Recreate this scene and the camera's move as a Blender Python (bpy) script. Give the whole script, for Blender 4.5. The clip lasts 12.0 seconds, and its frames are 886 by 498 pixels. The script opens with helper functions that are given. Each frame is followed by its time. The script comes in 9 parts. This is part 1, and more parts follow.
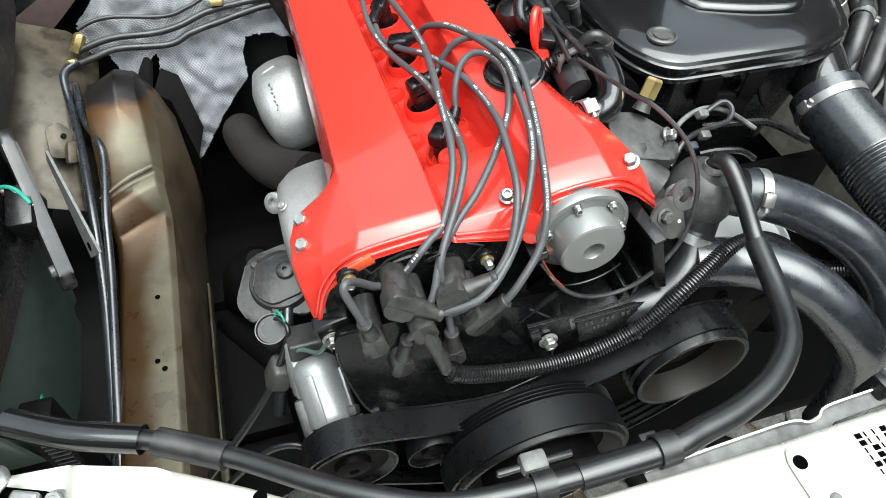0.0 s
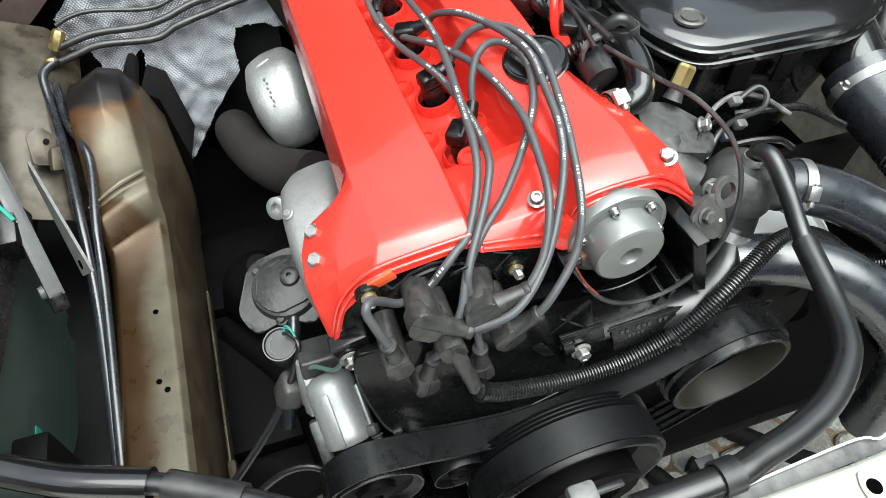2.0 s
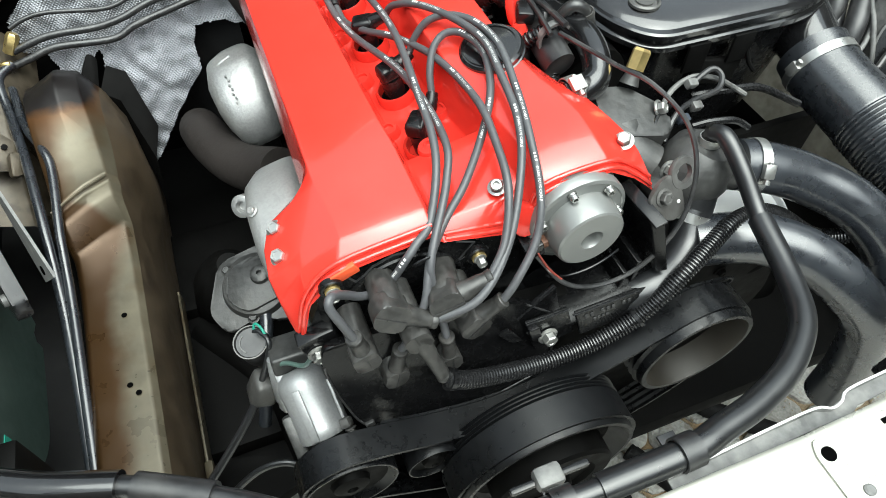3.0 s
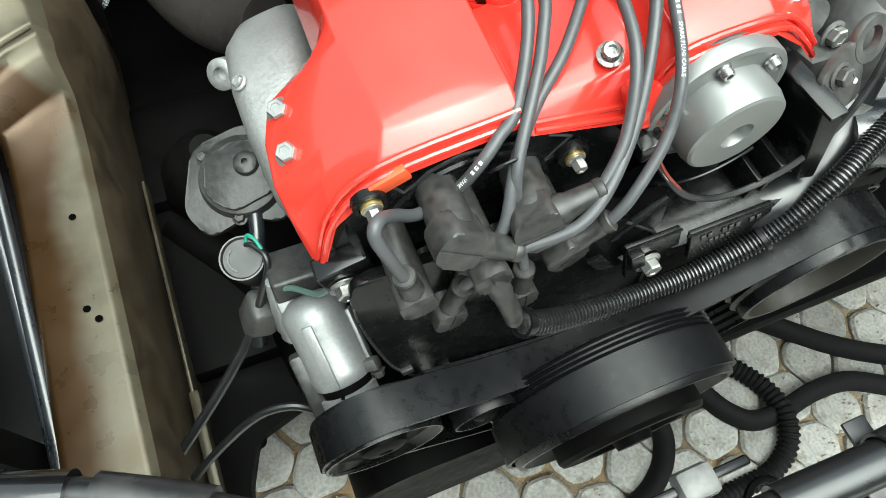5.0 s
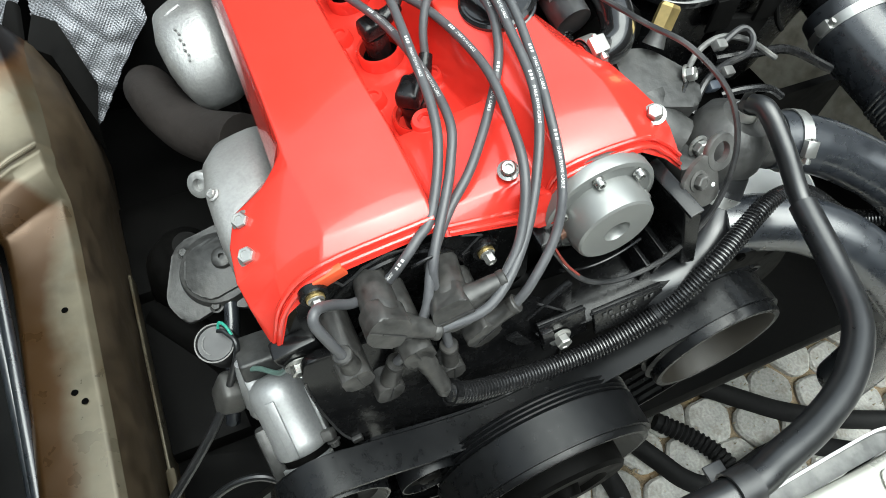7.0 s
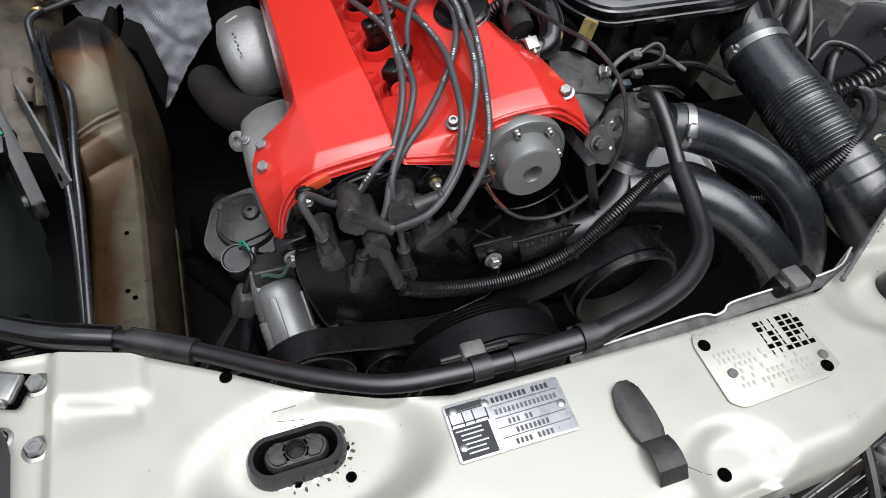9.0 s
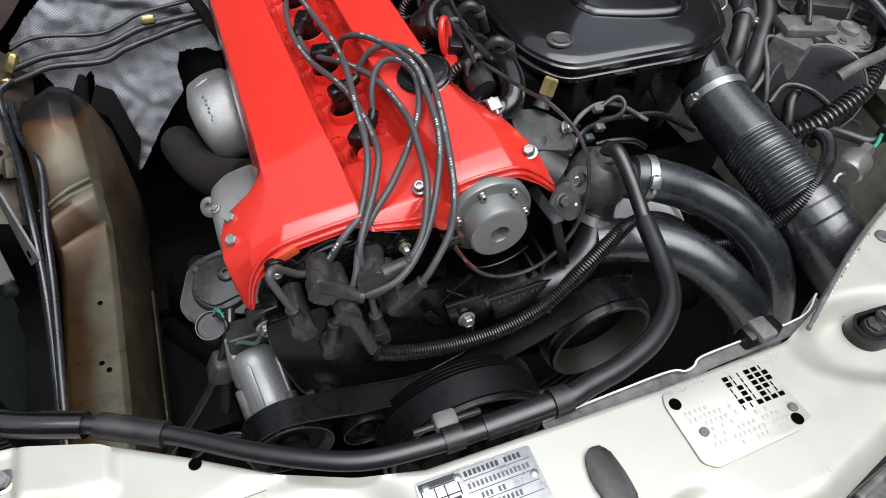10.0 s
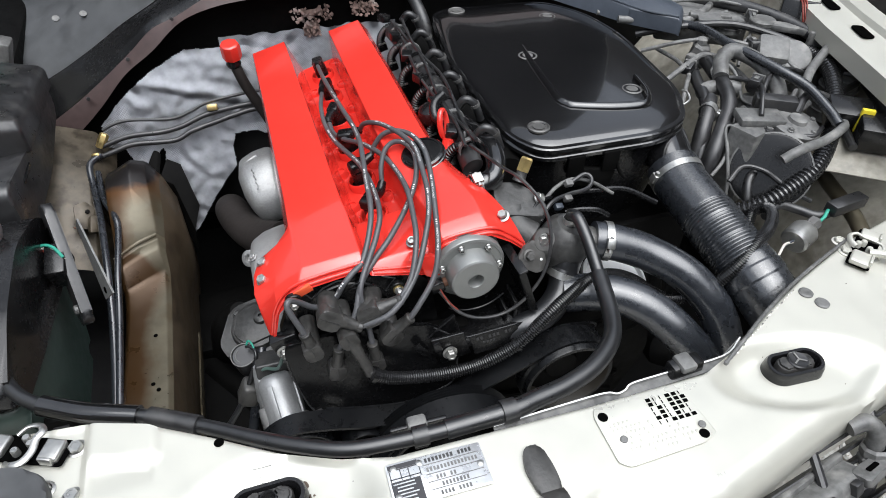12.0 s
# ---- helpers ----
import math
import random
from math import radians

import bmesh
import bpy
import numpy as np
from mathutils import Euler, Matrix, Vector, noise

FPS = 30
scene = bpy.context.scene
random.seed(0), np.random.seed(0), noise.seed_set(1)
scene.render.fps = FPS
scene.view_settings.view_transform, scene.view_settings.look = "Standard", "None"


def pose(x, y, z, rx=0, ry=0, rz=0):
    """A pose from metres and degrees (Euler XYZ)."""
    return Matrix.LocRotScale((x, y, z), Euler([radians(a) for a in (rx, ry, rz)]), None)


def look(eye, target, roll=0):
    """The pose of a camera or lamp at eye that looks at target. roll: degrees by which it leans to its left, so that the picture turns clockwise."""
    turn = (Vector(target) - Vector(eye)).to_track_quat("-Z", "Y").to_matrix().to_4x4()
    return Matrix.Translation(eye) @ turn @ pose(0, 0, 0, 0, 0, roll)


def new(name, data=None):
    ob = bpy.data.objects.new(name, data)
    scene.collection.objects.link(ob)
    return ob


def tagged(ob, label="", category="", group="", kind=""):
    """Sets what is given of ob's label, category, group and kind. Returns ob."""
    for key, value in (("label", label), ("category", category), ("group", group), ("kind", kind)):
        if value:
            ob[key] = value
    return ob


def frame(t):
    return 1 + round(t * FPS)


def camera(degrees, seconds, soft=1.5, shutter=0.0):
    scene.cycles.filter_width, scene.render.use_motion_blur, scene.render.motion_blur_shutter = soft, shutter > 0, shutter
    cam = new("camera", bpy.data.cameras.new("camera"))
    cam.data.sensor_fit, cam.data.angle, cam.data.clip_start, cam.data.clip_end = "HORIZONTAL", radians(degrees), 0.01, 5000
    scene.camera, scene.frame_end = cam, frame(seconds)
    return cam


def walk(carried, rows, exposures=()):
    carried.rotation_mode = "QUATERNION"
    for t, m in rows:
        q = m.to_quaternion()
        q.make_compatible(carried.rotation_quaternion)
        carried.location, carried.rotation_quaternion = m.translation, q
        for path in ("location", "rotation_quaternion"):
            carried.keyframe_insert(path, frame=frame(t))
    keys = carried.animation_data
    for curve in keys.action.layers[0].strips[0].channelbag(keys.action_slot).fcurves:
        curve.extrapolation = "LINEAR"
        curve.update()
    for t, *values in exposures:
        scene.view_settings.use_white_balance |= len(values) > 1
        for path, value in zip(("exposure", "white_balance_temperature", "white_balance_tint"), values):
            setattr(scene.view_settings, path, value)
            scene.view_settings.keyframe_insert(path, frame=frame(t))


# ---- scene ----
cam = camera(69.0, 12.0, soft=0.9)
PATH = [
    (0, (0.0063, 0.0811, 1.2665), (0.3862, 1.1887, -0.1005), 2.79),
    (0.5, (-0.0123, 0.1028, 1.2540), (0.3416, 1.1780, -0.1455), 2.33),
    (1, (-0.0126, 0.1306, 1.2506), (0.3404, 1.2079, -0.1475), 1.61),
    (1.5, (-0.0124, 0.1414, 1.2479), (0.3523, 1.2131, -0.1515), 1.45),
    (2, (-0.0083, 0.1434, 1.2425), (0.3867, 1.2063, -0.1554), 2.07),
    (2.5, (-0.0005, 0.1345, 1.2510), (0.4241, 1.1948, -0.1402), 2.24),
    (2.7, (0.0034, 0.1296, 1.2528), (0.4332, 1.1831, -0.1420), 1.93),
    (4.3, (0.0126, 0.2275, 1.1370), (0.4513, 1.0313, -0.4127), 6.08),
    (4.5, (0.0090, 0.2460, 1.1250), (0.4425, 1.0161, -0.4431), 7.04),
    (5, (-0.0103, 0.2785, 1.1037), (0.3933, 1.0061, -0.4925), 7.76),
    (5.5, (-0.0049, 0.2931, 1.0943), (0.4104, 0.9848, -0.5147), 8.52),
    (6, (0.0011, 0.2953, 1.1030), (0.4525, 0.9925, -0.4939), 9.63),
    (6.5, (0.0107, 0.2761, 1.1496), (0.5128, 1.1034, -0.3682), 8.20),
    (6.7, (0.0142, 0.2564, 1.1658), (0.5224, 1.1088, -0.3359), 7.38),
    (8.3, (-0.0292, 0.0629, 1.2554), (0.3549, 1.1167, -0.1525), 4.43),
    (8.5, (-0.0199, 0.0296, 1.2576), (0.3703, 1.0743, -0.1554), 4.94),
    (9, (0.0012, -0.0111, 1.2720), (0.4452, 1.0324, -0.1258), 5.71),
    (9.5, (0.0041, -0.0140, 1.2735), (0.4476, 1.0353, -0.1202), 5.07),
    (10, (0.0286, 0.0081, 1.3013), (0.5206, 1.0991, -0.0432), 4.07),
    (10.5, (0.0174, -0.0465, 1.3707), (0.4938, 1.1981, 0.1607), 3.43),
    (11, (0.0184, -0.1324, 1.4036), (0.4558, 1.1701, 0.2407), 2.42),
    (11.5, (0.0359, -0.1570, 1.4043), (0.4514, 1.1337, 0.2206), 1.73),
    (12, (0.0499, -0.1571, 1.3993), (0.4659, 1.1220, 0.2031), 1.18),
]
EXPOSURES = [(0.0, 1.86, 6250, 1), (2.7, 1.86, 6300, -1), (4.3, 1.95, 6300, -5), (5.5, 1.99, 6350, -6), (6.5, 1.90, 6300, -4), (8.3, 1.24, 6200, 8), (9.0, 0.80, 6250, 10), (9.7, 0.80, 6250, 10), (10.4, 1.36, 6250, 8), (11.0, 1.57, 6250, 8), (11.5, 1.26, 6250, 9), (12.0, 1.30, 6200, 9)]
walk(cam, [(t, look(eye, target, roll)) for t, eye, target, roll in PATH], EXPOSURES)

# ---- daylight: bright overcast sky ----
world = bpy.data.worlds.new("overcast_sky")
scene.world = world
world.use_nodes = True
wn = world.node_tree
wn.nodes.clear()
sky = wn.nodes.new("ShaderNodeTexSky")
sky.sky_type = "NISHITA"
sky.sun_disc = False
sky.sun_elevation = radians(71)
sky.sun_rotation = radians(167)
sky.air_density, sky.dust_density, sky.ozone_density = 1.0, 3.0, 1.0
pale = wn.nodes.new("ShaderNodeHueSaturation")
pale.inputs["Saturation"].default_value = 0.28
wbg = wn.nodes.new("ShaderNodeBackground")
wbg.inputs["Strength"].default_value = 0.10
wout = wn.nodes.new("ShaderNodeOutputWorld")
wn.links.new(sky.outputs[0], pale.inputs["Color"])
wn.links.new(pale.outputs[0], wbg.inputs["Color"])
wn.links.new(wbg.outputs[0], wout.inputs["Surface"])

sun = new("sun", bpy.data.lights.new("sun", "SUN"))
sun.data.energy, sun.data.angle, sun.data.color = 1.5, radians(72), (1.0, 0.985, 0.965)
sun.matrix_world = look((0.5, -1.7, 6), (0.1, 0.0, 0.0))

# ---- materials ----
def material(name, colour, rough=0.5, metal=0.0, vary=0.12, grain=60.0, blot=7.0, bump=0.08, coat=0.0, dirt=None, dirt_amount=0.0, spec=0.5, rough_vary=0.12):
    m = bpy.data.materials.new(name)
    m.use_nodes = True
    nt = m.node_tree
    b = nt.nodes["Principled BSDF"]
    tc = nt.nodes.new("ShaderNodeTexCoord")
    fine, wide = nt.nodes.new("ShaderNodeTexNoise"), nt.nodes.new("ShaderNodeTexNoise")
    fine.inputs["Scale"].default_value, fine.inputs["Detail"].default_value = grain, 5.0
    wide.inputs["Scale"].default_value, wide.inputs["Detail"].default_value = blot, 3.0
    for n in (fine, wide):
        nt.links.new(tc.outputs["Object"], n.inputs["Vector"])
    add = nt.nodes.new("ShaderNodeMath")
    add.operation = "ADD"
    nt.links.new(fine.outputs["Fac"], add.inputs[0])
    nt.links.new(wide.outputs["Fac"], add.inputs[1])
    ramp = nt.nodes.new("ShaderNodeMapRange")
    ramp.inputs["From Min"].default_value, ramp.inputs["From Max"].default_value = 0.7, 1.3
    ramp.inputs["To Min"].default_value, ramp.inputs["To Max"].default_value = 1 - vary, 1 + vary
    nt.links.new(add.outputs[0], ramp.inputs["Value"])
    mul = nt.nodes.new("ShaderNodeVectorMath")
    mul.operation = "SCALE"
    mul.inputs[0].default_value = colour
    nt.links.new(ramp.outputs[0], mul.inputs["Scale"])
    out = mul.outputs[0]
    if dirt:
        spots = nt.nodes.new("ShaderNodeTexNoise")
        spots.inputs["Scale"].default_value, spots.inputs["Detail"].default_value = blot * 2.3, 6.0
        nt.links.new(tc.outputs["Object"], spots.inputs["Vector"])
        edge = nt.nodes.new("ShaderNodeMapRange")
        edge.inputs["From Min"].default_value, edge.inputs["From Max"].default_value = 0.52, 0.72
        edge.inputs["To Max"].default_value = dirt_amount
        nt.links.new(spots.outputs["Fac"], edge.inputs["Value"])
        mix = nt.nodes.new("ShaderNodeMix")
        mix.data_type = "RGBA"
        mix.inputs[7].default_value = (*dirt, 1)
        nt.links.new(edge.outputs[0], mix.inputs[0])
        nt.links.new(out, mix.inputs[6])
        out = mix.outputs[2]
    nt.links.new(out, b.inputs["Base Color"])
    rr = nt.nodes.new("ShaderNodeMapRange")
    rr.inputs["From Min"].default_value, rr.inputs["From Max"].default_value = 0.7, 1.3
    rr.inputs["To Min"].default_value, rr.inputs["To Max"].default_value = max(0.03, rough - rough_vary), min(1, rough + rough_vary)
    nt.links.new(add.outputs[0], rr.inputs["Value"])
    nt.links.new(rr.outputs[0], b.inputs["Roughness"])
    b.inputs["Metallic"].default_value = metal
    b.inputs["Specular IOR Level"].default_value = spec
    b.inputs["Coat Weight"].default_value = coat
    b.inputs["Coat Roughness"].default_value = max(0.06, rough * 0.7) if rough > 0.22 else 0.06
    if bump:
        bp = nt.nodes.new("ShaderNodeBump")
        bp.inputs["Strength"].default_value, bp.inputs["Distance"].default_value = bump, 0.002
        nt.links.new(add.outputs[0], bp.inputs["Height"])
        nt.links.new(bp.outputs[0], b.inputs["Normal"])
    return m


RED = material("red_gloss_paint", (0.68, 0.036, 0.025), 0.21, vary=0.04, grain=35, bump=0.008, coat=0.55, rough_vary=0.06, spec=0.5)
ORANGE = material("orange_seal", (0.7, 0.09, 0.03), 0.5)
CREAM = material("smoke_silver_paint", (0.53, 0.524, 0.468), 0.38, metal=0.38, vary=0.02, grain=40, blot=3, bump=0.0, coat=0.25)
GOLD = material("dusty_gold_paint", (0.105, 0.092, 0.064), 0.36, metal=0.45, vary=0.2, grain=45, blot=7, bump=0.04, dirt=(0.075, 0.045, 0.018), dirt_amount=0.6)
# Darker copy of the gold: grime and the rail side's shade in one colour.
GOLDDARK = material("shaded_grimy_gold_paint", (0.075, 0.055, 0.034), 0.5, vary=0.35, grain=45, bump=0.08, dirt=(0.025, 0.018, 0.012), dirt_amount=0.8)
BLACK = material("black_plastic", (0.0070, 0.0070, 0.0075), 0.24, vary=0.25, grain=140, bump=0.03, rough_vary=0.08, spec=0.48)
SATIN = material("black_gloss_lid", (0.006, 0.006, 0.0066), 0.20, vary=0.2, grain=90, bump=0.004, rough_vary=0.06, coat=1.0, spec=0.6)
RUBBER = material("black_rubber_hose", (0.019, 0.0215, 0.0265), 0.27, vary=0.3, grain=60, blot=9, bump=0.03, spec=1.0, rough_vary=0.10, coat=0.5)
THINRUBBER = material("thin_black_rubber", (0.0115, 0.012, 0.0132), 0.32, vary=0.2, grain=90, bump=0.0, spec=0.75, coat=0.15, rough_vary=0.05)
WOVEN = material("ribbed_black_plastic", (0.014, 0.014, 0.0148), 0.22, vary=0.15, grain=200, bump=0.0, spec=0.9)
INTAKEBLACK = material("satin_black_intake_rubber", (0.018, 0.020, 0.0235), 0.28, vary=0.25, grain=120, bump=0.02, spec=1.0, coat=0.5)
DUSTGOLD = material("dust_covered_gold_paint", (0.27, 0.255, 0.215), 0.45, vary=0.3, grain=60, blot=9, bump=0.08, dirt=(0.11, 0.095, 0.072), dirt_amount=0.8)
TOWERGOLD = material("grime_streaked_gold_paint", (0.085, 0.070, 0.050), 0.36, metal=0.35, vary=0.45, grain=40, blot=14, bump=0.14, dirt=(0.022, 0.014, 0.008), dirt_amount=0.95)
CABLE = material("grey_rubber_cable", (0.072, 0.073, 0.078), 0.42, vary=0.15, grain=200, bump=0.05)
BOOT = material("dusty_rubber_boot", (0.033, 0.0322, 0.0308), 0.40, vary=0.4, grain=160, blot=40, bump=0.16, dirt=(0.075, 0.070, 0.064), dirt_amount=0.4, spec=0.5)
# Near-black: oily grime with the deep shade of the bay put into the colour.
SHADEGRIME = material("shade_black_oily_metal", (0.0034, 0.0033, 0.0032), 0.6, vary=0.5, grain=60, bump=0.25, dirt=(0.006, 0.0057, 0.0054), dirt_amount=0.45, spec=0.08)
ALLOY = material("cast_aluminium", (0.36, 0.36, 0.355), 0.42, metal=0.6, vary=0.16, grain=260, bump=0.25, dirt=(0.18, 0.175, 0.165), dirt_amount=0.45)
DULL = material("dull_grey_casting", (0.13, 0.128, 0.124), 0.5, metal=0.45, vary=0.22, grain=140, bump=0.25, dirt=(0.06, 0.056, 0.05), dirt_amount=0.7)
ZINC = material("zinc_plated_steel", (0.42, 0.42, 0.405), 0.34, metal=0.85, vary=0.15, grain=120, bump=0.04)
BRASS = material("brass", (0.55, 0.42, 0.18), 0.38, metal=0.9, vary=0.2, grain=120)
ALLOYCLEAN = material("clean_bare_aluminium", (0.33, 0.335, 0.34), 0.45, metal=0.5, vary=0.14, grain=320, bump=0.12)
SOLENOID = material("machined_steel", (0.27, 0.275, 0.268), 0.40, metal=0.55, vary=0.05, grain=40, bump=0, rough_vary=0.04)
IRON = material("brown_cast_iron", (0.019, 0.0155, 0.014), 0.7, vary=0.35, grain=90, bump=0.3, spec=0.3)
DARKCAST = material("oil_darkened_casting", (0.058, 0.058, 0.057), 0.42, metal=0.4, vary=0.4, grain=120, bump=0.3, dirt=(0.14, 0.135, 0.125), dirt_amount=0.4)
FOIL = material("embossed_foil", (0.19, 0.195, 0.21), 0.44, metal=0.8, vary=0.3, grain=60, bump=0.1, dirt=(0.10, 0.095, 0.09), dirt_amount=0.5)
PLATE = material("riveted_data_plate", (0.62, 0.63, 0.64), 0.32, metal=0.7, vary=0.1, grain=120)
INK = material("printed_black", (0.03, 0.03, 0.034), 0.5)
WHITE = material("white_print", (0.75, 0.75, 0.74), 0.5, vary=0.05)
BELT = material("ribbed_belt_rubber", (0.0055, 0.0058, 0.0065), 0.32, vary=0.2, grain=120, bump=0.02, spec=0.30)
COVERBLACK = material("dull_black_cover_plastic", (0.0042, 0.0042, 0.0045), 0.23, vary=0.3, grain=140, bump=0.015, rough_vary=0.1, spec=0.36)
TAN = material("dusty_pulley_face", (0.026, 0.0225, 0.0175), 0.5, vary=0.25, grain=60, bump=0.1)
GREENTANK = material("translucent_green_plastic", (0.040, 0.060, 0.052), 0.4, vary=0.15, bump=0.02)
DUSTY = material("dusty_grey_plastic", (0.115, 0.115, 0.112), 0.46, vary=0.4, grain=120, blot=16, bump=0.2, dirt=(0.27, 0.265, 0.25), dirt_amount=0.6)
DUSTBLACK = material("dusty_black_plastic", (0.018, 0.018, 0.019), 0.38, vary=0.4, grain=100, blot=14, bump=0.12, dirt=(0.065, 0.063, 0.060), dirt_amount=0.5, spec=0.7)
MAROON = material("dull_maroon_rubber", (0.055, 0.035, 0.033), 0.55, vary=0.25, grain=70, bump=0.08)
COWL = material("grey_cowl_panel", (0.055, 0.057, 0.060), 0.6, vary=0.3, grain=40, bump=0.08, dirt=(0.02, 0.02, 0.02), dirt_amount=0.5)
SLATE = material("blue_grey_plastic", (0.042, 0.050, 0.064), 0.4, vary=0.15, grain=90)
MATTERUBBER = material("matte_black_rubber", (0.006, 0.006, 0.0062), 0.75, vary=0.3, grain=120, bump=0.1, spec=0.25)
TARSHEET = material("dark_soundproof_sheet", (0.006, 0.006, 0.0065), 0.55, vary=0.4, grain=50, blot=9, bump=0.15, dirt=(0.022, 0.021, 0.020), dirt_amount=0.5)
YELLOW = material("yellow_plastic", (0.75, 0.6, 0.03), 0.45)
GREENWIRE = material("green_wire", (0.03, 0.28, 0.2), 0.5)
PALEGREEN = material("faded_green_wire", (0.10, 0.16, 0.14), 0.4)
REDWIRE = material("red_wire", (0.20, 0.035, 0.025), 0.5)
WHITEWIRE = material("pale_wire", (0.55, 0.53, 0.48), 0.5)
COPPER = material("brown_tape", (0.16, 0.075, 0.045), 0.55)
# Flat black that stands in for the shade inside holes, slots and recesses.
HOLESHADE = material("cavity_shade_black", (0.002, 0.002, 0.002), 0.9, vary=0.1, bump=0, spec=0.0)
STONE = material("concrete_paver", (0.44, 0.435, 0.41), 0.85, vary=0.3, grain=170, blot=22, bump=0.9, dirt=(0.20, 0.175, 0.135), dirt_amount=0.7)
SOIL = material("sandy_joint", (0.22, 0.17, 0.11), 0.95, vary=0.5, grain=260, bump=1.0, dirt=(0.40, 0.26, 0.12), dirt_amount=0.7)


# ---- building helpers ----
ENG = Matrix.Translation((0.113, 0.46, 0.715)) @ Matrix.Rotation(radians(-15), 4, "Y")
IDENT = Matrix.Identity(4)


def ew(x, y, z):
    """A place in the engine's leaning axes, in the world."""
    return ENG @ Vector((x, y, z))


def thing(name, at, label, category, group="", kind=""):
    ob = new(name)
    ob.location = at
    ob.empty_display_size = 0.02
    return tagged(ob, label, category, group, kind)


def mesh_object(name, bm, mat, angle=35):
    bmesh.ops.recalc_face_normals(bm, faces=bm.faces)
    me = bpy.data.meshes.new(name)
    bm.to_mesh(me)
    bm.free()
    me.shade_smooth()
    me.set_sharp_from_angle(angle=radians(angle))
    me.materials.append(mat)
    return new(name, me)


def part(name, bm, mat, parent, label="", angle=35):
    ob = mesh_object(name, bm, mat, angle)
    ob.parent = parent
    if parent.type == "EMPTY":
        ob.matrix_parent_inverse = Matrix.Translation(parent.location).inverted()
    if label:
        ob["label"] = label
    return ob


def solo(name, bm, mat, label, category, group="", kind="", angle=35):
    return tagged(mesh_object(name, bm, mat, angle), label, category, group, kind)


def joined(bm, other):
    me = bpy.data.meshes.new("tmp")
    other.to_mesh(me)
    other.free()
    bm.from_mesh(me)
    bpy.data.meshes.remove(me)
    return bm


def basis(at, z=(0, 0, 1), x=None):
    """A pose at a place, its z along a direction."""
    z = Vector(z).normalized()
    x = Vector(x) if x is not None else (Vector((1, 0, 0)) if abs(z.x) < 0.9 else Vector((0, 1, 0)))
    y = z.cross(x).normalized()
    x = y.cross(z)
    return Matrix((( x.x, y.x, z.x, at[0]), (x.y, y.y, z.y, at[1]), (x.z, y.z, z.z, at[2]), (0, 0, 0, 1)))


def box(size, m=IDENT, bevel=0.002, segs=2, taper=1.0, bm=None):
    b = bmesh.new()
    bmesh.ops.create_cube(b, size=1.0)
    for v in b.verts:
        k = taper if v.co.z > 0 else 1.0
        v.co = Vector((v.co.x * size[0] * k, v.co.y * size[1] * k, v.co.z * size[2]))
    if bevel:
        bmesh.ops.bevel(b, geom=b.edges[:], offset=bevel, segments=segs, affect="EDGES", profile=0.5)
    b.transform(m)
    return joined(bm, b) if bm is not None else b


def lathe(profile, m=IDENT, seg=28, bm=None, lobes=None):
    """Turns (radius, height) pairs round z. A first or last radius of 0 closes the end."""
    b = bmesh.new()
    rings = []
    for r, h in profile:
        if r < 1e-6:
            rings.append([b.verts.new((0, 0, h))])
        else:
            rings.append([b.verts.new((r * math.cos(2 * math.pi * i / seg), r * math.sin(2 * math.pi * i / seg), h)) for i in range(seg)])
    for a, c in zip(rings, rings[1:]):
        for i in range(seg):
            j = (i + 1) % seg
            if len(a) == 1 and len(c) > 1:
                b.faces.new((a[0], c[i], c[j]))
            elif len(c) == 1 and len(a) > 1:
                b.faces.new((a[i], a[j], c[0]))
            elif len(a) > 1:
                b.faces.new((a[i], a[j], c[j], c[i]))
    b.transform(m)
    return joined(bm, b) if bm is not None else b


def prism(outline, depth, m=IDENT, bevel=0.0, bm=None, segs=2):
    """An outline in x and y, extruded along z."""
    b = bmesh.new()
    low = [b.verts.new((x, y, 0)) for x, y in outline]
    high = [b.verts.new((x, y, depth)) for x, y in outline]
    b.faces.new(low[::-1])
    b.faces.new(high)
    n = len(low)
    for i in range(n):
        b.faces.new((low[i], low[(i + 1) % n], high[(i + 1) % n], high[i]))
    if bevel:
        rim = [e for e in b.edges if abs(e.verts[0].co.z - e.verts[1].co.z) < 1e-9]
        bmesh.ops.bevel(b, geom=rim, offset=bevel, segments=segs, affect="EDGES", profile=0.5)
    b.transform(m)
    return joined(bm, b) if bm is not None else b


def round_outline(points, radius, steps=5):
    """Rounds the corners of a polygon in the plane."""
    out = []
    n = len(points)
    for i in range(n):
        p, a, c = Vector(points[i]), Vector(points[i - 1]), Vector(points[(i + 1) % n])
        u, w = (a - p), (c - p)
        k = min(radius, u.length * 0.45, w.length * 0.45)
        s, e = p + u.normalized() * k, p + w.normalized() * k
        for j in range(steps + 1):
            t = j / steps
            q = s * (1 - t) ** 2 + p * 2 * t * (1 - t) + e * t * t
            out.append((q.x, q.y))
    return out


def spline(points, per=10):
    """A smooth line through places (Catmull-Rom)."""
    p = [Vector(q) for q in points]
    p = [p[0] * 2 - p[1]] + p + [p[-1] * 2 - p[-2]]
    out = []
    for a, b, c, d in zip(p, p[1:], p[2:], p[3:]):
        for i in range(per):
            t = i / per
            out.append(0.5 * ((2 * b) + (c - a) * t + (2 * a - 5 * b + 4 * c - d) * t * t + (3 * b - a - 3 * c + d) * t ** 3))
    out.append(p[-2])
    return out


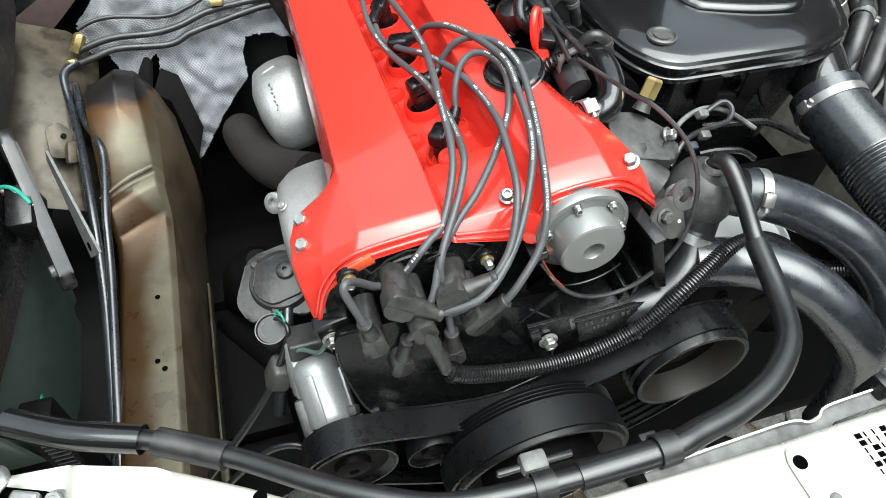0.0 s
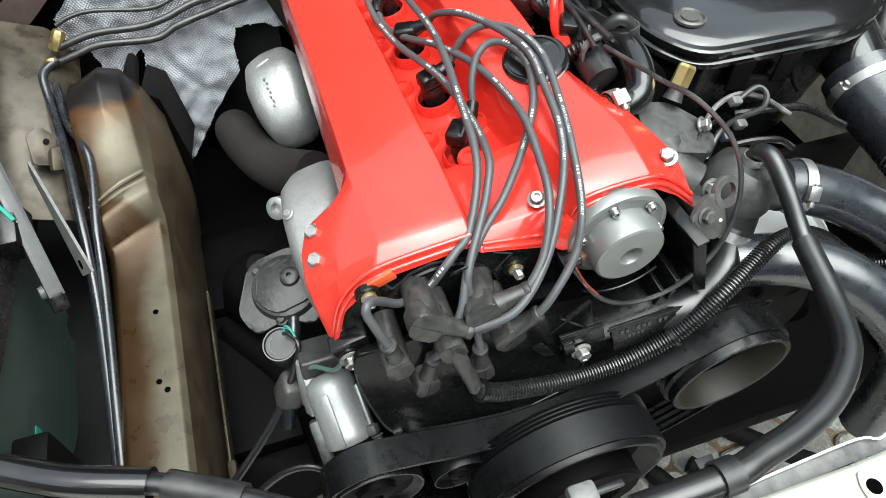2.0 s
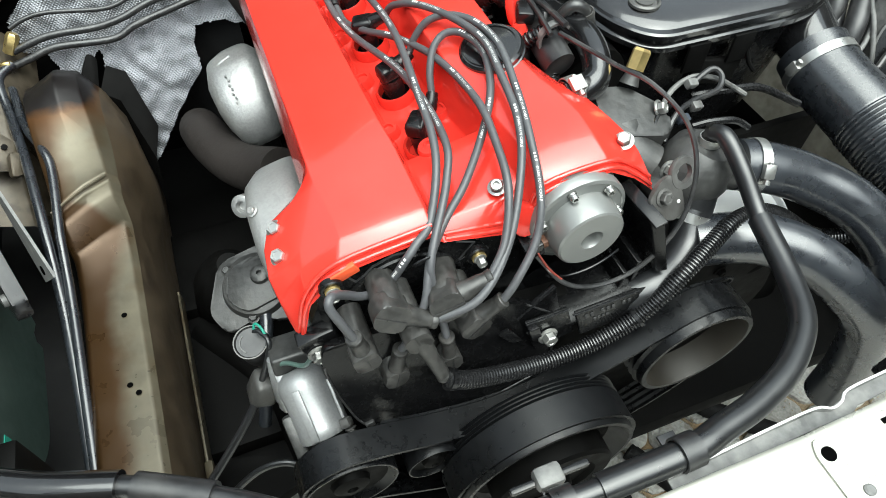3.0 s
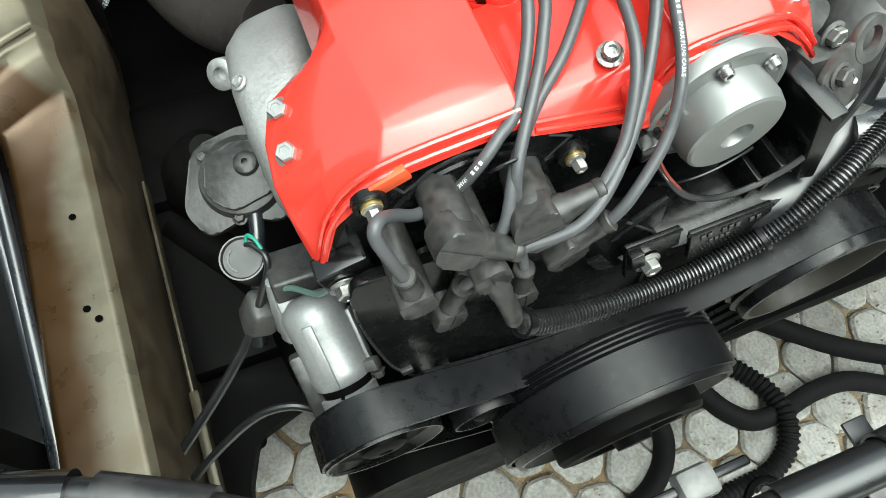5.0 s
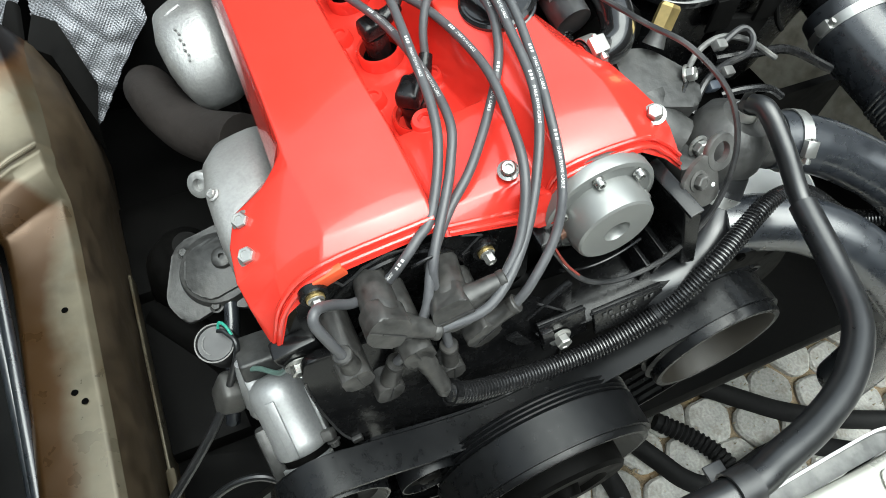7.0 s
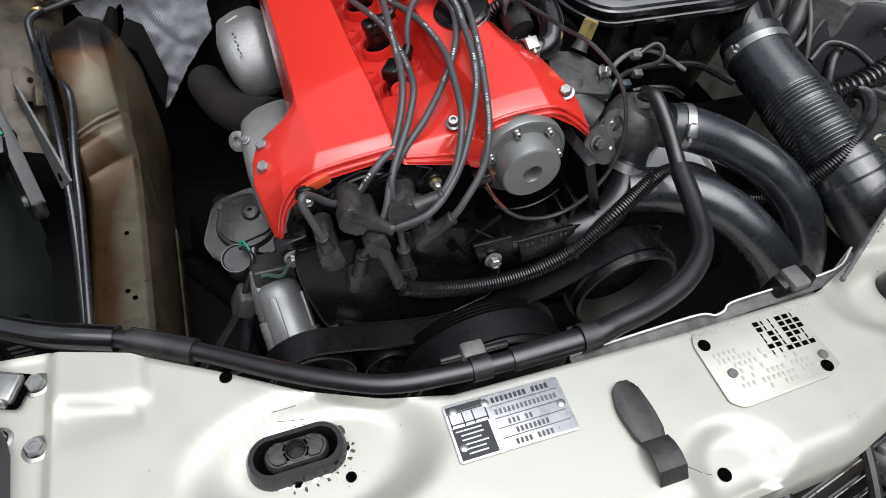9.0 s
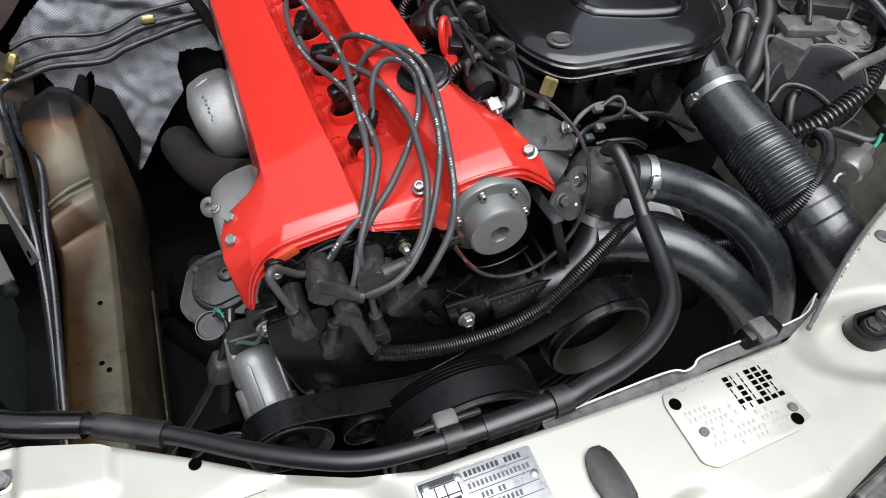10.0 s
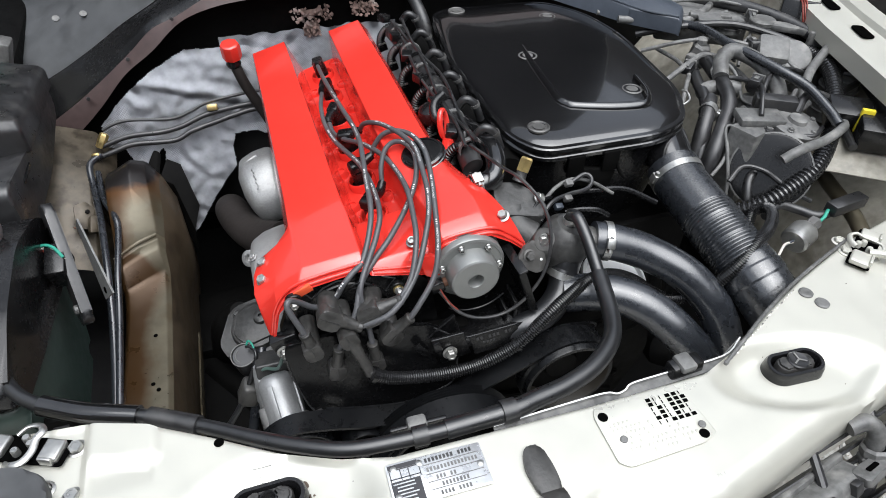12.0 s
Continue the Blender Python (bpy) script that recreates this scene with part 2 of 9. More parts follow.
def resample(line, step):
    out, carry = [line[0]], 0.0
    for a, b in zip(line, line[1:]):
        length = (b - a).length
        while carry + length >= step:
            k = (step - carry) / length
            a = a.lerp(b, k)
            out.append(a)
            length = (b - a).length
            carry = 0.0
        carry += length
    if (out[-1] - line[-1]).length > step * 0.3:
        out.append(line[-1])
    return out


def frames_along(line):
    tangents = [(line[min(i + 1, len(line) - 1)] - line[max(i - 1, 0)]).normalized() for i in range(len(line))]
    side = tangents[0].orthogonal().normalized()
    out = []
    for t in tangents:
        side = (side - t * side.dot(t)).normalized()
        out.append((t, side, t.cross(side)))
    return out


def tube(points, radius, seg=14, per=10, bm=None, step=None, caps=True, flat=1.0, m=None):
    """A hose through places. radius: metres, or a function of the length along it (0 to 1) and of the metres."""
    line = spline(points, per)
    if step:
        line = resample(line, step)
    if m is not None:
        line = [m @ q for q in line]
    total = sum((b - a).length for a, b in zip(line, line[1:]))
    b = bmesh.new()
    rings, run = [], 0.0
    for i, (q, (t, u, v)) in enumerate(zip(line, frames_along(line))):
        if i:
            run += (line[i] - line[i - 1]).length
        r = radius(run / total, run) if callable(radius) else radius
        rings.append([b.verts.new(q + (u * math.cos(2 * math.pi * k / seg) + v * math.sin(2 * math.pi * k / seg) * flat) * r) for k in range(seg)])
    for a, c in zip(rings, rings[1:]):
        for k in range(seg):
            b.faces.new((a[k], a[(k + 1) % seg], c[(k + 1) % seg], c[k]))
    if caps:
        b.faces.new(rings[0][::-1])
        b.faces.new(rings[-1])
    return joined(bm, b) if bm is not None else b


def loft(sections, close=False, m=IDENT, caps=False, bevel=0.0, sharp=25):
    """A skin over rows of places, all of one length."""
    b = bmesh.new()
    rows = [[b.verts.new(p) for p in s] for s in sections]
    n = len(rows[0])
    for a, c in zip(rows, rows[1:]):
        for i in range(n if close else n - 1):
            j = (i + 1) % n
            quad = [a[i], a[j], c[j], c[i]]
            b.faces.new(quad)
    if caps:
        b.faces.new(rows[0][::-1])
        b.faces.new(rows[-1])
    if bevel:
        bmesh.ops.recalc_face_normals(b, faces=b.faces)
        edges = [e for e in b.edges if len(e.link_faces) == 2 and e.calc_face_angle(0) > radians(sharp)]
        bmesh.ops.bevel(b, geom=edges, offset=bevel, segments=3, affect="EDGES", profile=0.5, clamp_overlap=True)
    b.transform(m)
    return b


def solidify(bm, depth):
    bmesh.ops.recalc_face_normals(bm, faces=bm.faces)
    bmesh.ops.solidify(bm, geom=bm.faces[:], thickness=depth)
    return bm


def bolt(parent, at, axis, size=0.0065, label="", mat=None, washer=1.45, head=0.0055, socket=False, name="bolt"):
    """A hexagon bolt with a washer face, under a thing."""
    m = basis(at, axis)
    b = lathe([(0, 0), (size * washer, 0), (size * washer, 0.0012), (size * 1.05, 0.0022)], m, 20)
    k = 6 if not socket else 18
    lathe([(size * 1.02, 0.0018), (size * 1.02, head), (size * 0.86, head + 0.0012), (size * 0.55, head + 0.0012), (size * 0.5, head - 0.002 if socket else head + 0.0006), (0, head - 0.002 if socket else head + 0.0006)], m, k, b)
    return part(name, b, mat or ZINC, parent, label, 30)


def clamp_band(at, axis, radius, width=0.011, bm=None, turn=0.0):
    """A worm-drive clip round a hose: band, housing and screw."""
    m = basis(at, axis)
    b = lathe([(radius, -width / 2), (radius + 0.0012, -width / 2), (radius + 0.0012, width / 2), (radius, width / 2)], m, 32, bm)
    hm = m @ Matrix.Rotation(turn, 4, "Z") @ Matrix.Translation((radius + 0.004, 0, 0))
    box((0.007, 0.016, width * 1.1), hm, 0.0012, 2, 1.0, b)
    lathe([(0, -0.014), (0.0036, -0.014), (0.0036, -0.010), (0.0024, -0.010), (0.0024, 0.010), (0, 0.010)], hm @ Matrix.Rotation(radians(90), 4, "X"), 8, b)
    return b

# ---- ground, body shell ----
ground_bm = bmesh.new()
bmesh.ops.create_grid(ground_bm, x_segments=2, y_segments=2, size=300)
ground = solo("ground", ground_bm, SOIL, "sandy ground with grit between the pavers", "ground", kind="structure")

rear_line = [(-0.55, 0.36), (-0.38, 0.362), (-0.30, 0.363), (-0.205, 0.356), (-0.138, 0.335), (-0.07, 0.298), (0.0, 0.256), (0.062, 0.230), (0.121, 0.216), (0.206, 0.215), (0.357, 0.213), (0.518, 0.216), (0.584, 0.241), (0.659, 0.281), (0.75, 0.323), (0.874, 0.371), (0.976, 0.397), (1.12, 0.42)]
front_line = [(-0.55, 0.14), (-0.30, 0.12), (-0.1, 0.085), (0.1, 0.068), (0.313, 0.066), (0.45, 0.071), (0.551, 0.098), (0.655, 0.125), (0.73, 0.142), (0.9, 0.19), (1.12, 0.24)]


def along(line, x):
    return float(np.interp(x, [p[0] for p in line], [p[1] for p in line]))


def swell(x, y, cx, cy, rx, ry, soft=0.35):
    d = math.hypot((x - cx) / rx, (y - cy) / ry)
    return min(1.0, max(0.0, (1 - d) / soft))


def panel_height(x, y):
    def smooth(k):
        return k * k * (3 - 2 * k)
    z = 0.76
    z -= 0.018 * smooth(swell(x, y, 0.0, 0.195, 0.110, 0.066, 0.42))
    z -= 0.020 * smooth(swell(x + 0.5 * (y - 0.19), y, 0.632, 0.185, 0.120, 0.062, 0.42))
    z += 0.005 * smooth(min(1, max(0, (0.045 - abs(x + 0.163)) / 0.016))) * smooth(min(1, max(0, (y - 0.286 + 0.12 * (x + 0.163)) / 0.013)))
    z -= 0.006 * smooth(min(1, max(0, (-0.197 - x) / 0.012)))
    z -= 0.0035 * smooth(min(1, max(0, (0.036 - abs(x + 0.163)) / 0.010))) * smooth(min(1, max(0, (0.2925 - 0.38 * (x + 0.163) - y) / 0.004))) * smooth(min(1, max(0, (y - 0.255) / 0.03)))
    z -= 0.012 * smooth(swell(x, y, 0.33, 0.085, 0.05, 0.045, 0.5))
    f = along(front_line, x)
    z -= 0.010 * max(0.0, 1 - (y - f) / 0.02) ** 2
    return z


def front_panel():
    b = bmesh.new()
    xs = np.unique(np.concatenate([np.linspace(-0.55, 1.12, 210), np.linspace(-0.215, -0.11, 40)]))
    rows = []
    for x in xs:
        r, f = along(rear_line, x), along(front_line, x)
        col = [(x, r - 0.003, 0.722), (x, r + 0.0005, 0.735), (x, r, 0.7575)]
        for k in np.linspace(0, 1, 46)[0:]:
            y = r - 0.003 + (f - r + 0.003) * k
            col.append((x, y, panel_height(x, y)))
        col += [(x, f - 0.006, 0.742), (x, f - 0.008, 0.70), (x, f - 0.006, 0.64)]
        rows.append([b.verts.new(p) for p in col])
    for a, c in zip(rows, rows[1:]):
        for i in range(len(a) - 1):
            b.faces.new((a[i], a[i + 1], c[i + 1], c[i]))
    return b


crossmember = thing("front_crossmember", (0.3, 0.2, 0.70), "pale gold-grey painted steel front panel of a car", "car body", kind="structure")
part("panel", front_panel(), CREAM, crossmember, angle=50)

# ---- engine ----
# Cam cover: rows of places across it, from its front edge to its back.
COVER = [
    (0.022, [(-0.111, -0.004), (-0.107, -0.002), (-0.080, 0.048), (-0.040, 0.072), (0.053, 0.064), (0.056, 0.050), (0.060, 0.048), (0.132, 0.008), (0.142, 0.014), (0.164, 0.046), (0.232, 0.036), (0.258, 0.008), (0.277, -0.022), (0.279, -0.026)]),
    (0.030, [(-0.111, 0.004), (-0.107, 0.010), (-0.078, 0.062), (-0.036, 0.084), (0.054, 0.076), (0.057, 0.056), (0.061, 0.054), (0.137, 0.023), (0.146, 0.029), (0.165, 0.058), (0.233, 0.048), (0.260, 0.024), (0.279, -0.006), (0.281, -0.012)]),
    (0.042, [(-0.110, 0.028), (-0.107, 0.046), (-0.072, 0.076), (-0.027, 0.0930), (0.055, 0.082), (0.058, 0.060), (0.062, 0.058), (0.146, 0.042), (0.152, 0.046), (0.165, 0.064), (0.232, 0.055), (0.257, 0.034), (0.275, 0.018), (0.277, 0.008)]),
    (0.056, [(-0.107, 0.046), (-0.105, 0.068), (-0.067, 0.084), (-0.026, 0.0945), (0.055, 0.084), (0.058, 0.061), (0.062, 0.059), (0.149, 0.045), (0.152, 0.049), (0.164, 0.067), (0.232, 0.059), (0.254, 0.041), (0.271, 0.033), (0.273, 0.022)]),
    (0.084, [(-0.102, 0.056), (-0.100, 0.075), (-0.063, 0.0865), (-0.027, 0.0970), (0.055, 0.089), (0.058, 0.062), (0.062, 0.060), (0.149, 0.049), (0.151, 0.053), (0.163, 0.069), (0.232, 0.063), (0.252, 0.047), (0.266, 0.037), (0.268, 0.024)]),
    (0.114, [(-0.092, 0.056), (-0.090, 0.074), (-0.060, 0.0865), (-0.029, 0.0990), (0.055, 0.094), (0.058, 0.063), (0.062, 0.060), (0.146, 0.052), (0.149, 0.056), (0.159, 0.071), (0.228, 0.066), (0.246, 0.052), (0.259, 0.041), (0.261, 0.026)]),
    (0.130, [(-0.062, 0.038), (-0.060, 0.058), (-0.046, 0.0840), (-0.030, 0.1005), (0.054, 0.0975), (0.057, 0.060), (0.062, 0.056), (0.140, 0.052), (0.145, 0.056), (0.155, 0.074), (0.224, 0.068), (0.243, 0.052), (0.254, 0.041), (0.256, 0.026)]),
    (0.144, [(-0.054, 0.028), (-0.053, 0.044), (-0.041, 0.074), (-0.030, 0.1010), (0.053, 0.1005), (0.057, 0.045), (0.062, 0.024), (0.132, 0.030), (0.140, 0.050), (0.152, 0.076), (0.220, 0.070), (0.239, 0.052), (0.248, 0.041), (0.250, 0.026)]),
    (0.200, [(-0.052, 0.026), (-0.051, 0.044), (-0.039, 0.076), (-0.029, 0.100), (0.051, 0.1005), (0.055, 0.045), (0.060, 0.021), (0.126, 0.022), (0.134, 0.048), (0.146, 0.080), (0.213, 0.074), (0.227, 0.052), (0.231, 0.040), (0.232, 0.026)]),
    (0.262, [(-0.051, 0.026), (-0.050, 0.044), (-0.039, 0.077), (-0.029, 0.100), (0.050, 0.1005), (0.054, 0.045), (0.059, 0.020), (0.122, 0.020), (0.130, 0.048), (0.141, 0.0875), (0.209, 0.087), (0.219, 0.058), (0.224, 0.040), (0.225, 0.026)]),
    (0.480, [(-0.048, 0.026), (-0.047, 0.044), (-0.038, 0.078), (-0.029, 0.100), (0.045, 0.1005), (0.051, 0.045), (0.056, 0.020), (0.120, 0.020), (0.127, 0.048), (0.137, 0.0880), (0.206, 0.088), (0.216, 0.060), (0.220, 0.040), (0.221, 0.026)]),
    (0.718, [(-0.046, 0.026), (-0.045, 0.044), (-0.038, 0.078), (-0.032, 0.100), (0.039, 0.1005), (0.047, 0.045), (0.052, 0.026), (0.120, 0.028), (0.125, 0.048), (0.133, 0.0880), (0.200, 0.088), (0.212, 0.060), (0.216, 0.040), (0.217, 0.026)]),
    (0.726, [(-0.046, 0.000), (-0.045, 0.010), (-0.038, 0.060), (-0.032, 0.092), (0.039, 0.0925), (0.047, 0.040), (0.052, 0.022), (0.120, 0.022), (0.125, 0.040), (0.133, 0.0800), (0.200, 0.080), (0.212, 0.050), (0.216, 0.020), (0.217, 0.000)]),
]
valve_cover = thing("valve_cover", ew(0.08, 0.36, 0.03), "glossy red painted twin-cam engine cover with two long ridges", "engine cover")
cover_bm = loft([[(x, y, z) for x, z in row] for y, row in COVER], m=ENG, bevel=0.0028, sharp=17)
part("cover_shell", cover_bm, RED, valve_cover, angle=40)

# Beads that run along the front lip.
for k in (0.80, 0.30):
    for first, last in ((1, 5), (6, 8), (8, 13)):
        lip = [(x0 + (x1 - x0) * k, 0.022 + 0.008 * k, z0 + (z1 - z0) * k) for (x0, z0), (x1, z1) in zip(COVER[0][1][first:last], COVER[1][1][first:last])]
        part("front_bead", tube(lip, 0.0024, seg=8, per=5, m=ENG), RED, valve_cover)

PLUGS = [(0.088, 0.165 + 0.0985 * i) for i in range(6)]
for x, y in PLUGS:
    well = lathe([(0.0235, -0.004), (0.0235, 0.012), (0.0215, 0.015), (0.0195, 0.013), (0.0185, -0.002)], ENG @ Matrix.Translation((x, y, 0.021)), 30)
    part("plug_well", well, RED, valve_cover)
    # A black disc in place of depth: the well's shade as colour.
    part("well_shade", lathe([(0, 0), (0.0188, 0), (0.0188, 0.003), (0, 0.003)], ENG @ Matrix.Translation((x, y, 0.0195)), 24), HOLESHADE, valve_cover, "black disc for the shade in the plug well")
for i in range(6):
    for x, dy in ((0.060, 0.045), (0.120, 0.040)):
        y = 0.165 + 0.0985 * i + dy
        if y < 0.70:
            boss = lathe([(0.014, -0.01), (0.0115, 0.006), (0.0095, 0.009), (0.0065, 0.009), (0.006, 0.006), (0, 0.006)], ENG @ Matrix.Translation((x, y, 0.022)), 20)
            part("boss", boss, RED, valve_cover)
for at in ((-0.0865, 0.069, 0.074), (-0.082, 0.1005, 0.0765), (0.2615, 0.049, 0.036)):
    bolt(valve_cover, ew(*at), ENG.to_3x3() @ Vector((-0.15, -0.25, 1)), 0.0068, "zinc-plated cover bolt", head=0.008)
bolt(valve_cover, ew(0.1262, 0.0505, 0.0535), ENG.to_3x3() @ Vector((0, -0.3, 1)), 0.0062, "socket-head cover screw", mat=ZINC, socket=True, head=0.007)
bolt(valve_cover, ew(0.243, 0.118, 0.041), ENG.to_3x3() @ Vector((0.2, 0, 1)), 0.0055, "cover bolt", head=0.006)
# raised bosses on the middle panel
for x, y, z, r in ((0.150, 0.030, 0.022, 0.010), (0.088, 0.132, 0.054, 0.013)):
    part("boss", lathe([(r, -0.006), (r, 0.003), (r * 0.85, 0.006), (r * 0.5, 0.006), (r * 0.45, 0.002), (0, 0.002)], ENG @ Matrix.Translation((x, y, z)), 24), RED, valve_cover)
part("slotted_boss", prism(round_outline([(-0.013, -0.012), (0.013, -0.016), (0.013, 0.016), (-0.013, 0.020)], 0.006), 0.014, ENG @ Matrix.Translation((0.1385, 0.030, 0.020)) @ Matrix.Rotation(radians(68), 4, "X"), 0.003), RED, valve_cover)
part("slot", prism(round_outline([(-0.009, -0.0035), (0.007, -0.0035), (0.007, 0.0035), (-0.009, 0.0035)], 0.003), 0.001, ENG @ Matrix.Translation((0.1385, 0.0165, 0.0165)) @ Matrix.Rotation(radians(68), 4, "X")), HOLESHADE, valve_cover, "dark slot in the boss")
part("seal_tab", box((0.026, 0.006, 0.012), ENG @ Matrix.Translation((-0.036, 0.023, 0.071)) @ Matrix.Rotation(radians(-10), 4, "Y"), 0.001), ORANGE, valve_cover, "orange silicone seal tab")

oil_cap = thing("oil_filler_cap", ew(0.198, 0.205, 0.075), "round black plastic oil filler cap on the cover", "oil cap")
mcap = ENG @ Matrix.Translation((0.194, 0.203, 0.0705)) @ Matrix.Rotation(radians(4), 4, "X")
part("cap", lathe([(0, 0), (0.034, 0), (0.036, 0.002), (0.036, 0.005), (0.0345, 0.006), (0.0345, 0.011), (0.032, 0.0135), (0.0, 0.0145)], mcap, 40), SATIN, oil_cap)
part("grip", box((0.012, 0.009, 0.007), mcap @ Matrix.Translation((-0.012, 0.031, 0.012)), 0.002), SATIN, oil_cap)
part("ring", lathe([(0.0300, 0.0138), (0.0300, 0.0150), (0.0275, 0.0150), (0.0275, 0.0140)], mcap, 40), SATIN, oil_cap)
part("moulded_mark", lathe([(0.0085, 0.0144), (0.0085, 0.0152), (0.0070, 0.0152), (0.0070, 0.0144)], mcap, 24), DUSTBLACK, oil_cap)

# Plug connectors and ignition leads.
LEADS = [
    [(0.088, 0.165), (0.108, 0.188, 0.05), [(0.118, 0.202, 0.056), (0.126, 0.216, 0.074), (0.14, 0.23, 0.09), (0.157, 0.234, 0.097), (0.173, 0.22, 0.098), (0.18, 0.185, 0.095), (0.167, 0.142, 0.086), (0.14, 0.104, 0.076), (0.1, 0.059, 0.07), (0.067, 0.034, 0.063), (0.0395, 0.0064, 0.0566), (0.0182, -0.0187, 0.0337), (-0.0087, -0.0315, 0.0094), (-0.0232, -0.0304, -0.0077)]],
    [(0.088, 0.2635), (0.108, 0.267, 0.062), [(0.118, 0.27, 0.064), (0.13, 0.271, 0.08), (0.148, 0.268, 0.095), (0.169, 0.256, 0.101), (0.188, 0.228, 0.102), (0.196, 0.182, 0.1), (0.188, 0.127, 0.09), (0.175, 0.073, 0.082), (0.1571, 0.0178, 0.0599), (0.1357, -0.0099, 0.0342), (0.1024, -0.0297, 0.0145), (0.0836, -0.0344, 0.0012)]],
    [(0.088, 0.362), (0.108, 0.354, 0.064), [(0.116, 0.35, 0.066), (0.128, 0.336, 0.084), (0.15, 0.296, 0.099), (0.172, 0.24, 0.105), (0.184, 0.19, 0.105), (0.181, 0.147, 0.098), (0.172, 0.09, 0.088), (0.1528, 0.046, 0.0735), (0.1128, -0.0045, 0.0448), (0.0656, -0.037, 0.0296), (0.0179, -0.0339, 0.0231)]],
    [(0.088, 0.4605), (0.072, 0.43, 0.062), [(0.07, 0.42, 0.06), (0.072, 0.385, 0.056), (0.088, 0.345, 0.062), (0.113, 0.3, 0.07), (0.138, 0.227, 0.08), (0.148, 0.133, 0.09), (0.1417, 0.0711, 0.0823), (0.1311, 0.0285, 0.072), (0.1082, -0.0051, 0.0479), (0.0814, -0.0247, 0.0328)]],
    [(0.088, 0.559), (0.078, 0.53, 0.066), [(0.076, 0.52, 0.066), (0.066, 0.46, 0.072), (0.063, 0.4, 0.07), (0.072, 0.33, 0.072), (0.098, 0.22, 0.084), (0.101, 0.105, 0.093), (0.083, 0.058, 0.083), (0.0397, 0.0036, 0.0587), (0.0299, -0.0113, 0.0274), (0.0249, -0.0226, -0.0053), (0.0215, -0.0317, -0.0232)]],
    [(0.088, 0.6575), (0.086, 0.63, 0.07), [(0.086, 0.618, 0.072), (0.09, 0.52, 0.088), (0.1, 0.4, 0.098), (0.11, 0.277, 0.104), (0.099, 0.163, 0.108), (0.086, 0.084, 0.098), (0.055, 0.034, 0.074), (0.034, 0.018, 0.071), (0.0169, 0.01, 0.0645), (0.0015, 0.011, 0.0482), (-0.0155, 0.01, 0.0425), (-0.0304, 0.004, 0.0527), (-0.0411, -0.004, 0.0783), (-0.0486, -0.013, 0.0969), (-0.0542, -0.02, 0.0953), (-0.0538, -0.025, 0.0776), (-0.0526, -0.0279, 0.0427)]],
]
for (px, py), knee, line in LEADS:
    lead = thing("ignition_lead", ew(px, py, 0.04), "grey rubber ignition cable with a black plug connector", "ignition cable", "ignition cables on the engine")
    part("cable", tube(line, 0.0041, seg=12, per=10, m=ENG), CABLE, lead)
    kx, ky, kz = knee
    body = tube([(px, py, 0.022), (px, py, 0.052)], 0.0125, seg=18, per=2, m=ENG)
    d = Vector((kx - px, ky - py, 0)).normalized()
    bm_axis = basis((px, py, 0.060), (0, 0, 1), d)
    box((0.030, 0.024, 0.018), ENG @ bm_axis @ Matrix.Translation((0.002, 0, 0)), 0.005, 3, 0.9, body)
    tube([Vector((px, py, 0.060)) + d * 0.010, Vector(knee), Vector(line[0]) + d * 0.002], lambda s, r: 0.0095 - 0.003 * s, seg=14, per=4, bm=body, m=ENG)
    part("plug_connector", body, BLACK, lead, "black plastic spark plug connector")

# words printed along the cables
def printed(text, size):
    """The outline of words as flat faces, in x and y."""
    cu = bpy.data.curves.new("words", "FONT")
    cu.body, cu.size, cu.resolution_u = text, size, 1
    ob = bpy.data.objects.new("words", cu)
    scene.collection.objects.link(ob)
    bpy.context.view_layer.update()
    me = bpy.data.meshes.new_from_object(ob.evaluated_get(bpy.context.evaluated_depsgraph_get()))
    b = bmesh.new()
    b.from_mesh(me)
    bpy.data.objects.remove(ob)
    bpy.data.curves.remove(cu)
    bpy.data.meshes.remove(me)
    return b


def wrap_on(bm, line, start, radius, turn):
    """Lays flat words along a cable, round its upper side."""
    fr = frames_along(line)
    runs = [0.0]
    for a, b in zip(line, line[1:]):
        runs.append(runs[-1] + (b - a).length)
    for v in bm.verts:
        d = start + v.co.x
        i = max(0, min(len(line) - 2, next((k for k, r in enumerate(runs) if r > d), len(line)) - 1))
        f = (d - runs[i]) / max(1e-6, runs[i + 1] - runs[i])
        t = fr[i][0].lerp(fr[i + 1][0], f).normalized()
        up = Vector((-0.26, -0.35, 0.9))
        up = (up - t * up.dot(t)).normalized()
        side = up.cross(t)
        a = v.co.y / radius + turn
        v.co = line[i].lerp(line[i + 1], f) + (up * math.cos(a) + side * math.sin(a)) * radius
    return bm


for (knee_, starts), ob in zip(((0, (0.10, 0.20)), (1, (0.12, 0.22, 0.30)), (2, (0.08, 0.19, 0.29)), (3, (0.13, 0.26)), (4, (0.16, 0.28, 0.38)), (5, (0.18, 0.32, 0.46, 0.66))), [o for o in scene.collection.all_objects if o.name.startswith("ignition_lead")]):
    line = [ENG @ q for q in spline(LEADS[knee_][2], 10)]
    cable = [c for c in ob.children if c.name.startswith("cable")][0]
    for s0 in starts:
        words = wrap_on(printed("SPARK PLUG CABLE", 0.0037), line, s0, 0.00425, -0.3)
        part("printed_text", words, WHITE, cable, "white printed words")
        bar = bmesh.new()
        for k in range(3):
            box((0.0020, 0.0025, 0.0), Matrix.Translation((-0.0125 + 0.0034 * k, 0.0015, 0)), 0, bm=bar)
        part("printed_bar", wrap_on(bar, line, s0, 0.00425, -0.3), WHITE, cable, "white printed mark")

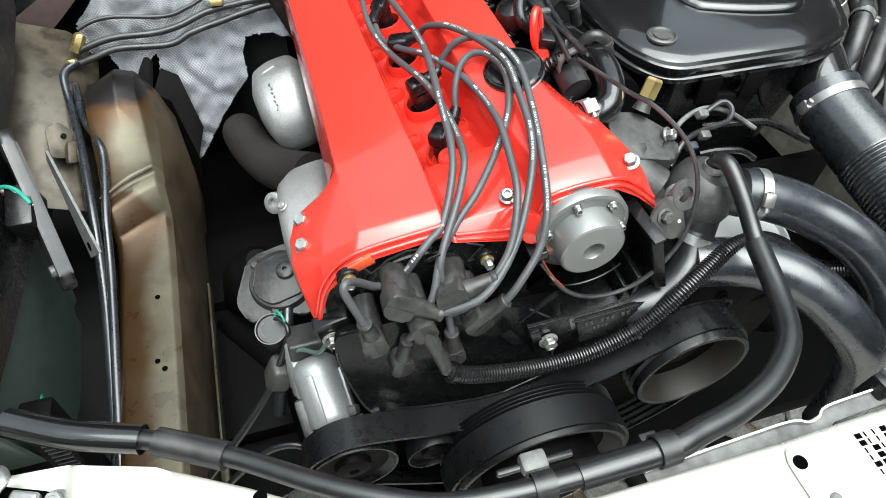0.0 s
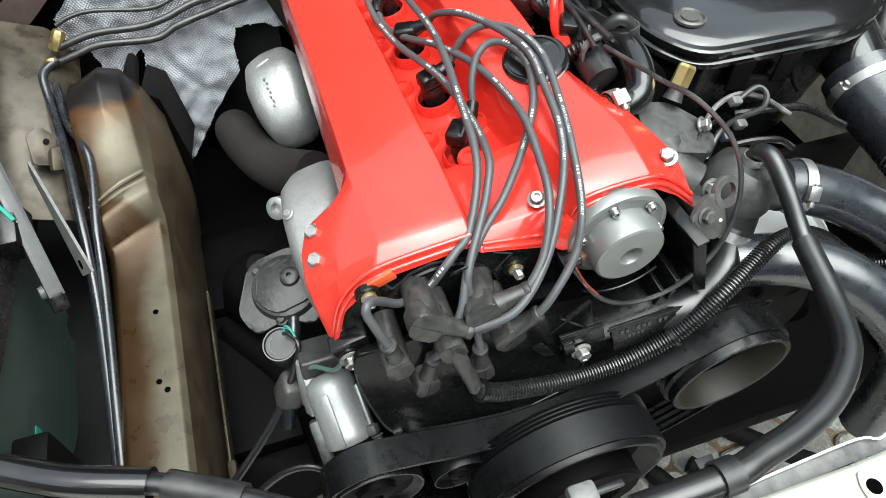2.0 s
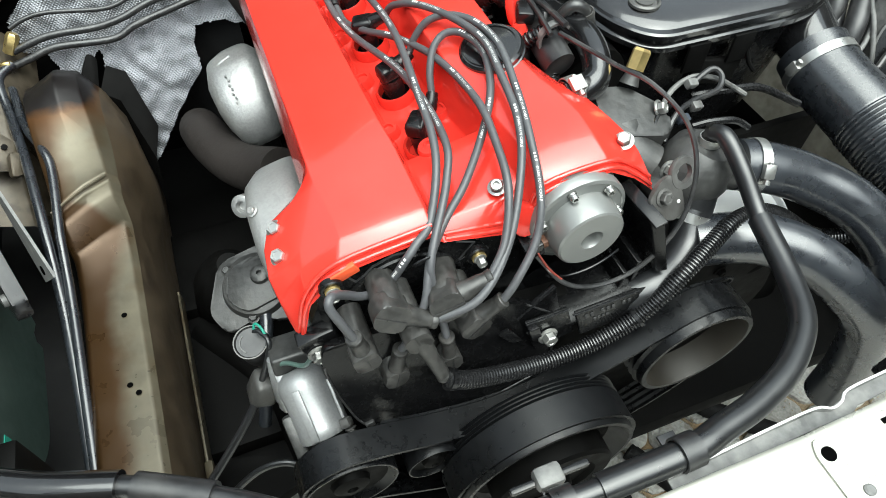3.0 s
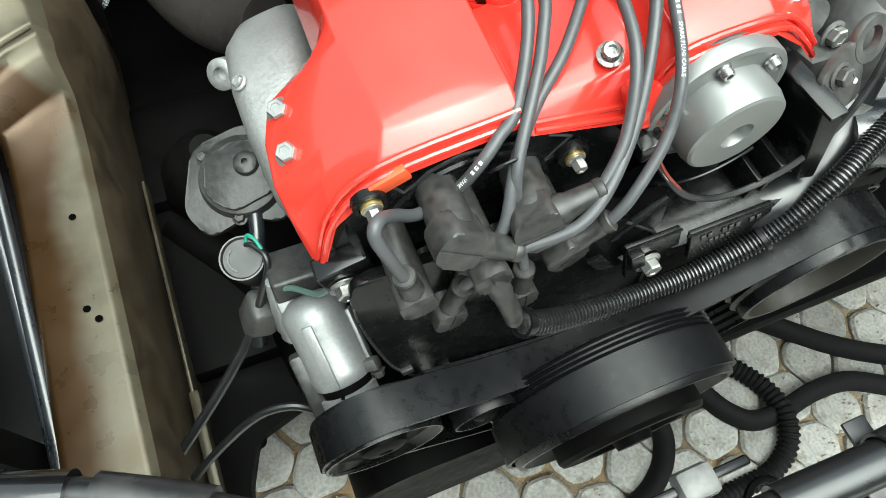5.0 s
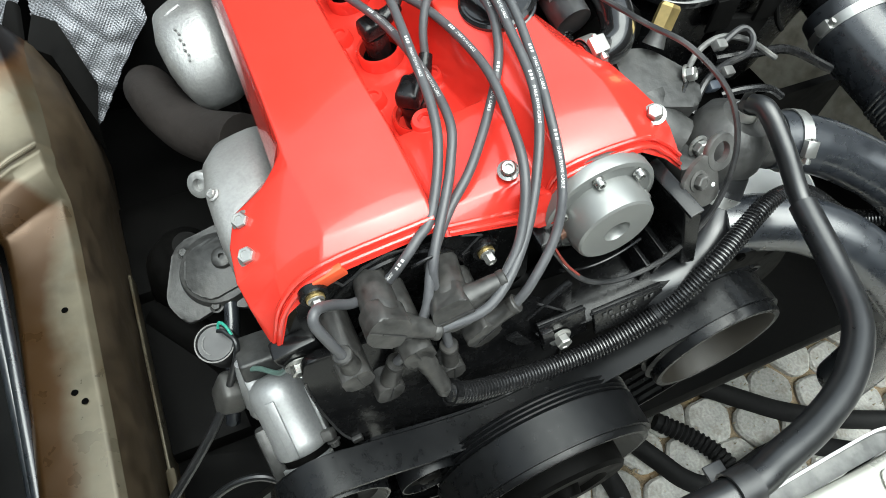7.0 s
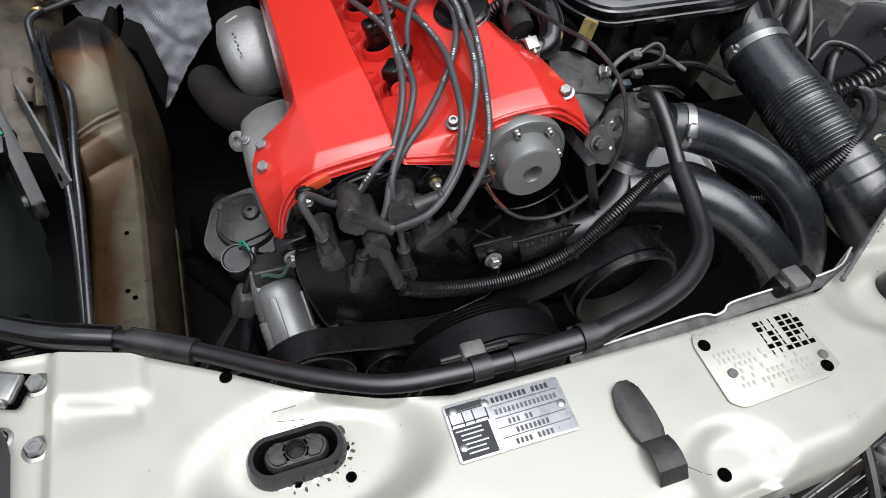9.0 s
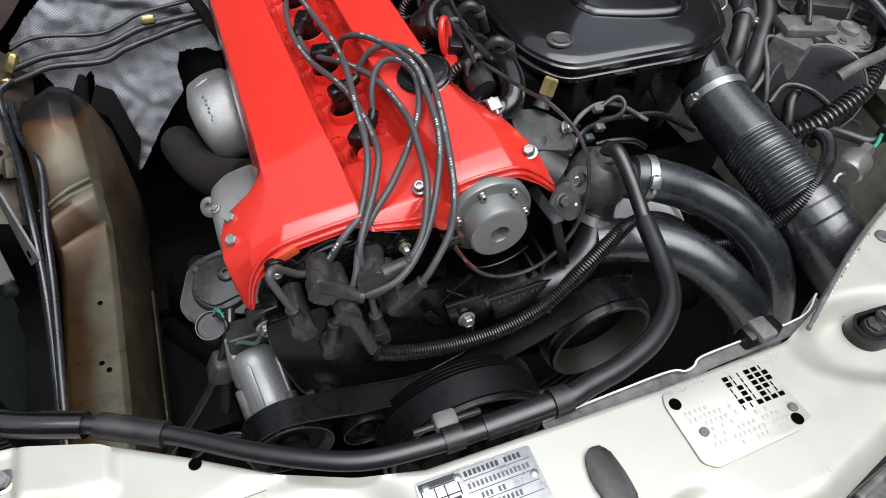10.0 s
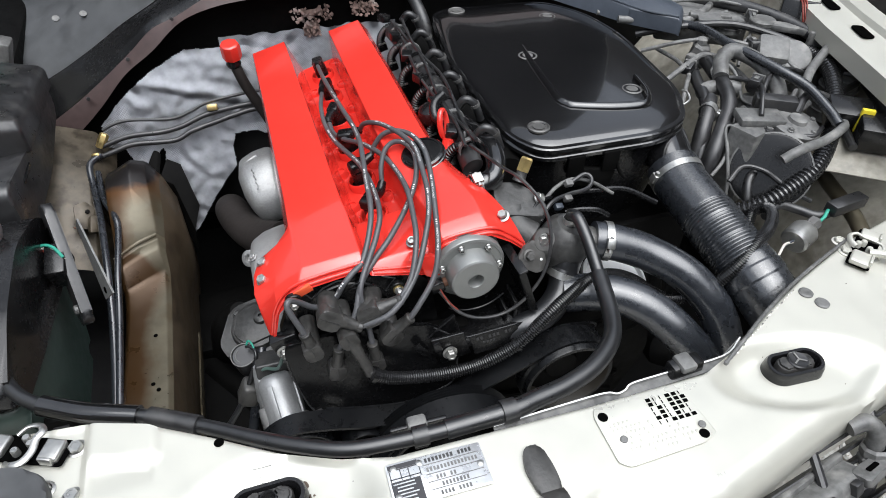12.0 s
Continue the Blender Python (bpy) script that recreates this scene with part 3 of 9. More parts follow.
# Distributor
distributor = thing("distributor", ew(0, 0.01, -0.003), "black plastic distributor cap with seven cable towers", "distributor cap")
plate_edge = [(-0.0720, 0.0480), (-0.0660, 0.0600), (-0.0560, 0.0680), (-0.0460, 0.0715), (-0.0388, 0.0725), (-0.0319, 0.0520), (-0.0216, 0.0555), (-0.0116, 0.0621), (0.0098, 0.0646), (0.0341, 0.0550), (0.0440, 0.0500), (0.0688, 0.0416), (0.0859, 0.0280), (0.0985, 0.0040), (0.0860, -0.0100), (0.0720, -0.0340), (0.0500, -0.0540), (-0.0300, -0.0660), (-0.0640, -0.0580), (-0.0800, -0.0300), (-0.0800, 0.0200)]
part("cap_plate", prism(round_outline(plate_edge, 0.003, 4), 0.014, ENG @ Matrix.Translation((0, 0.0380, 0)) @ Matrix.Rotation(radians(90), 4, "X"), 0.0012), COVERBLACK, distributor)
back_edge = [(-0.0700, 0.0300), (-0.0560, 0.0560), (-0.0277, 0.0674), (-0.0109, 0.0723), (0.0034, 0.0715), (0.0063, 0.0749), (0.0327, 0.0689), (0.0450, 0.0620), (0.0750, 0.0450), (0.1050, 0.0200), (0.1050, -0.0300), (-0.0700, -0.0300)]
part("back_step", prism(round_outline(back_edge, 0.003, 4), 0.012, ENG @ Matrix.Translation((0, 0.0442, 0)) @ Matrix.Rotation(radians(90), 4, "X"), 0.0012), COVERBLACK, distributor)
mdist = ENG @ basis((0.002, 0.024, -0.008), (0, -1, 0))
part("cap_body", lathe([(0.066, -0.004), (0.066, 0.002), (0.0645, 0.004), (0.062, 0.004), (0.060, 0.001), (0.0, 0.001)], mdist, 56), COVERBLACK, distributor)
for at in ((-0.0529, 0.019, 0.0635), (0.0832, 0.017, 0.013), (-0.050, 0.016, -0.045)):
    ear = lathe([(0.0118, -0.004), (0.0118, 0.0018), (0.0108, 0.003), (0.0084, 0.003), (0.0080, 0.001), (0, 0.001)], ENG @ basis(at, (0, -1, 0)), 24)
    part("ear", ear, COVERBLACK, distributor)
    part("bush", lathe([(0.0074, 0), (0.0074, 0.0040), (0.006, 0.0044), (0, 0.0044)], ENG @ basis((at[0], at[1] - 0.001, at[2]), (0, -1, 0)), 20), BRASS, distributor, "yellow-plated bush")
    bolt(distributor, ew(at[0], at[1] - 0.005, at[2]), (0, -1, 0), 0.0050, "bright hexagon screw", head=0.008, washer=1.3)

# root on the cap, tip, end of the side neck, radius
BOOTS = [
    ((-0.0118, 0.0220, 0.0430), (-0.0137, -0.0330, 0.0534), (0.0201, -0.0340, 0.0210), 0.0152),
    ((0.0456, 0.0220, 0.0178), (0.0353, -0.0350, 0.0330), (0.0844, -0.0240, 0.0328), 0.0155),
    ((0.0525, 0.0220, -0.0105), (0.0515, -0.0400, -0.0185), (0.0862, -0.0340, 0.0028), 0.0140),
    ((-0.0529, 0.0220, 0.0173), (-0.0539, -0.0380, 0.0093), (-0.0524, -0.0270, 0.0456), 0.0130),
    ((-0.0403, 0.0220, -0.0420), (-0.0413, -0.0370, -0.0500), (-0.0221, -0.0300, -0.0049), 0.0125),
    ((-0.0014, 0.0220, 0.0205), (-0.0024, -0.0440, 0.0125), (0.0028, -0.0520, -0.0572), 0.0132),
    ((0.0162, 0.0220, -0.0551), (0.0152, -0.0410, -0.0631), (0.0220, -0.0310, -0.0204), 0.0112),
]


def distributor_boot(root, tip, out, r):
    """A right-angled rubber boot: straight barrel, flat-sided elbow with a bevelled end, tapered side neck with a collar."""
    root, tip, out = Vector(root), Vector(tip), Vector(out)
    boot = thing("distributor_boot", ENG @ root, "dusty black rubber cable boot on the distributor cap", "cable boot", "boots on the distributor")
    ax = (tip - root).normalized()
    long_ = (tip - root).length
    body = lathe([(r * 0.93, 0.0), (r * 0.97, long_ * 0.5), (r * 0.97, long_ - r * 1.05), (r * 0.90, long_ - r * 0.9)], ENG @ basis(root, ax), 28)
    start = tip - ax * (r * 0.75)
    nd = (out - start).normalized()
    n = (out - start).length
    face = (ax + Vector((0.06, -0.22, 0.14))).normalized()
    side = (nd - face * nd.dot(face)).normalized()
    end = basis(tip, face, side)
    outline = round_outline([(-1.06 * r, -0.42 * r), (-0.72 * r, -0.98 * r), (0.80 * r, -0.96 * r), (1.02 * r, -0.55 * r), (1.02 * r, 0.55 * r), (0.80 * r, 0.96 * r), (-0.72 * r, 0.98 * r), (-1.06 * r, 0.42 * r)], r * 0.28, 4)
    elbow = prism(outline, r * 1.5, ENG @ end @ Matrix.Translation((0, 0, -r * 1.5)), r * 0.14)
    neck = lathe([(r * 0.70, 0.0), (r * 0.66, n * 0.42), (r * 0.58, n * 0.48), (max(0.0078, r * 0.53), n * 0.74), (0.0074, n - 0.0065), (0.0081, n - 0.0055), (0.0081, n - 0.001), (0.0072, n), (0.0030, n + 0.0005)], ENG @ basis(start, nd), 24)
    main = part("barrel", body, BOOT, boot)
    part("elbow", elbow, BOOT, boot, angle=35)
    part("neck", neck, BOOT, boot)
    part("moulding_line", box((r * 2.0, 0.0009, 0.0008), ENG @ end @ Matrix.Translation((0, -r * 0.05, 0.0004)), 0), DUSTBLACK, main, "raised moulding line")


for root, tip, out, r in BOOTS:
    distributor_boot(root, tip, out, r)
# raised ribs on the black cover behind the distributor
for pts in ([(-0.0450, 0.0232, 0.0725), (-0.0388, 0.0232, 0.0715), (-0.0319, 0.0232, 0.0510), (-0.0216, 0.0232, 0.0545), (-0.0116, 0.0232, 0.0611), (0.0098, 0.0232, 0.0636), (0.0341, 0.0232, 0.0540)],
            [(-0.0277, 0.0316, 0.0664), (-0.0109, 0.0316, 0.0713), (0.0034, 0.0316, 0.0705), (0.0063, 0.0316, 0.0739), (0.0327, 0.0316, 0.0679)],
            [(0.0688, 0.0232, 0.0406), (0.0849, 0.0232, 0.0270), (0.0637, 0.0232, 0.0098), (0.0834, 0.0232, 0.0139), (0.0962, 0.0232, 0.0074)]):
    part("rib", tube(pts, 0.0013, seg=6, per=1, m=ENG), DUSTBLACK, distributor, "raised stiffening rib")
tie = tube([ew(0.034 + 0.0115 * math.cos(a), 0.007 - 0.003 * math.sin(a), 0.0575 + 0.0062 * math.sin(a)) for a in np.linspace(0, 2 * math.pi, 16)], 0.0013, seg=6, per=2)
solo("cable_tie", tie, BLACK, "thin black plastic tie round the ignition cables", "cable tie")

# Front casing
casing = thing("timing_case", ew(0.06, 0.05, -0.2), "black painted front case of the engine", "engine case")
front_outline = round_outline([(-0.100, -0.010), (-0.096, 0.006), (-0.066, 0.050), (-0.03, 0.066), (0.04, 0.066), (0.10, 0.03), (0.13, -0.005), (0.12, -0.10), (0.06, -0.155), (-0.045, -0.150), (-0.085, -0.075)], 0.02)
part("orange_seal", box((0.034, 0.008, 0.009), ENG @ Matrix.Translation((-0.044, 0.028, 0.066)) @ Matrix.Rotation(radians(-28), 4, "Y"), 0.001), ORANGE, casing, "orange rubber seal")
part("backplate", prism(front_outline, 0.012, ENG @ Matrix.Translation((0, 0.040, 0)) @ Matrix.Rotation(radians(90), 4, "X"), 0.002), COVERBLACK, casing)
part("lower_case", prism(round_outline([(-0.10, -0.04), (0.30, -0.02), (0.33, -0.30), (0.2, -0.45), (-0.05, -0.45), (-0.12, -0.25)], 0.03), 0.05, ENG @ Matrix.Translation((0, 0.11, 0)) @ Matrix.Rotation(radians(90), 4, "X"), 0.004), SHADEGRIME, casing)
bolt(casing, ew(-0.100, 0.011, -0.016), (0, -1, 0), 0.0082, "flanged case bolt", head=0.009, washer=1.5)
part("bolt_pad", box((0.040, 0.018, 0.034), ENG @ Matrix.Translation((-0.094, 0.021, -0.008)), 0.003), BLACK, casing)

engine_block = thing("engine_block", ew(0.08, 0.4, -0.4), "engine block beneath the cover, near-black with grime and bay shade", "engine block")
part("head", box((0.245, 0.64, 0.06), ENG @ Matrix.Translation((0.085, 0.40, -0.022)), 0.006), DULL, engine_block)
part("block", box((0.24, 0.62, 0.36), ENG @ Matrix.Translation((0.085, 0.40, -0.22)), 0.01), SHADEGRIME, engine_block)
part("sump", box((0.20, 0.50, 0.14), Matrix.Translation((0.24, 0.85, 0.30)), 0.02), SHADEGRIME, engine_block)

# Camshaft adjuster magnet
solenoid = thing("camshaft_solenoid", ew(0.189, 0.01, 0.0), "round bare steel camshaft adjuster magnet with a centre hole", "solenoid")
ms = ENG @ basis((0.189, 0.050, 0.000), (0, -1, 0))
part("flange", lathe([(0.050, 0.002), (0.0540, 0.008), (0.0540, 0.016), (0.0515, 0.018), (0.0515, 0.025), (0.0535, 0.027), (0.0535, 0.036), (0.0525, 0.0380), (0.0490, 0.0390), (0.0480, 0.0380), (0.036, 0.0380)], ms, 56), SOLENOID, solenoid)
part("housing", lathe([(0.038, 0.016), (0.0375, 0.056), (0.0355, 0.064), (0.0335, 0.0655), (0.012, 0.066), (0.0112, 0.0645), (0.0108, 0.050), (0, 0.050)], ms, 56), SOLENOID, solenoid)
for a in (95, 40, 150, -15):
    p = ms @ Vector((0.0440 * math.cos(radians(a)), 0.0440 * math.sin(radians(a)), 0.0385))
    bolt(solenoid, p, (0, -1, 0), 0.0042, "small socket screw", socket=True, head=0.006, washer=1.2)
plugm = ENG @ Matrix.Translation((0.136, 0.012, -0.002))
part("connector", box((0.020, 0.026, 0.018), plugm, 0.002), BLACK, solenoid, "black electrical connector")
part("terminal", box((0.016, 0.012, 0.010), plugm @ Matrix.Translation((0.016, -0.004, 0.0)), 0.002), COPPER, solenoid, "brown terminal block")

# ---- belt drive ----
def pulley(name, at, r, width, label, face_r=None, dish=0.012, mat=None, face_mat=None, seg=56):
    p = thing(name, at, label, "pulley")
    m = basis(at, (0, -1, 0))
    rim = lathe([(r * 0.80, -width), (r, -width), (r, -0.004), (r * 0.985, 0), (r * 0.94, 0), (r * 0.90, -dish * 0.4), (r * 0.80, -dish)], m, seg)
    part("rim", rim, mat or BELT, p)
    hub = lathe([(r * 0.81, -dish), (r * 0.42, -dish * 1.1), (r * 0.38, -dish * 0.3), (r * 0.30, 0.0), (r * 0.12, 0.001), (r * 0.10, -0.006), (0, -0.006)], m, seg)
    part("hub", hub, face_mat or SHADEGRIME, p)
    return p


big = pulley("fan_pulley", (0.229, 0.322, 0.512), 0.108, 0.060, "large black drive pulley at the front of the engine", dish=0.020)
part("inner_disc", lathe([(0.072, -0.02), (0.072, 0.010), (0.069, 0.014), (0.05, 0.014), (0.047, 0.008), (0.02, 0.008), (0.017, 0.02), (0, 0.02)], basis((0.229, 0.322, 0.512), (0, -1, 0)), 56), SHADEGRIME, big)
power = thing("steering_pulley", (0.430, 0.385, 0.588), "black cup-shaped pulley with a dusty tan inner wall", "pulley")
mp_ = basis((0.430, 0.364, 0.588), (0, -1, 0))
part("rim", lathe([(0.070, -0.045), (0.0735, -0.045), (0.0735, -0.003), (0.072, 0.0), (0.0665, 0.0)], mp_, 64), BELT, power)
part("inner_wall", lathe([(0.0665, 0.0), (0.0650, -0.004), (0.0620, -0.036)], mp_, 64), TAN, power, "dusty tan inner wall")
part("web", lathe([(0.0622, -0.036), (0.030, -0.038), (0.026, -0.030), (0.012, -0.028), (0, -0.028)], mp_, 48), SHADEGRIME, power)
for k in range(3):
    part("groove_ring", lathe([(0.0735, -0.010 - 0.008 * k), (0.0775, -0.013 - 0.008 * k), (0.0735, -0.016 - 0.008 * k)], mp_, 64), BELT, power)
idler = pulley("idler_pulley", (0.105, 0.368, 0.545), 0.030, 0.028, "small black idler pulley", dish=0.006)
tensioner = pulley("tensioner_pulley", (0.480, 0.420, 0.470), 0.040, 0.030, "small grey belt tensioner pulley", dish=0.008, face_mat=DULL)
pulley("left_pulley", (0.014, 0.372, 0.552), 0.052, 0.040, "black driven pulley at the belt corner", dish=0.008)


def belt_loop(circles, y, width, thick):
    """A flat belt, taut round circles (x, z, radius)."""
    pts = []
    for x, z, r in circles:
        pts += [(x + r * math.cos(a), z + r * math.sin(a)) for a in np.linspace(0, 2 * math.pi, 48, endpoint=False)]
    pts = sorted(set((round(p[0], 5), round(p[1], 5)) for p in pts))

    def half(seq):
        h = []
        for p in seq:
            while len(h) > 1 and (h[-1][0] - h[-2][0]) * (p[1] - h[-2][1]) - (h[-1][1] - h[-2][1]) * (p[0] - h[-2][0]) <= 0:
                h.pop()
            h.append(p)
        return h[:-1]
    hull = half(pts) + half(pts[::-1])
    c = Vector((sum(p[0] for p in hull) / len(hull), sum(p[1] for p in hull) / len(hull)))
    out, inn = [], []
    n = len(hull)
    for i, p in enumerate(hull):
        a, b = Vector(hull[i - 1]), Vector(hull[(i + 1) % n])
        d = (b - a).normalized()
        nrm = Vector((d.y, -d.x))
        out.append(Vector(p) + nrm * thick)
        inn.append(Vector(p))
    rows = []
    for o, q in zip(out, inn):
        rows.append([(o.x, y, o.y), (o.x, y + width, o.y), (q.x, y + width, q.y), (q.x, y, q.y)])
    rows.append(rows[0])
    return loft(rows, close=True)


def belt_path(points, y, width, thick, grooves=0):
    """A flat belt along a closed line of places (x, z), with grooves along its inner face."""
    line = spline([(x, 0, z) for x, z in points + points[:1]], 8)
    rows = []
    for i, q in enumerate(line):
        d = (line[(i + 1) % len(line)] - line[i - 1]).normalized()
        n = Vector((-d.z, 0, d.x))
        row = [q + n * thick + Vector((0, y, 0)), q + n * thick + Vector((0, y + width, 0))]
        row += [q + n * (0.0 if k % 2 == 0 else thick * 0.35) + Vector((0, y + width * (1 - k / (2 * grooves)), 0)) for k in range(2 * grooves + 1)] if grooves else [q + Vector((0, y + width, 0)), q + Vector((0, y, 0))]
        rows.append([tuple(p) for p in row])
    return loft(rows, close=True)


BELTLINE = [(-0.036, 0.555), (-0.026, 0.587), (0.012, 0.607), (0.060, 0.598), (0.120, 0.578), (0.185, 0.566), (0.25, 0.578), (0.31, 0.610), (0.372, 0.640), (0.405, 0.657), (0.440, 0.661), (0.480, 0.642), (0.503, 0.595), (0.495, 0.545), (0.45, 0.48), (0.36, 0.42), (0.26, 0.40), (0.15, 0.42), (0.04, 0.49), (-0.02, 0.520)]
drive = thing("drive_belt", (0.2, 0.39, 0.5), "wide black ribbed rubber drive belt round the pulleys", "drive belt")
part("belt", belt_path(BELTLINE, 0.374, 0.034, 0.0045, 4), BELT, drive)
part("rear_strand", belt_path([(x, z + 0.002) for x, z in BELTLINE[3:12]] + [(0.31, 0.600), (0.25, 0.568), (0.185, 0.556), (0.120, 0.568), (0.060, 0.588)], 0.4085, 0.003, 0.003), BELT, drive)
fanbelt = thing("fan_belt", (0.24, 0.34, 0.51), "smooth-backed black belt on the large pulley", "drive belt")
part("belt", belt_loop([(0.229, 0.512, 0.1085), (0.226, 0.509, 0.1085)], 0.328, 0.036, 0.0045), BELT, fanbelt)
for k in range(4):
    part("groove_ring", lathe([(0.100, 0.0), (0.111, 0.0), (0.1135, 0.0012), (0.111, 0.0024), (0.100, 0.0024)], basis((0.229, 0.3665 + 0.0045 * k, 0.511), (0, 1, 0)), 56), BELT, fanbelt, "ribbed rear groove of the pulley")
# Added black plate behind the belt; it fills a gap that is only dark.
accessory = thing("belt_gap_fill", (0.25, 0.47, 0.45), "added black casting shape that fills the dark gap behind the belt", "engine casting")
part("plate", prism(round_outline([(0.07, 0.58), (0.12, 0.68), (0.40, 0.66), (0.60, 0.64), (0.64, 0.50), (0.56, 0.30), (0.30, 0.28), (0.09, 0.40)], 0.03), 0.02, basis((0, 0.47, 0), (0, -1, 0), (1, 0, 0)) @ Matrix.Scale(1, 4), 0.003), SHADEGRIME, accessory)

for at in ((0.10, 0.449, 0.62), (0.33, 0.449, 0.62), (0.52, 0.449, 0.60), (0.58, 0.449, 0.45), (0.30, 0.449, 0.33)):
    bolt(accessory, at, (0, -1, 0), 0.006, "grimy case bolt", mat=SHADEGRIME)
part("rib", tube([(0.10, 0.449, 0.55), (0.2, 0.447, 0.50), (0.4, 0.447, 0.46), (0.58, 0.449, 0.40)], 0.006, seg=8), SHADEGRIME, accessory)
# Two more added dark fills, which hide the lit ground behind the pulleys.
part("crank_gap_fill", prism(round_outline([(-0.025, 0.10), (0.30, 0.10), (0.30, 0.34), (0.26, 0.37), (0.03, 0.40), (-0.025, 0.36)], 0.03), 0.235, basis((0, 0.60, 0), (0, -1, 0), (1, 0, 0)), 0.004), SHADEGRIME, accessory)
part("rear_gap_wall", box((0.75, 0.012, 0.50), Matrix.Translation((0.40, 0.60, 0.42)), 0.002), SHADEGRIME, accessory)

# black cover plate below the distributor
lower_cover = thing("lower_front_cover", ew(0.0, 0.0, -0.1), "black plastic front cover plate with rounded lower edge", "engine cover plate")
lc = round_outline([(-0.092, 0.010), (-0.102, -0.017), (-0.106, -0.060), (-0.105, -0.108), (-0.094, -0.138), (-0.076, -0.153), (-0.050, -0.164), (0.010, -0.176), (0.110, -0.168), (0.140, -0.095), (0.105, -0.050), (0.0, -0.01)], 0.016)
tilt = ENG @ Matrix.Rotation(radians(90), 4, "X") @ Matrix.Rotation(radians(-15), 4, "X")
part("plate", prism(lc, -0.010, tilt @ Matrix.Translation((0, 0, 0.006)), 0.002), COVERBLACK, lower_cover)
part("edge_rib", tube([tilt @ Vector((x * 0.985, y * 0.985, 0.0062)) for x, y in lc[8:62]], 0.0013, seg=6, per=1), DUSTBLACK, lower_cover, "raised edge rib")
for x, y in ((-0.066, -0.141), (-0.094, -0.118)):
    part("clip", box((0.010, 0.006, 0.005), tilt @ Matrix.Translation((x, y, 0.008)), 0.0008), DUSTBLACK, lower_cover, "small moulded clip")

# shroud under the adjuster magnet, with a raised number on it
shroud = thing("cable_channel", ew(0.18, -0.03, -0.07), "black plastic cable channel below the adjuster magnet", "cable channel")
part("shelf", prism(round_outline([(0.086, 0.020), (0.100, -0.036), (0.150, -0.044), (0.226, -0.046), (0.262, -0.034), (0.262, 0.030), (0.140, 0.034)], 0.004), 0.006, ENG @ Matrix.Translation((0, 0.0, -0.098)), 0.0012), COVERBLACK, shroud)
outer = loft([[(0.247, 0.032, -0.004), (0.258, 0.030, -0.004), (0.262, 0.030, -0.085), (0.250, 0.032, -0.085)], [(0.247, -0.026, -0.004), (0.258, -0.034, -0.0035), (0.262, -0.040, -0.085), (0.250, -0.036, -0.085)]], close=True, caps=True, m=ENG, bevel=0.002)
part("outer_wall", outer, COVERBLACK, shroud, "tall side wall with a flat grey rim")
part("outer_rim", box((0.0135, 0.064, 0.004), ENG @ Matrix.Translation((0.2530, -0.001, -0.0035)) @ Matrix.Rotation(radians(3), 4, "Z"), 0.0010), BLACK, shroud)
part("front_wall", loft([[(0.151, -0.046, -0.072), (0.224, -0.046, -0.086), (0.226, -0.052, -0.122), (0.151, -0.052, -0.110)], [(0.151, -0.041, -0.072), (0.224, -0.041, -0.086), (0.226, -0.047, -0.122), (0.151, -0.047, -0.110)]], close=True, caps=True, m=ENG, bevel=0.001), COVERBLACK, shroud)
part("front_rim", tube([ew(0.148, -0.0455, -0.0705), ew(0.152, -0.0462, -0.0715), ew(0.224, -0.0462, -0.0855)], 0.0013, seg=6, per=1), BLACK, shroud)
part("wedge", loft([[(0.0948, -0.025, -0.066), (0.1438, -0.020, -0.046), (0.1438, -0.020, -0.098), (0.090, -0.025, -0.098)], [(0.0945, -0.019, -0.066), (0.1435, -0.014, -0.046), (0.1435, -0.014, -0.098), (0.090, -0.019, -0.098)]], close=True, caps=True, m=ENG, bevel=0.001), COVERBLACK, shroud)
part("wedge_rim", tube([ew(0.0948, -0.0255, -0.0655), ew(0.1438, -0.0205, -0.0455)], 0.0013, seg=6, per=1), BLACK, shroud)
part("tab", loft([[(0.069, -0.034, -0.062), (0.081, -0.037, -0.055), (0.092, -0.040, -0.086), (0.080, -0.036, -0.090)], [(0.070, -0.030, -0.064), (0.081, -0.033, -0.057), (0.092, -0.036, -0.088), (0.080, -0.032, -0.092)]], close=True, caps=True, m=ENG, bevel=0.001), BLACK, shroud)
part("bracket", loft([[(0.0990, -0.040, -0.056), (0.1460, -0.040, -0.066), (0.1470, -0.044, -0.112), (0.1000, -0.044, -0.112)], [(0.0990, -0.035, -0.056), (0.1460, -0.035, -0.066), (0.1470, -0.039, -0.112), (0.1000, -0.039, -0.112)]], close=True, caps=True, m=ENG, bevel=0.001), COVERBLACK, shroud)
part("bracket_rim", tube([ew(0.0990, -0.0402, -0.0555), ew(0.1460, -0.0402, -0.0655)], 0.0013, seg=6, per=1), BLACK, shroud)
part("clip_tab", box((0.011, 0.010, 0.016), ENG @ Matrix.Translation((0.104, -0.046, -0.064)) @ Matrix.Rotation(radians(-14), 4, "X"), 0.0012), BLACK, shroud)
bolt(shroud, ew(0.1175, -0.0445, -0.0915), (0, -1, 0.15), 0.0075, "flanged bolt in the bracket", head=0.009, washer=1.5)
part("floor_rib", box((0.006, 0.040, 0.040), ENG @ Matrix.Translation((0.230, -0.010, -0.078)) @ Matrix.Rotation(radians(14), 4, "Y"), 0.001), COVERBLACK, shroud)
part("floor_rib", box((0.005, 0.036, 0.032), ENG @ Matrix.Translation((0.214, -0.012, -0.082)) @ Matrix.Rotation(radians(14), 4, "Y"), 0.001), COVERBLACK, shroud)
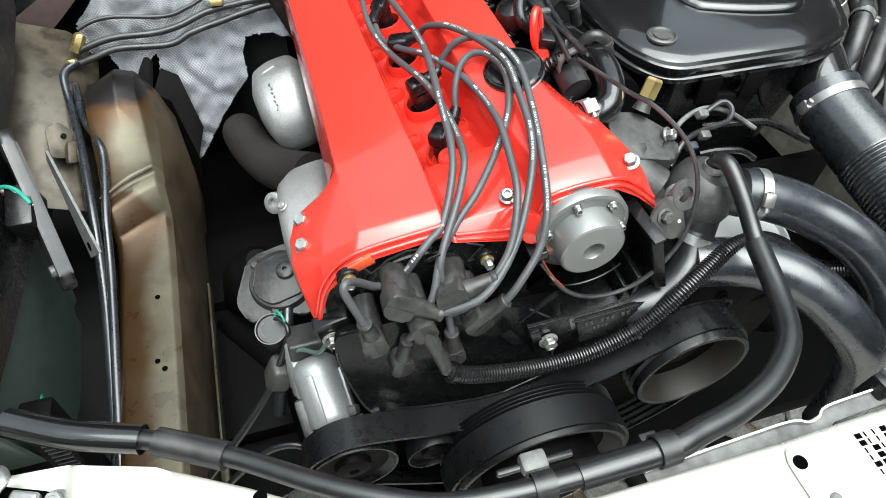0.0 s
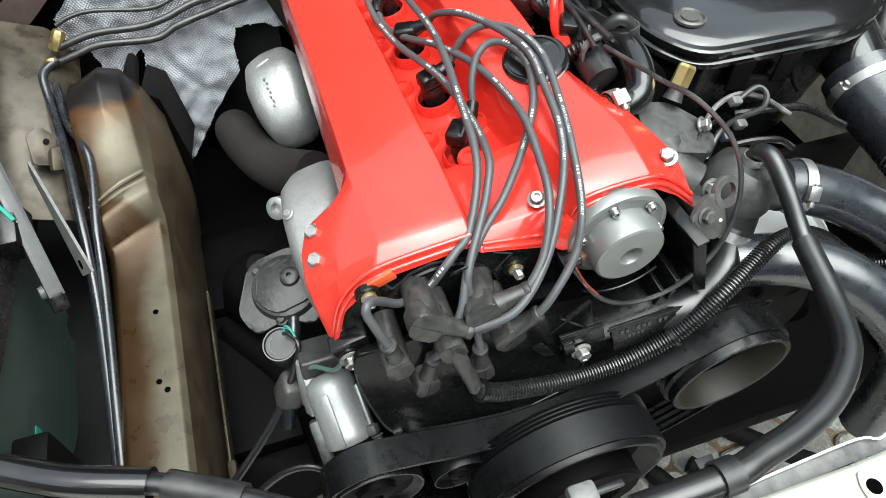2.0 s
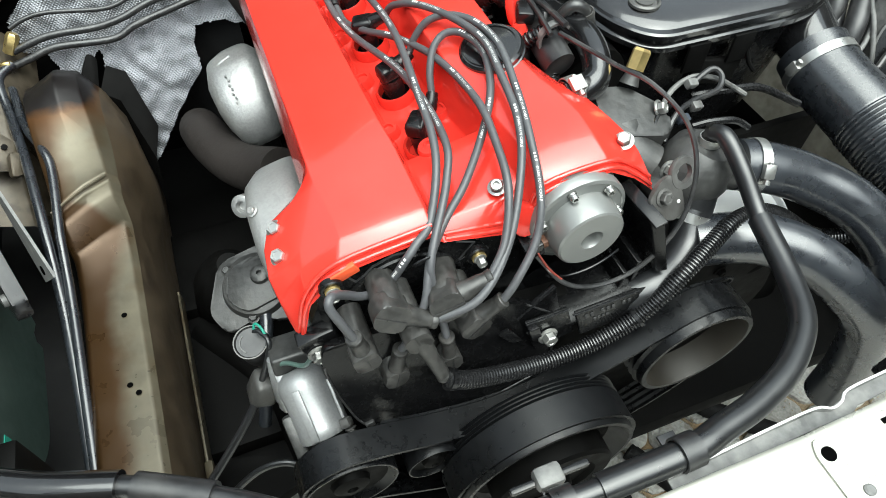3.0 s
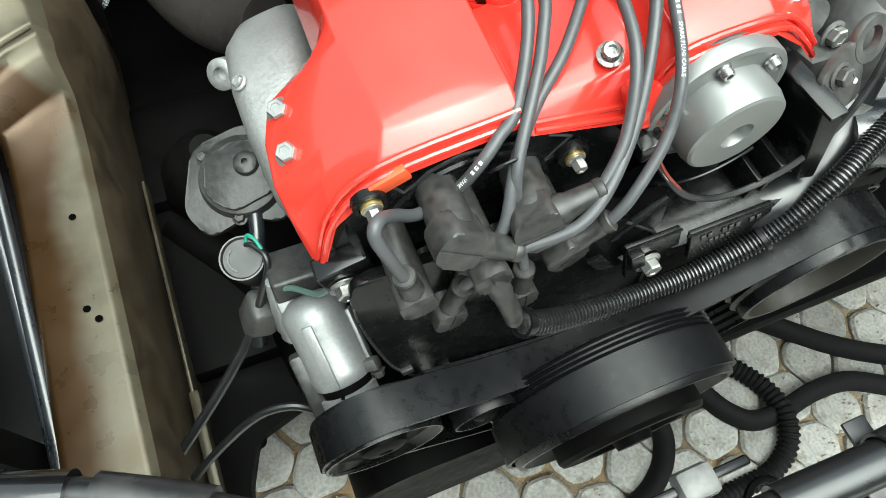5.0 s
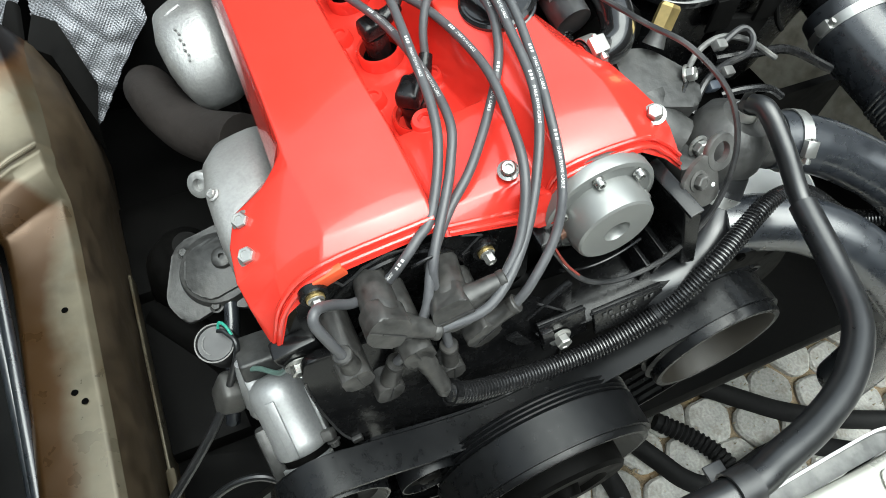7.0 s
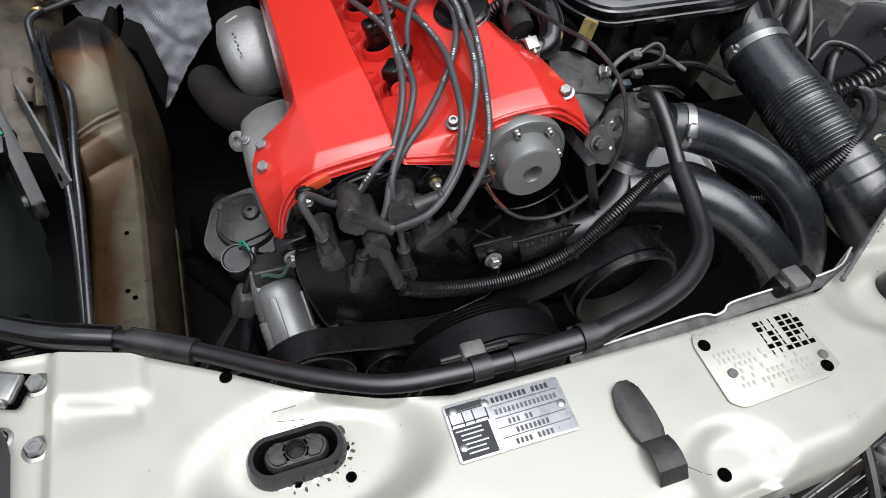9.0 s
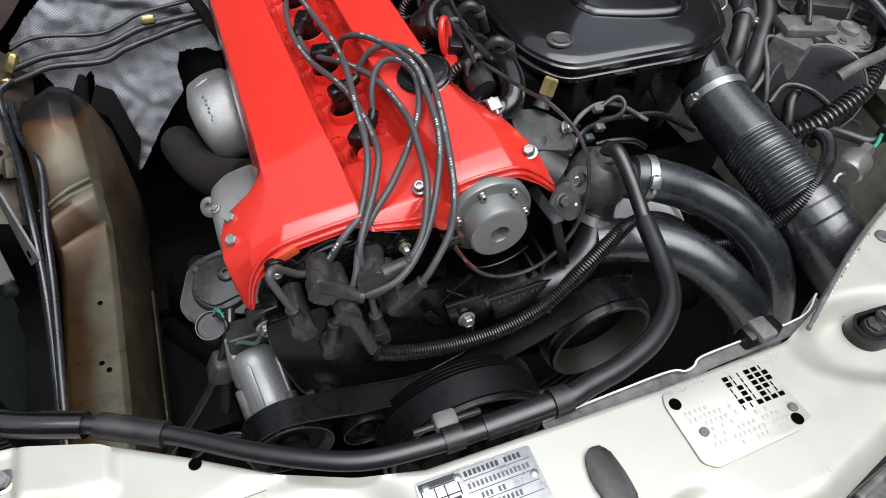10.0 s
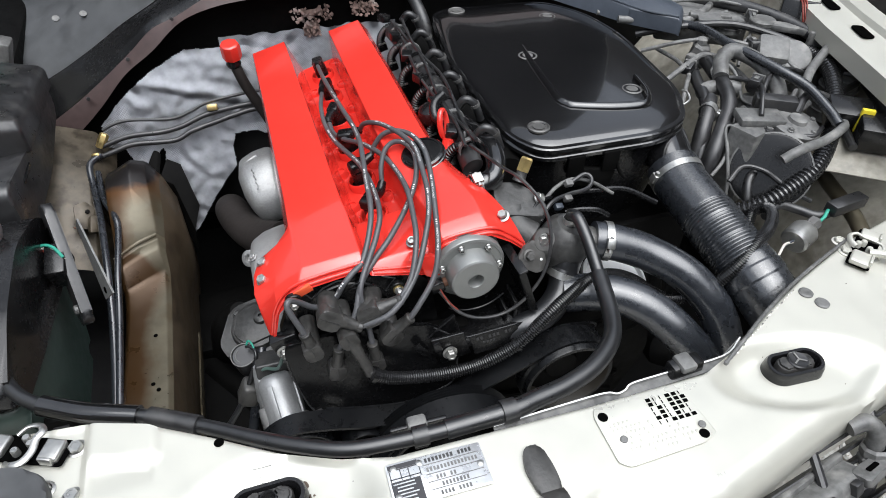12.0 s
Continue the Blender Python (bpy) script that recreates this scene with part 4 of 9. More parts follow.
for i in range(9):
    if i not in (2, 6):
        part("raised_mark", box((0.0038, 0.0012, 0.0060), ENG @ Matrix.Translation((0.162 + 0.0062 * i, -0.0482, -0.0825 - 0.0012 * i)) @ Matrix.Rotation(radians(-10), 4, "X"), 0.0003), DUSTBLACK, shroud)
for i in range(4):
    part("raised_mark", box((0.0032, 0.0012, 0.0045), ENG @ Matrix.Translation((0.170 + 0.0050 * i, -0.0494, -0.0935 - 0.0010 * i)) @ Matrix.Rotation(radians(-10), 4, "X"), 0.0003), DUSTBLACK, shroud)
part("arc_rib", tube([(0.190 + 0.062 * math.cos(a), -0.006, -0.004 + 0.064 * math.sin(a)) for a in np.linspace(-2.5, -1.0, 14)], 0.0016, seg=8, per=3, m=ENG), BLACK, shroud)

# lead of the magnet
lead = tube([ew(0.136, 0.0, -0.008), ew(0.150, -0.02, -0.040), ew(0.175, -0.028, -0.062), ew(0.212, -0.030, -0.072), ew(0.250, -0.030, -0.058), ew(0.288, -0.020, -0.030), ew(0.312, 0.0, 0.010), ew(0.318, 0.03, 0.045), ew(0.305, 0.07, 0.070), ew(0.290, 0.11, 0.072), ew(0.280, 0.150, 0.070), ew(0.268, 0.19, 0.070)], 0.0026, seg=8, per=8)
solo("sensor_lead", lead, DUSTBLACK, "thin dusty black taped wire that loops over the front", "cable")
for k, mt in enumerate((REDWIRE, WHITEWIRE)):
    solo("sensor_wire", tube([ew(0.138, 0.0, -0.004 - 0.004 * k), ew(0.142, -0.012, -0.020 - 0.004 * k), ew(0.151, -0.02, -0.038)], 0.0012, seg=6), mt, ("red" if k == 0 else "white") + " insulated wire at the magnet connector", "wire")

# lifting eye
eye = thing("lifting_eye", ew(0.28, 0.0, 0.0), "grey steel lifting eye bolted to the engine front", "lifting eye")
eye_at, eye_bolt = Vector((0.406, 0.469, 0.794)), Vector((0.379, 0.467, 0.776))
me_ = basis(eye_at, (0.12, -0.86, 0.50), eye_at - eye_bolt)
ring = lathe([(0.0098, -0.003), (0.0165, -0.003), (0.0172, -0.0015), (0.0172, 0.0015), (0.0165, 0.003), (0.0098, 0.003), (0.0092, 0), (0.0098, -0.003)], me_, 36)
part("ring", ring, DULL, eye)
part("arm", prism(round_outline([(-0.012, -0.0125), (-0.012, 0.0125), (-0.028, 0.016), (-0.048, 0.010), (-0.050, -0.008), (-0.040, -0.030), (-0.022, -0.034), (-0.014, -0.018)], 0.006), 0.005, me_ @ Matrix.Translation((0, 0, -0.0025)), 0.0008), DULL, eye)
part("rivet_mark", lathe([(0, 0), (0.0022, 0), (0.0018, 0.0008), (0, 0.0008)], me_ @ Matrix.Translation((-0.022, -0.018, 0.0026)), 12), WHITE, eye, "small pale mark")
bolt(eye, me_ @ Vector((-0.033, 0.0, 0.0025)), (0.12, -0.86, 0.50), 0.0068, "hexagon bolt", mat=DULL, head=0.007)

# ---- coolant side ----
thermostat = thing("thermostat_housing", (0.48, 0.50, 0.70), "stained grey cast thermostat housing with hose necks", "thermostat housing")
part("body", lathe([(0, -0.045), (0.030, -0.045), (0.038, -0.03), (0.042, 0.0), (0.036, 0.025), (0.024, 0.036), (0, 0.038)], basis((0.462, 0.505, 0.748), (0.2, -0.1, 1)), 32), DARKCAST, thermostat)
part("neck", lathe([(0.028, 0), (0.025, 0.02), (0.022, 0.06)], basis((0.462, 0.500, 0.756), (0.92, -0.35, -0.08)), 28), DARKCAST, thermostat)
part("lower_neck", lathe([(0.028, 0), (0.024, 0.02), (0.020, 0.05)], basis((0.470, 0.500, 0.735), (-0.25, -0.4, -0.85)), 28), ALLOY, thermostat)
part("flange", box((0.085, 0.018, 0.070), basis((0.435, 0.515, 0.745), (0, -1, 0.2)), 0.006), DARKCAST, thermostat)
part("spigot", lathe([(0.010, 0), (0.008, 0.01), (0.008, 0.03)], basis((0.466, 0.505, 0.775), (0, 0, 1)), 18), DARKCAST, thermostat)
bolt(thermostat, (0.420, 0.500, 0.765), (0, -1, 0.3), 0.0075, "hexagon bolt", head=0.008)

HOSE_A = [(0.500, 0.487, 0.757), (0.528, 0.478, 0.753), (0.580, 0.456, 0.737), (0.632, 0.415, 0.713), (0.668, 0.375, 0.672), (0.686, 0.347, 0.620), (0.698, 0.332, 0.560), (0.70, 0.325, 0.48)]
upper_hose = thing("upper_coolant_hose", HOSE_A[0], "thick black rubber coolant hose with a dusty sheen", "coolant hose")
part("hose", tube(HOSE_A, 0.0282, seg=28, per=10), RUBBER, upper_hose)
part("cuff", lathe([(0.0266, 0.0), (0.0278, 0.001), (0.0278, 0.006), (0.0268, 0.007)], basis((0.506, 0.486, 0.7565), (0.93, -0.33, -0.1)), 30), RUBBER, upper_hose, "thicker hose end")
part("printed_line", tube([Vector(p) + Vector((0.004, -0.013, 0.0232)) for p in HOSE_A[2:5]], 0.0008, seg=6, per=8), DUSTY, upper_hose, "faint printed line")
HOSE_B = [(0.445, 0.45, 0.690), (0.485, 0.435, 0.697), (0.525, 0.415, 0.696), (0.563, 0.385, 0.684), (0.598, 0.350, 0.656), (0.630, 0.320, 0.610), (0.645, 0.305, 0.53), (0.65, 0.30, 0.45)]
lower_hose = thing("lower_coolant_hose", HOSE_B[0], "thick black rubber coolant hose below the upper one", "coolant hose")
part("hose", tube(HOSE_B, 0.0290, seg=28, per=10), RUBBER, lower_hose)
part("cuff", lathe([(0.0270, 0.0), (0.0284, 0.001), (0.0284, 0.010), (0.0272, 0.011)], basis((0.460, 0.445, 0.693), (0.93, -0.35, 0.1)), 30), RUBBER, lower_hose, "thicker hose end")
part("printed_line", tube([Vector(p) + Vector((0.004, -0.013, 0.0236)) for p in HOSE_B[2:5]], 0.0008, seg=6, per=8), DUSTY, lower_hose, "faint printed line")
HOSE_C = [(0.458, 0.482, 0.730), (0.451, 0.472, 0.711), (0.438, 0.452, 0.690), (0.412, 0.434, 0.677), (0.376, 0.425, 0.670), (0.345, 0.432, 0.656), (0.325, 0.455, 0.630)]
bypass = thing("bypass_hose", HOSE_C[0], "short curved black coolant bypass hose", "coolant hose")
part("hose", tube(HOSE_C, 0.0215, seg=24, per=10), THINRUBBER, bypass)
part("cuff", lathe([(0.0205, 0.0), (0.0216, 0.001), (0.0216, 0.008), (0.0205, 0.009)], basis((0.452, 0.476, 0.717), (-0.5, -0.5, -0.8)), 26), THINRUBBER, bypass, "thicker hose end")
for nm, at, ax, r, turn in (("hose_clamp", (0.520, 0.481, 0.754), (0.93, -0.35, -0.1), 0.0296, 2.6), ("hose_clamp", (0.449, 0.472, 0.7105), (0.45, 0.35, 0.82), 0.0226, 0.5), ("hose_clamp", (0.466, 0.503, 0.790), (0, 0.1, 1), 0.0105, 0.2)):
    solo(nm, clamp_band(at, ax, r, 0.011 if r > 0.012 else 0.009, turn=turn), ZINC, "zinc-plated worm-drive hose clip", "hose clip", "hose clips")

VENT = [(0.466, 0.503, 0.800), (0.467, 0.487, 0.806), (0.470, 0.455, 0.789), (0.470, 0.410, 0.762), (0.455, 0.345, 0.755), (0.432, 0.300, 0.757), (0.392, 0.268, 0.757), (0.345, 0.250, 0.757), (0.300, 0.241, 0.758), (0.264, 0.235, 0.758), (0.186, 0.236, 0.752), (0.125, 0.240, 0.748), (0.075, 0.248, 0.744), (0.031, 0.268, 0.738), (-0.024, 0.302, 0.728), (-0.085, 0.346, 0.715), (-0.157, 0.385, 0.712), (-0.225, 0.410, 0.712), (-0.278, 0.437, 0.712), (-0.314, 0.469, 0.712), (-0.339, 0.516, 0.716), (-0.352, 0.565, 0.722), (-0.362, 0.60, 0.722)]
vent = thing("vent_hose", (0.466, 0.5, 0.79), "long thin black coolant hose draped along the front panel", "coolant hose")
part("hose", tube(VENT, 0.0092, seg=16, per=10), THINRUBBER, vent)
part("sleeve", tube([Vector(p) + Vector((0, 0, 0)) for p in VENT[3:11]], 0.0118, seg=18, per=10), THINRUBBER, vent, "thicker protective rubber sleeve")
part("sleeve", tube([(-0.092, 0.350, 0.714), (-0.12, 0.366, 0.7125), (-0.150, 0.382, 0.712)], 0.0128, seg=18, per=8), DUSTBLACK, vent, "thicker grey rubber joint")
part("sleeve", tube([(-0.162, 0.387, 0.712), (-0.225, 0.410, 0.712), (-0.278, 0.437, 0.712)], 0.0135, seg=18, per=8), SATIN, vent, "glossy black protective sleeve")
for at, ax, r in (((0.262, 0.2352, 0.758), (1, 0.02, 0), 0.0124), ((0.156, 0.238, 0.750), (1, -0.05, 0.05), 0.0100)):
    m = basis(at, ax)
    clip = lathe([(r, -0.009), (r + 0.002, -0.009), (r + 0.002, 0.009), (r, 0.009)], m, 24)
    box((0.016, 0.030, 0.003), Matrix.Translation((at[0], at[1] + 0.008, at[2] - r - 0.004)), 0.001, bm=clip)
    solo("hose_retainer", clip, DUSTBLACK, "black plastic clip that holds the thin hose", "clip", "hose retainers")

LOOM = [(0.131, 0.402, 0.667), (0.150, 0.400, 0.655), (0.180, 0.400, 0.643), (0.221, 0.400, 0.633), (0.255, 0.400, 0.630), (0.291, 0.400, 0.633), (0.322, 0.400, 0.643), (0.351, 0.401, 0.658), (0.380, 0.405, 0.682), (0.406, 0.412, 0.702), (0.440, 0.425, 0.714), (0.474, 0.438, 0.722), (0.515, 0.446, 0.716), (0.556, 0.442, 0.698), (0.608, 0.416, 0.668), (0.655, 0.392, 0.692), (0.697, 0.389, 0.736), (0.743, 0.410, 0.757), (0.790, 0.440, 0.752), (0.825, 0.475, 0.745), (0.838, 0.500, 0.735), (0.828, 0.515, 0.720), (0.815, 0.500, 0.700), (0.812, 0.475, 0.675)]


def ribbed(radius, depth, pitch):
    return lambda s, run: radius - depth * max(0.0, math.cos(2 * math.pi * run / pitch)) ** 0.6


loom = thing("corrugated_conduit", LOOM[0], "black corrugated cable conduit across the engine front", "cable conduit")
part("conduit", tube(LOOM, ribbed(0.0099, 0.0022, 0.0036), seg=14, per=14, step=0.0006, caps=True), WOVEN, loom, angle=50)
part("end_collar", lathe([(0.0095, 0), (0.0118, 0), (0.0118, 0.006), (0.0095, 0.006)], basis(LOOM[0], (0.8, -0.1, -0.5)), 20), BLACK, loom)
part("tie", lathe([(0.0108, -0.002), (0.0122, -0.002), (0.0122, 0.002), (0.0108, 0.002)], basis(LOOM[7], (0.8, 0.05, 0.6)), 20), BLACK, loom, "thin cable tie")
part("tie", lathe([(0.0108, -0.002), (0.0122, -0.002), (0.0122, 0.002), (0.0108, 0.002)], basis(LOOM[15], (0.5, -0.3, 0.6)), 20), BLACK, loom, "thin cable tie")

# ---- air intake ----
airbox = thing("air_filter_housing", (0.62, 0.9, 0.66), "glossy black air filter housing with a bolted lid", "air filter box")
LID = round_outline([(0.462, 1.245), (0.425, 0.98), (0.436, 0.69), (0.472, 0.632), (0.690, 0.630), (0.757, 0.658), (0.806, 0.752), (0.826, 1.01), (0.804, 1.135), (0.735, 1.235)], 0.05, 7)
cx, cy = 0.62, 0.92
def shrunk(k, dx=0.0):
    return [(cx + (x - cx) * k, cy + (y - cy) * k) for x, y in LID]
rows = [[(x, y, z) for x, y in shrunk(k)] for k, z in ((0.97, 0.802), (1.0, 0.806), (1.0, 0.812), (0.985, 0.815), (0.985, 0.819), (1.0, 0.821), (1.0, 0.827), (0.992, 0.829), (0.965, 0.829), (0.955, 0.831), (0.93, 0.8345), (0.85, 0.8385), (0.6, 0.8415), (0.3, 0.8425))]
lid_bm = loft(rows, close=True)
lid_bm.faces.new([v for v in lid_bm.verts[-len(LID):]])
part("lid", lid_bm, SATIN, airbox, angle=30)
low = [[(x, y, z) for x, y in shrunk(k)] for k, z in ((0.96, 0.806), (0.945, 0.79), (0.93, 0.74), (0.88, 0.66), (0.86, 0.63))]
body_bm = loft(low, close=True)
body_bm.faces.new([v for v in body_bm.verts[-len(LID):]])
part("body", body_bm, BLACK, airbox, angle=30)
for at in ((0.574, 0.940, 0.8405), (0.706, 0.764, 0.839), (0.489, 0.690, 0.838), (0.695, 1.116, 0.838), (0.511, 1.20, 0.838)):
    m = basis(at, (0, 0, 1))
    part("lid_screw", lathe([(0.019, -0.001), (0.019, 0.002), (0.0165, 0.0035), (0.0145, 0.001), (0.0105, 0.001), (0.0105, 0.003), (0.004, 0.0035), (0, 0.003)], m, 30), DULL, airbox, "recessed bare metal lid screw")
ridge = tube([(0.578, 0.99, 0.8365), (0.566, 0.90, 0.8405), (0.557, 0.775, 0.842), (0.566, 0.742, 0.842), (0.585, 0.730, 0.8415), (0.64, 0.712, 0.8415), (0.690, 0.705, 0.8415), (0.712, 0.716, 0.8415), (0.728, 0.75, 0.8415), (0.735, 0.80, 0.842)], 0.0090, seg=12, per=8, flat=0.62)
part("raised_bead", ridge, SATIN, airbox)
# clips and brackets on the front of the box
for x in (0.535, 0.60):
    part("spring_clip", box((0.030, 0.004, 0.038), Matrix.Translation((x, 0.628, 0.792)), 0.001), SHADEGRIME, airbox)
part("bracket", box((0.075, 0.012, 0.035), Matrix.Translation((0.575, 0.635, 0.760)) @ Matrix.Rotation(radians(12), 4, "Y"), 0.003), SHADEGRIME, airbox)
part("strut", tube([(0.612, 0.630, 0.790), (0.618, 0.622, 0.770), (0.628, 0.618, 0.758)], 0.003, seg=8), SHADEGRIME, airbox)
part("wire_clip", tube([(0.800, 0.735, 0.806), (0.815, 0.735, 0.818), (0.812, 0.745, 0.830), (0.800, 0.745, 0.835)], 0.0022, seg=8), ZINC, airbox, "bright wire clip")
# outlet funnel
part("outlet", loft([[(c[0] + r * (math.cos(a) * u[0] + math.sin(a) * v[0]), c[1] + r * (math.cos(a) * u[1] + math.sin(a) * v[1]), c[2] + r * (math.cos(a) * u[2] + math.sin(a) * v[2])) for a in np.linspace(0, 2 * math.pi, 32, endpoint=False)] for c, r in (((0.742, 0.70, 0.775), 0.046), ((0.735, 0.655, 0.768), 0.045), ((0.724, 0.600, 0.750), 0.043)) for u, v in (((1, 0.16, 0), (0, 0.28, 1)),)], close=True), SATIN, airbox)

intake = thing("intake_hose", (0.72, 0.45, 0.66), "wide black ribbed rubber intake hose", "intake hose")
INTAKE = [(0.727, 0.625, 0.757), (0.724, 0.590, 0.748), (0.726, 0.520, 0.737), (0.729, 0.447, 0.725), (0.737, 0.38, 0.706), (0.752, 0.335, 0.680), (0.775, 0.31, 0.65)]
def intake_radius(s, run):
    if 0.33 < s < 0.64:
        return 0.0462 - 0.0024 * (0.5 + 0.5 * math.cos(2 * math.pi * run / 0.0058)) ** 2
    if 0.68 < s < 0.73:
        return 0.0482
    return 0.0445 if s < 0.33 else 0.0466
part("hose", tube(INTAKE, intake_radius, seg=40, per=10, step=0.0014), INTAKEBLACK, intake, angle=60)
part("clamp", clamp_band((0.7248, 0.602, 0.7505), (0.05, 1, 0.26), 0.0452, 0.012, turn=3.3), ZINC, intake, "bright worm-drive clip")
scoop = lathe([(0.046, 0), (0.052, 0.02), (0.050, 0.05), (0.045, 0.06)], basis((0.775, 0.318, 0.66), (0.5, -0.8, -0.3)), 32)
part("air_scoop", scoop, DUSTY, intake, "crumpled grey plastic scoop end")

# ---- injector rail beside the cover ----
rail = thing("injector_rail", ew(0.27, 0.42, 0.02), "dusty black injector wiring rail beside the engine cover", "injector rail")
part("channel", tube([ew(0.262, 0.185, 0.030), ew(0.268, 0.26, 0.040), ew(0.272, 0.34, 0.045), ew(0.272, 0.50, 0.046), ew(0.268, 0.64, 0.046), ew(0.262, 0.70, 0.046)], 0.019, seg=16, flat=0.75), DUSTBLACK, rail)
part("manifold", tube([ew(0.31, 0.20, -0.03), ew(0.312, 0.40, -0.03), ew(0.31, 0.72, -0.03)], 0.042, seg=20), SHADEGRIME, rail)
for i in range(6):
    y = 0.225 + 0.097 * i
    b = tube([ew(0.228, y + 0.012, 0.012), ew(0.236, y + 0.008, 0.034), ew(0.252, y, 0.050), ew(0.268, y - 0.004, 0.052)], lambda s, run: 0.009 - (0.0016 if (run / 0.005) % 1 > 0.5 else 0), seg=12, step=0.0012)
    part("boot", b, BLACK, rail)
    part("connector", box((0.020, 0.018, 0.020), ENG @ Matrix.Translation((0.232, y + 0.014, 0.010)), 0.003), BLACK, rail)
    part("clip", box((0.016, 0.004, 0.003), ENG @ Matrix.Translation((0.232, y + 0.002, 0.020)), 0.0006), ZINC, rail, "bright spring clip")
for i in range(11):
    y = 0.215 + 0.046 * i
    part("collar", lathe([(0.0175, -0.004), (0.0208, -0.004), (0.0208, 0.004), (0.0175, 0.004)], ENG @ basis((0.2715, y, 0.0445), (0, 1, 0.02)), 20), BLACK if i % 2 else DUSTY, rail)
for k in range(3):
    part("wire", tube([ew(0.262 + 0.012 * k + 0.006 * math.sin(9 * v + 2 * k), 0.20 + 0.5 * v, 0.064 + 0.004 * math.sin(14 * v + k)) for v in np.linspace(0, 1, 14)], 0.0030, seg=8, per=4), DUSTBLACK, rail)
for i in range(6):
    y = 0.235 + 0.097 * i
    part("plug_cap", box((0.020, 0.026, 0.016), ENG @ Matrix.Translation((0.256, y + 0.018, 0.062)) @ Matrix.Rotation(radians(20 * (i % 3 - 1)), 4, "Z") @ Matrix.Rotation(radians(18), 4, "Y"), 0.003), BLACK, rail)
    part("hose_stub", tube([ew(0.290, y, 0.050), ew(0.305, y - 0.006, 0.062), ew(0.318, y - 0.010, 0.048), ew(0.322, y - 0.010, 0.015)], 0.0075, seg=12, per=5), DUSTBLACK, rail)
    part("stub_clip", lathe([(0.0078, -0.003), (0.0092, -0.003), (0.0092, 0.003), (0.0078, 0.003)], ENG @ basis((0.318, y - 0.010, 0.048), (0.2, 0, -1)), 14), DULL, rail)
elbow = thing("vacuum_elbow", ew(0.255, 0.345, 0.06), "black plastic vacuum elbow on the rail", "hose elbow")
part("dome", lathe([(0.026, 0), (0.026, 0.010), (0.022, 0.020), (0.012, 0.026), (0, 0.027)], ENG @ Matrix.Translation((0.246, 0.345, 0.040)), 28), BLACK, elbow)
part("pipe", tube([ew(0.252, 0.305, 0.046), ew(0.244, 0.312, 0.062), ew(0.252, 0.330, 0.074), ew(0.272, 0.345, 0.076)], 0.008, seg=14), BLACK, elbow)

dipstick = thing("oil_dipstick", ew(0.247, 0.26, 0.03), "red plastic loop handle of an oil dipstick", "dipstick")
mr = basis((0.332, 0.722, 0.852), (0.75, -0.62, 0.25), (0.1, 0.2, 1))
part("loop", tube([mr @ Vector((0.022 * math.cos(a), 0.0125 * math.sin(a), 0)) for a in np.linspace(0, 2 * math.pi, 25)], 0.0048, seg=12, per=3), RED, dipstick)
part("collar", lathe([(0.006, -0.014), (0.015, -0.012), (0.0155, -0.005), (0.011, 0.0), (0.008, 0.012), (0, 0.013)], basis((0.336, 0.706, 0.822), (-0.05, 0.15, 1)), 24), RED, dipstick)
part("tube", lathe([(0.013, 0), (0.0125, -0.05), (0.012, -0.10)], basis((0.337, 0.704, 0.812), (-0.05, 0.15, 1)), 20), DUSTBLACK, dipstick)
sender = thing("temperature_sender", (0.352, 0.672, 0.80), "black ribbed connector boot beside the dipstick", "sensor connector")
part("boot", tube([(0.362, 0.690, 0.830), (0.360, 0.672, 0.812), (0.356, 0.655, 0.795), (0.352, 0.640, 0.775)], lambda s, run: 0.0115 - (0.0025 if (run / 0.006) % 1 > 0.55 else 0), seg=14, step=0.0013), BLACK, sender)
part("cap", box((0.016, 0.016, 0.024), basis((0.364, 0.696, 0.836), (0.1, 0.5, 1)), 0.003), DUSTBLACK, sender)

breather = thing("breather_hose", ew(0.25, 0.15, 0.03), "black moulded breather elbow with a bright clip", "hose")
part("hose", tube([(0.338, 0.596, 0.812), (0.358, 0.596, 0.815), (0.378, 0.604, 0.820), (0.390, 0.628, 0.828), (0.394, 0.665, 0.832), (0.388, 0.72, 0.825), (0.380, 0.80, 0.81)], 0.0165, seg=20), SATIN, breather)
part("clip", clamp_band((0.347, 0.597, 0.8135), (1, 0.05, 0.12), 0.0172, 0.014, turn=2.0), ZINC, breather, "bright steel clip")
part("stub", lathe([(0.020, 0), (0.018, 0.012), (0.016, 0.02)], basis((0.318, 0.594, 0.808), (1, 0.05, 0.15)), 22), RED, breather, "red painted cover stub")

switch = thing("coolant_switch", (0.42, 0.6, 0.78), "brass hexagon switch on a grey casting", "temperature switch")
part("hexagon", lathe([(0, 0), (0.0105, 0), (0.0105, 0.020), (0.0085, 0.023), (0, 0.023)], basis((0.424, 0.600, 0.822), (0.45, 0.35, 0.85)), 6), BRASS, switch, "brass hexagon body", 20)
part("stem", lathe([(0.011, -0.014), (0.0085, -0.004), (0.0085, 0.002)], basis((0.423, 0.599, 0.820), (0.45, 0.35, 0.85)), 18), DARKCAST, switch)
part("casting", prism(round_outline([(-0.045, -0.03), (0.03, -0.045), (0.045, -0.01), (0.01, 0.03), (-0.03, 0.035)], 0.012), 0.035, basis((0.402, 0.575, 0.765), (0.1, -0.2, 1)), 0.006), DARKCAST, switch)
bolt(switch, (0.437, 0.560, 0.795), (0.5, -0.6, 0.6), 0.007, "hexagon bolt", head=0.008)
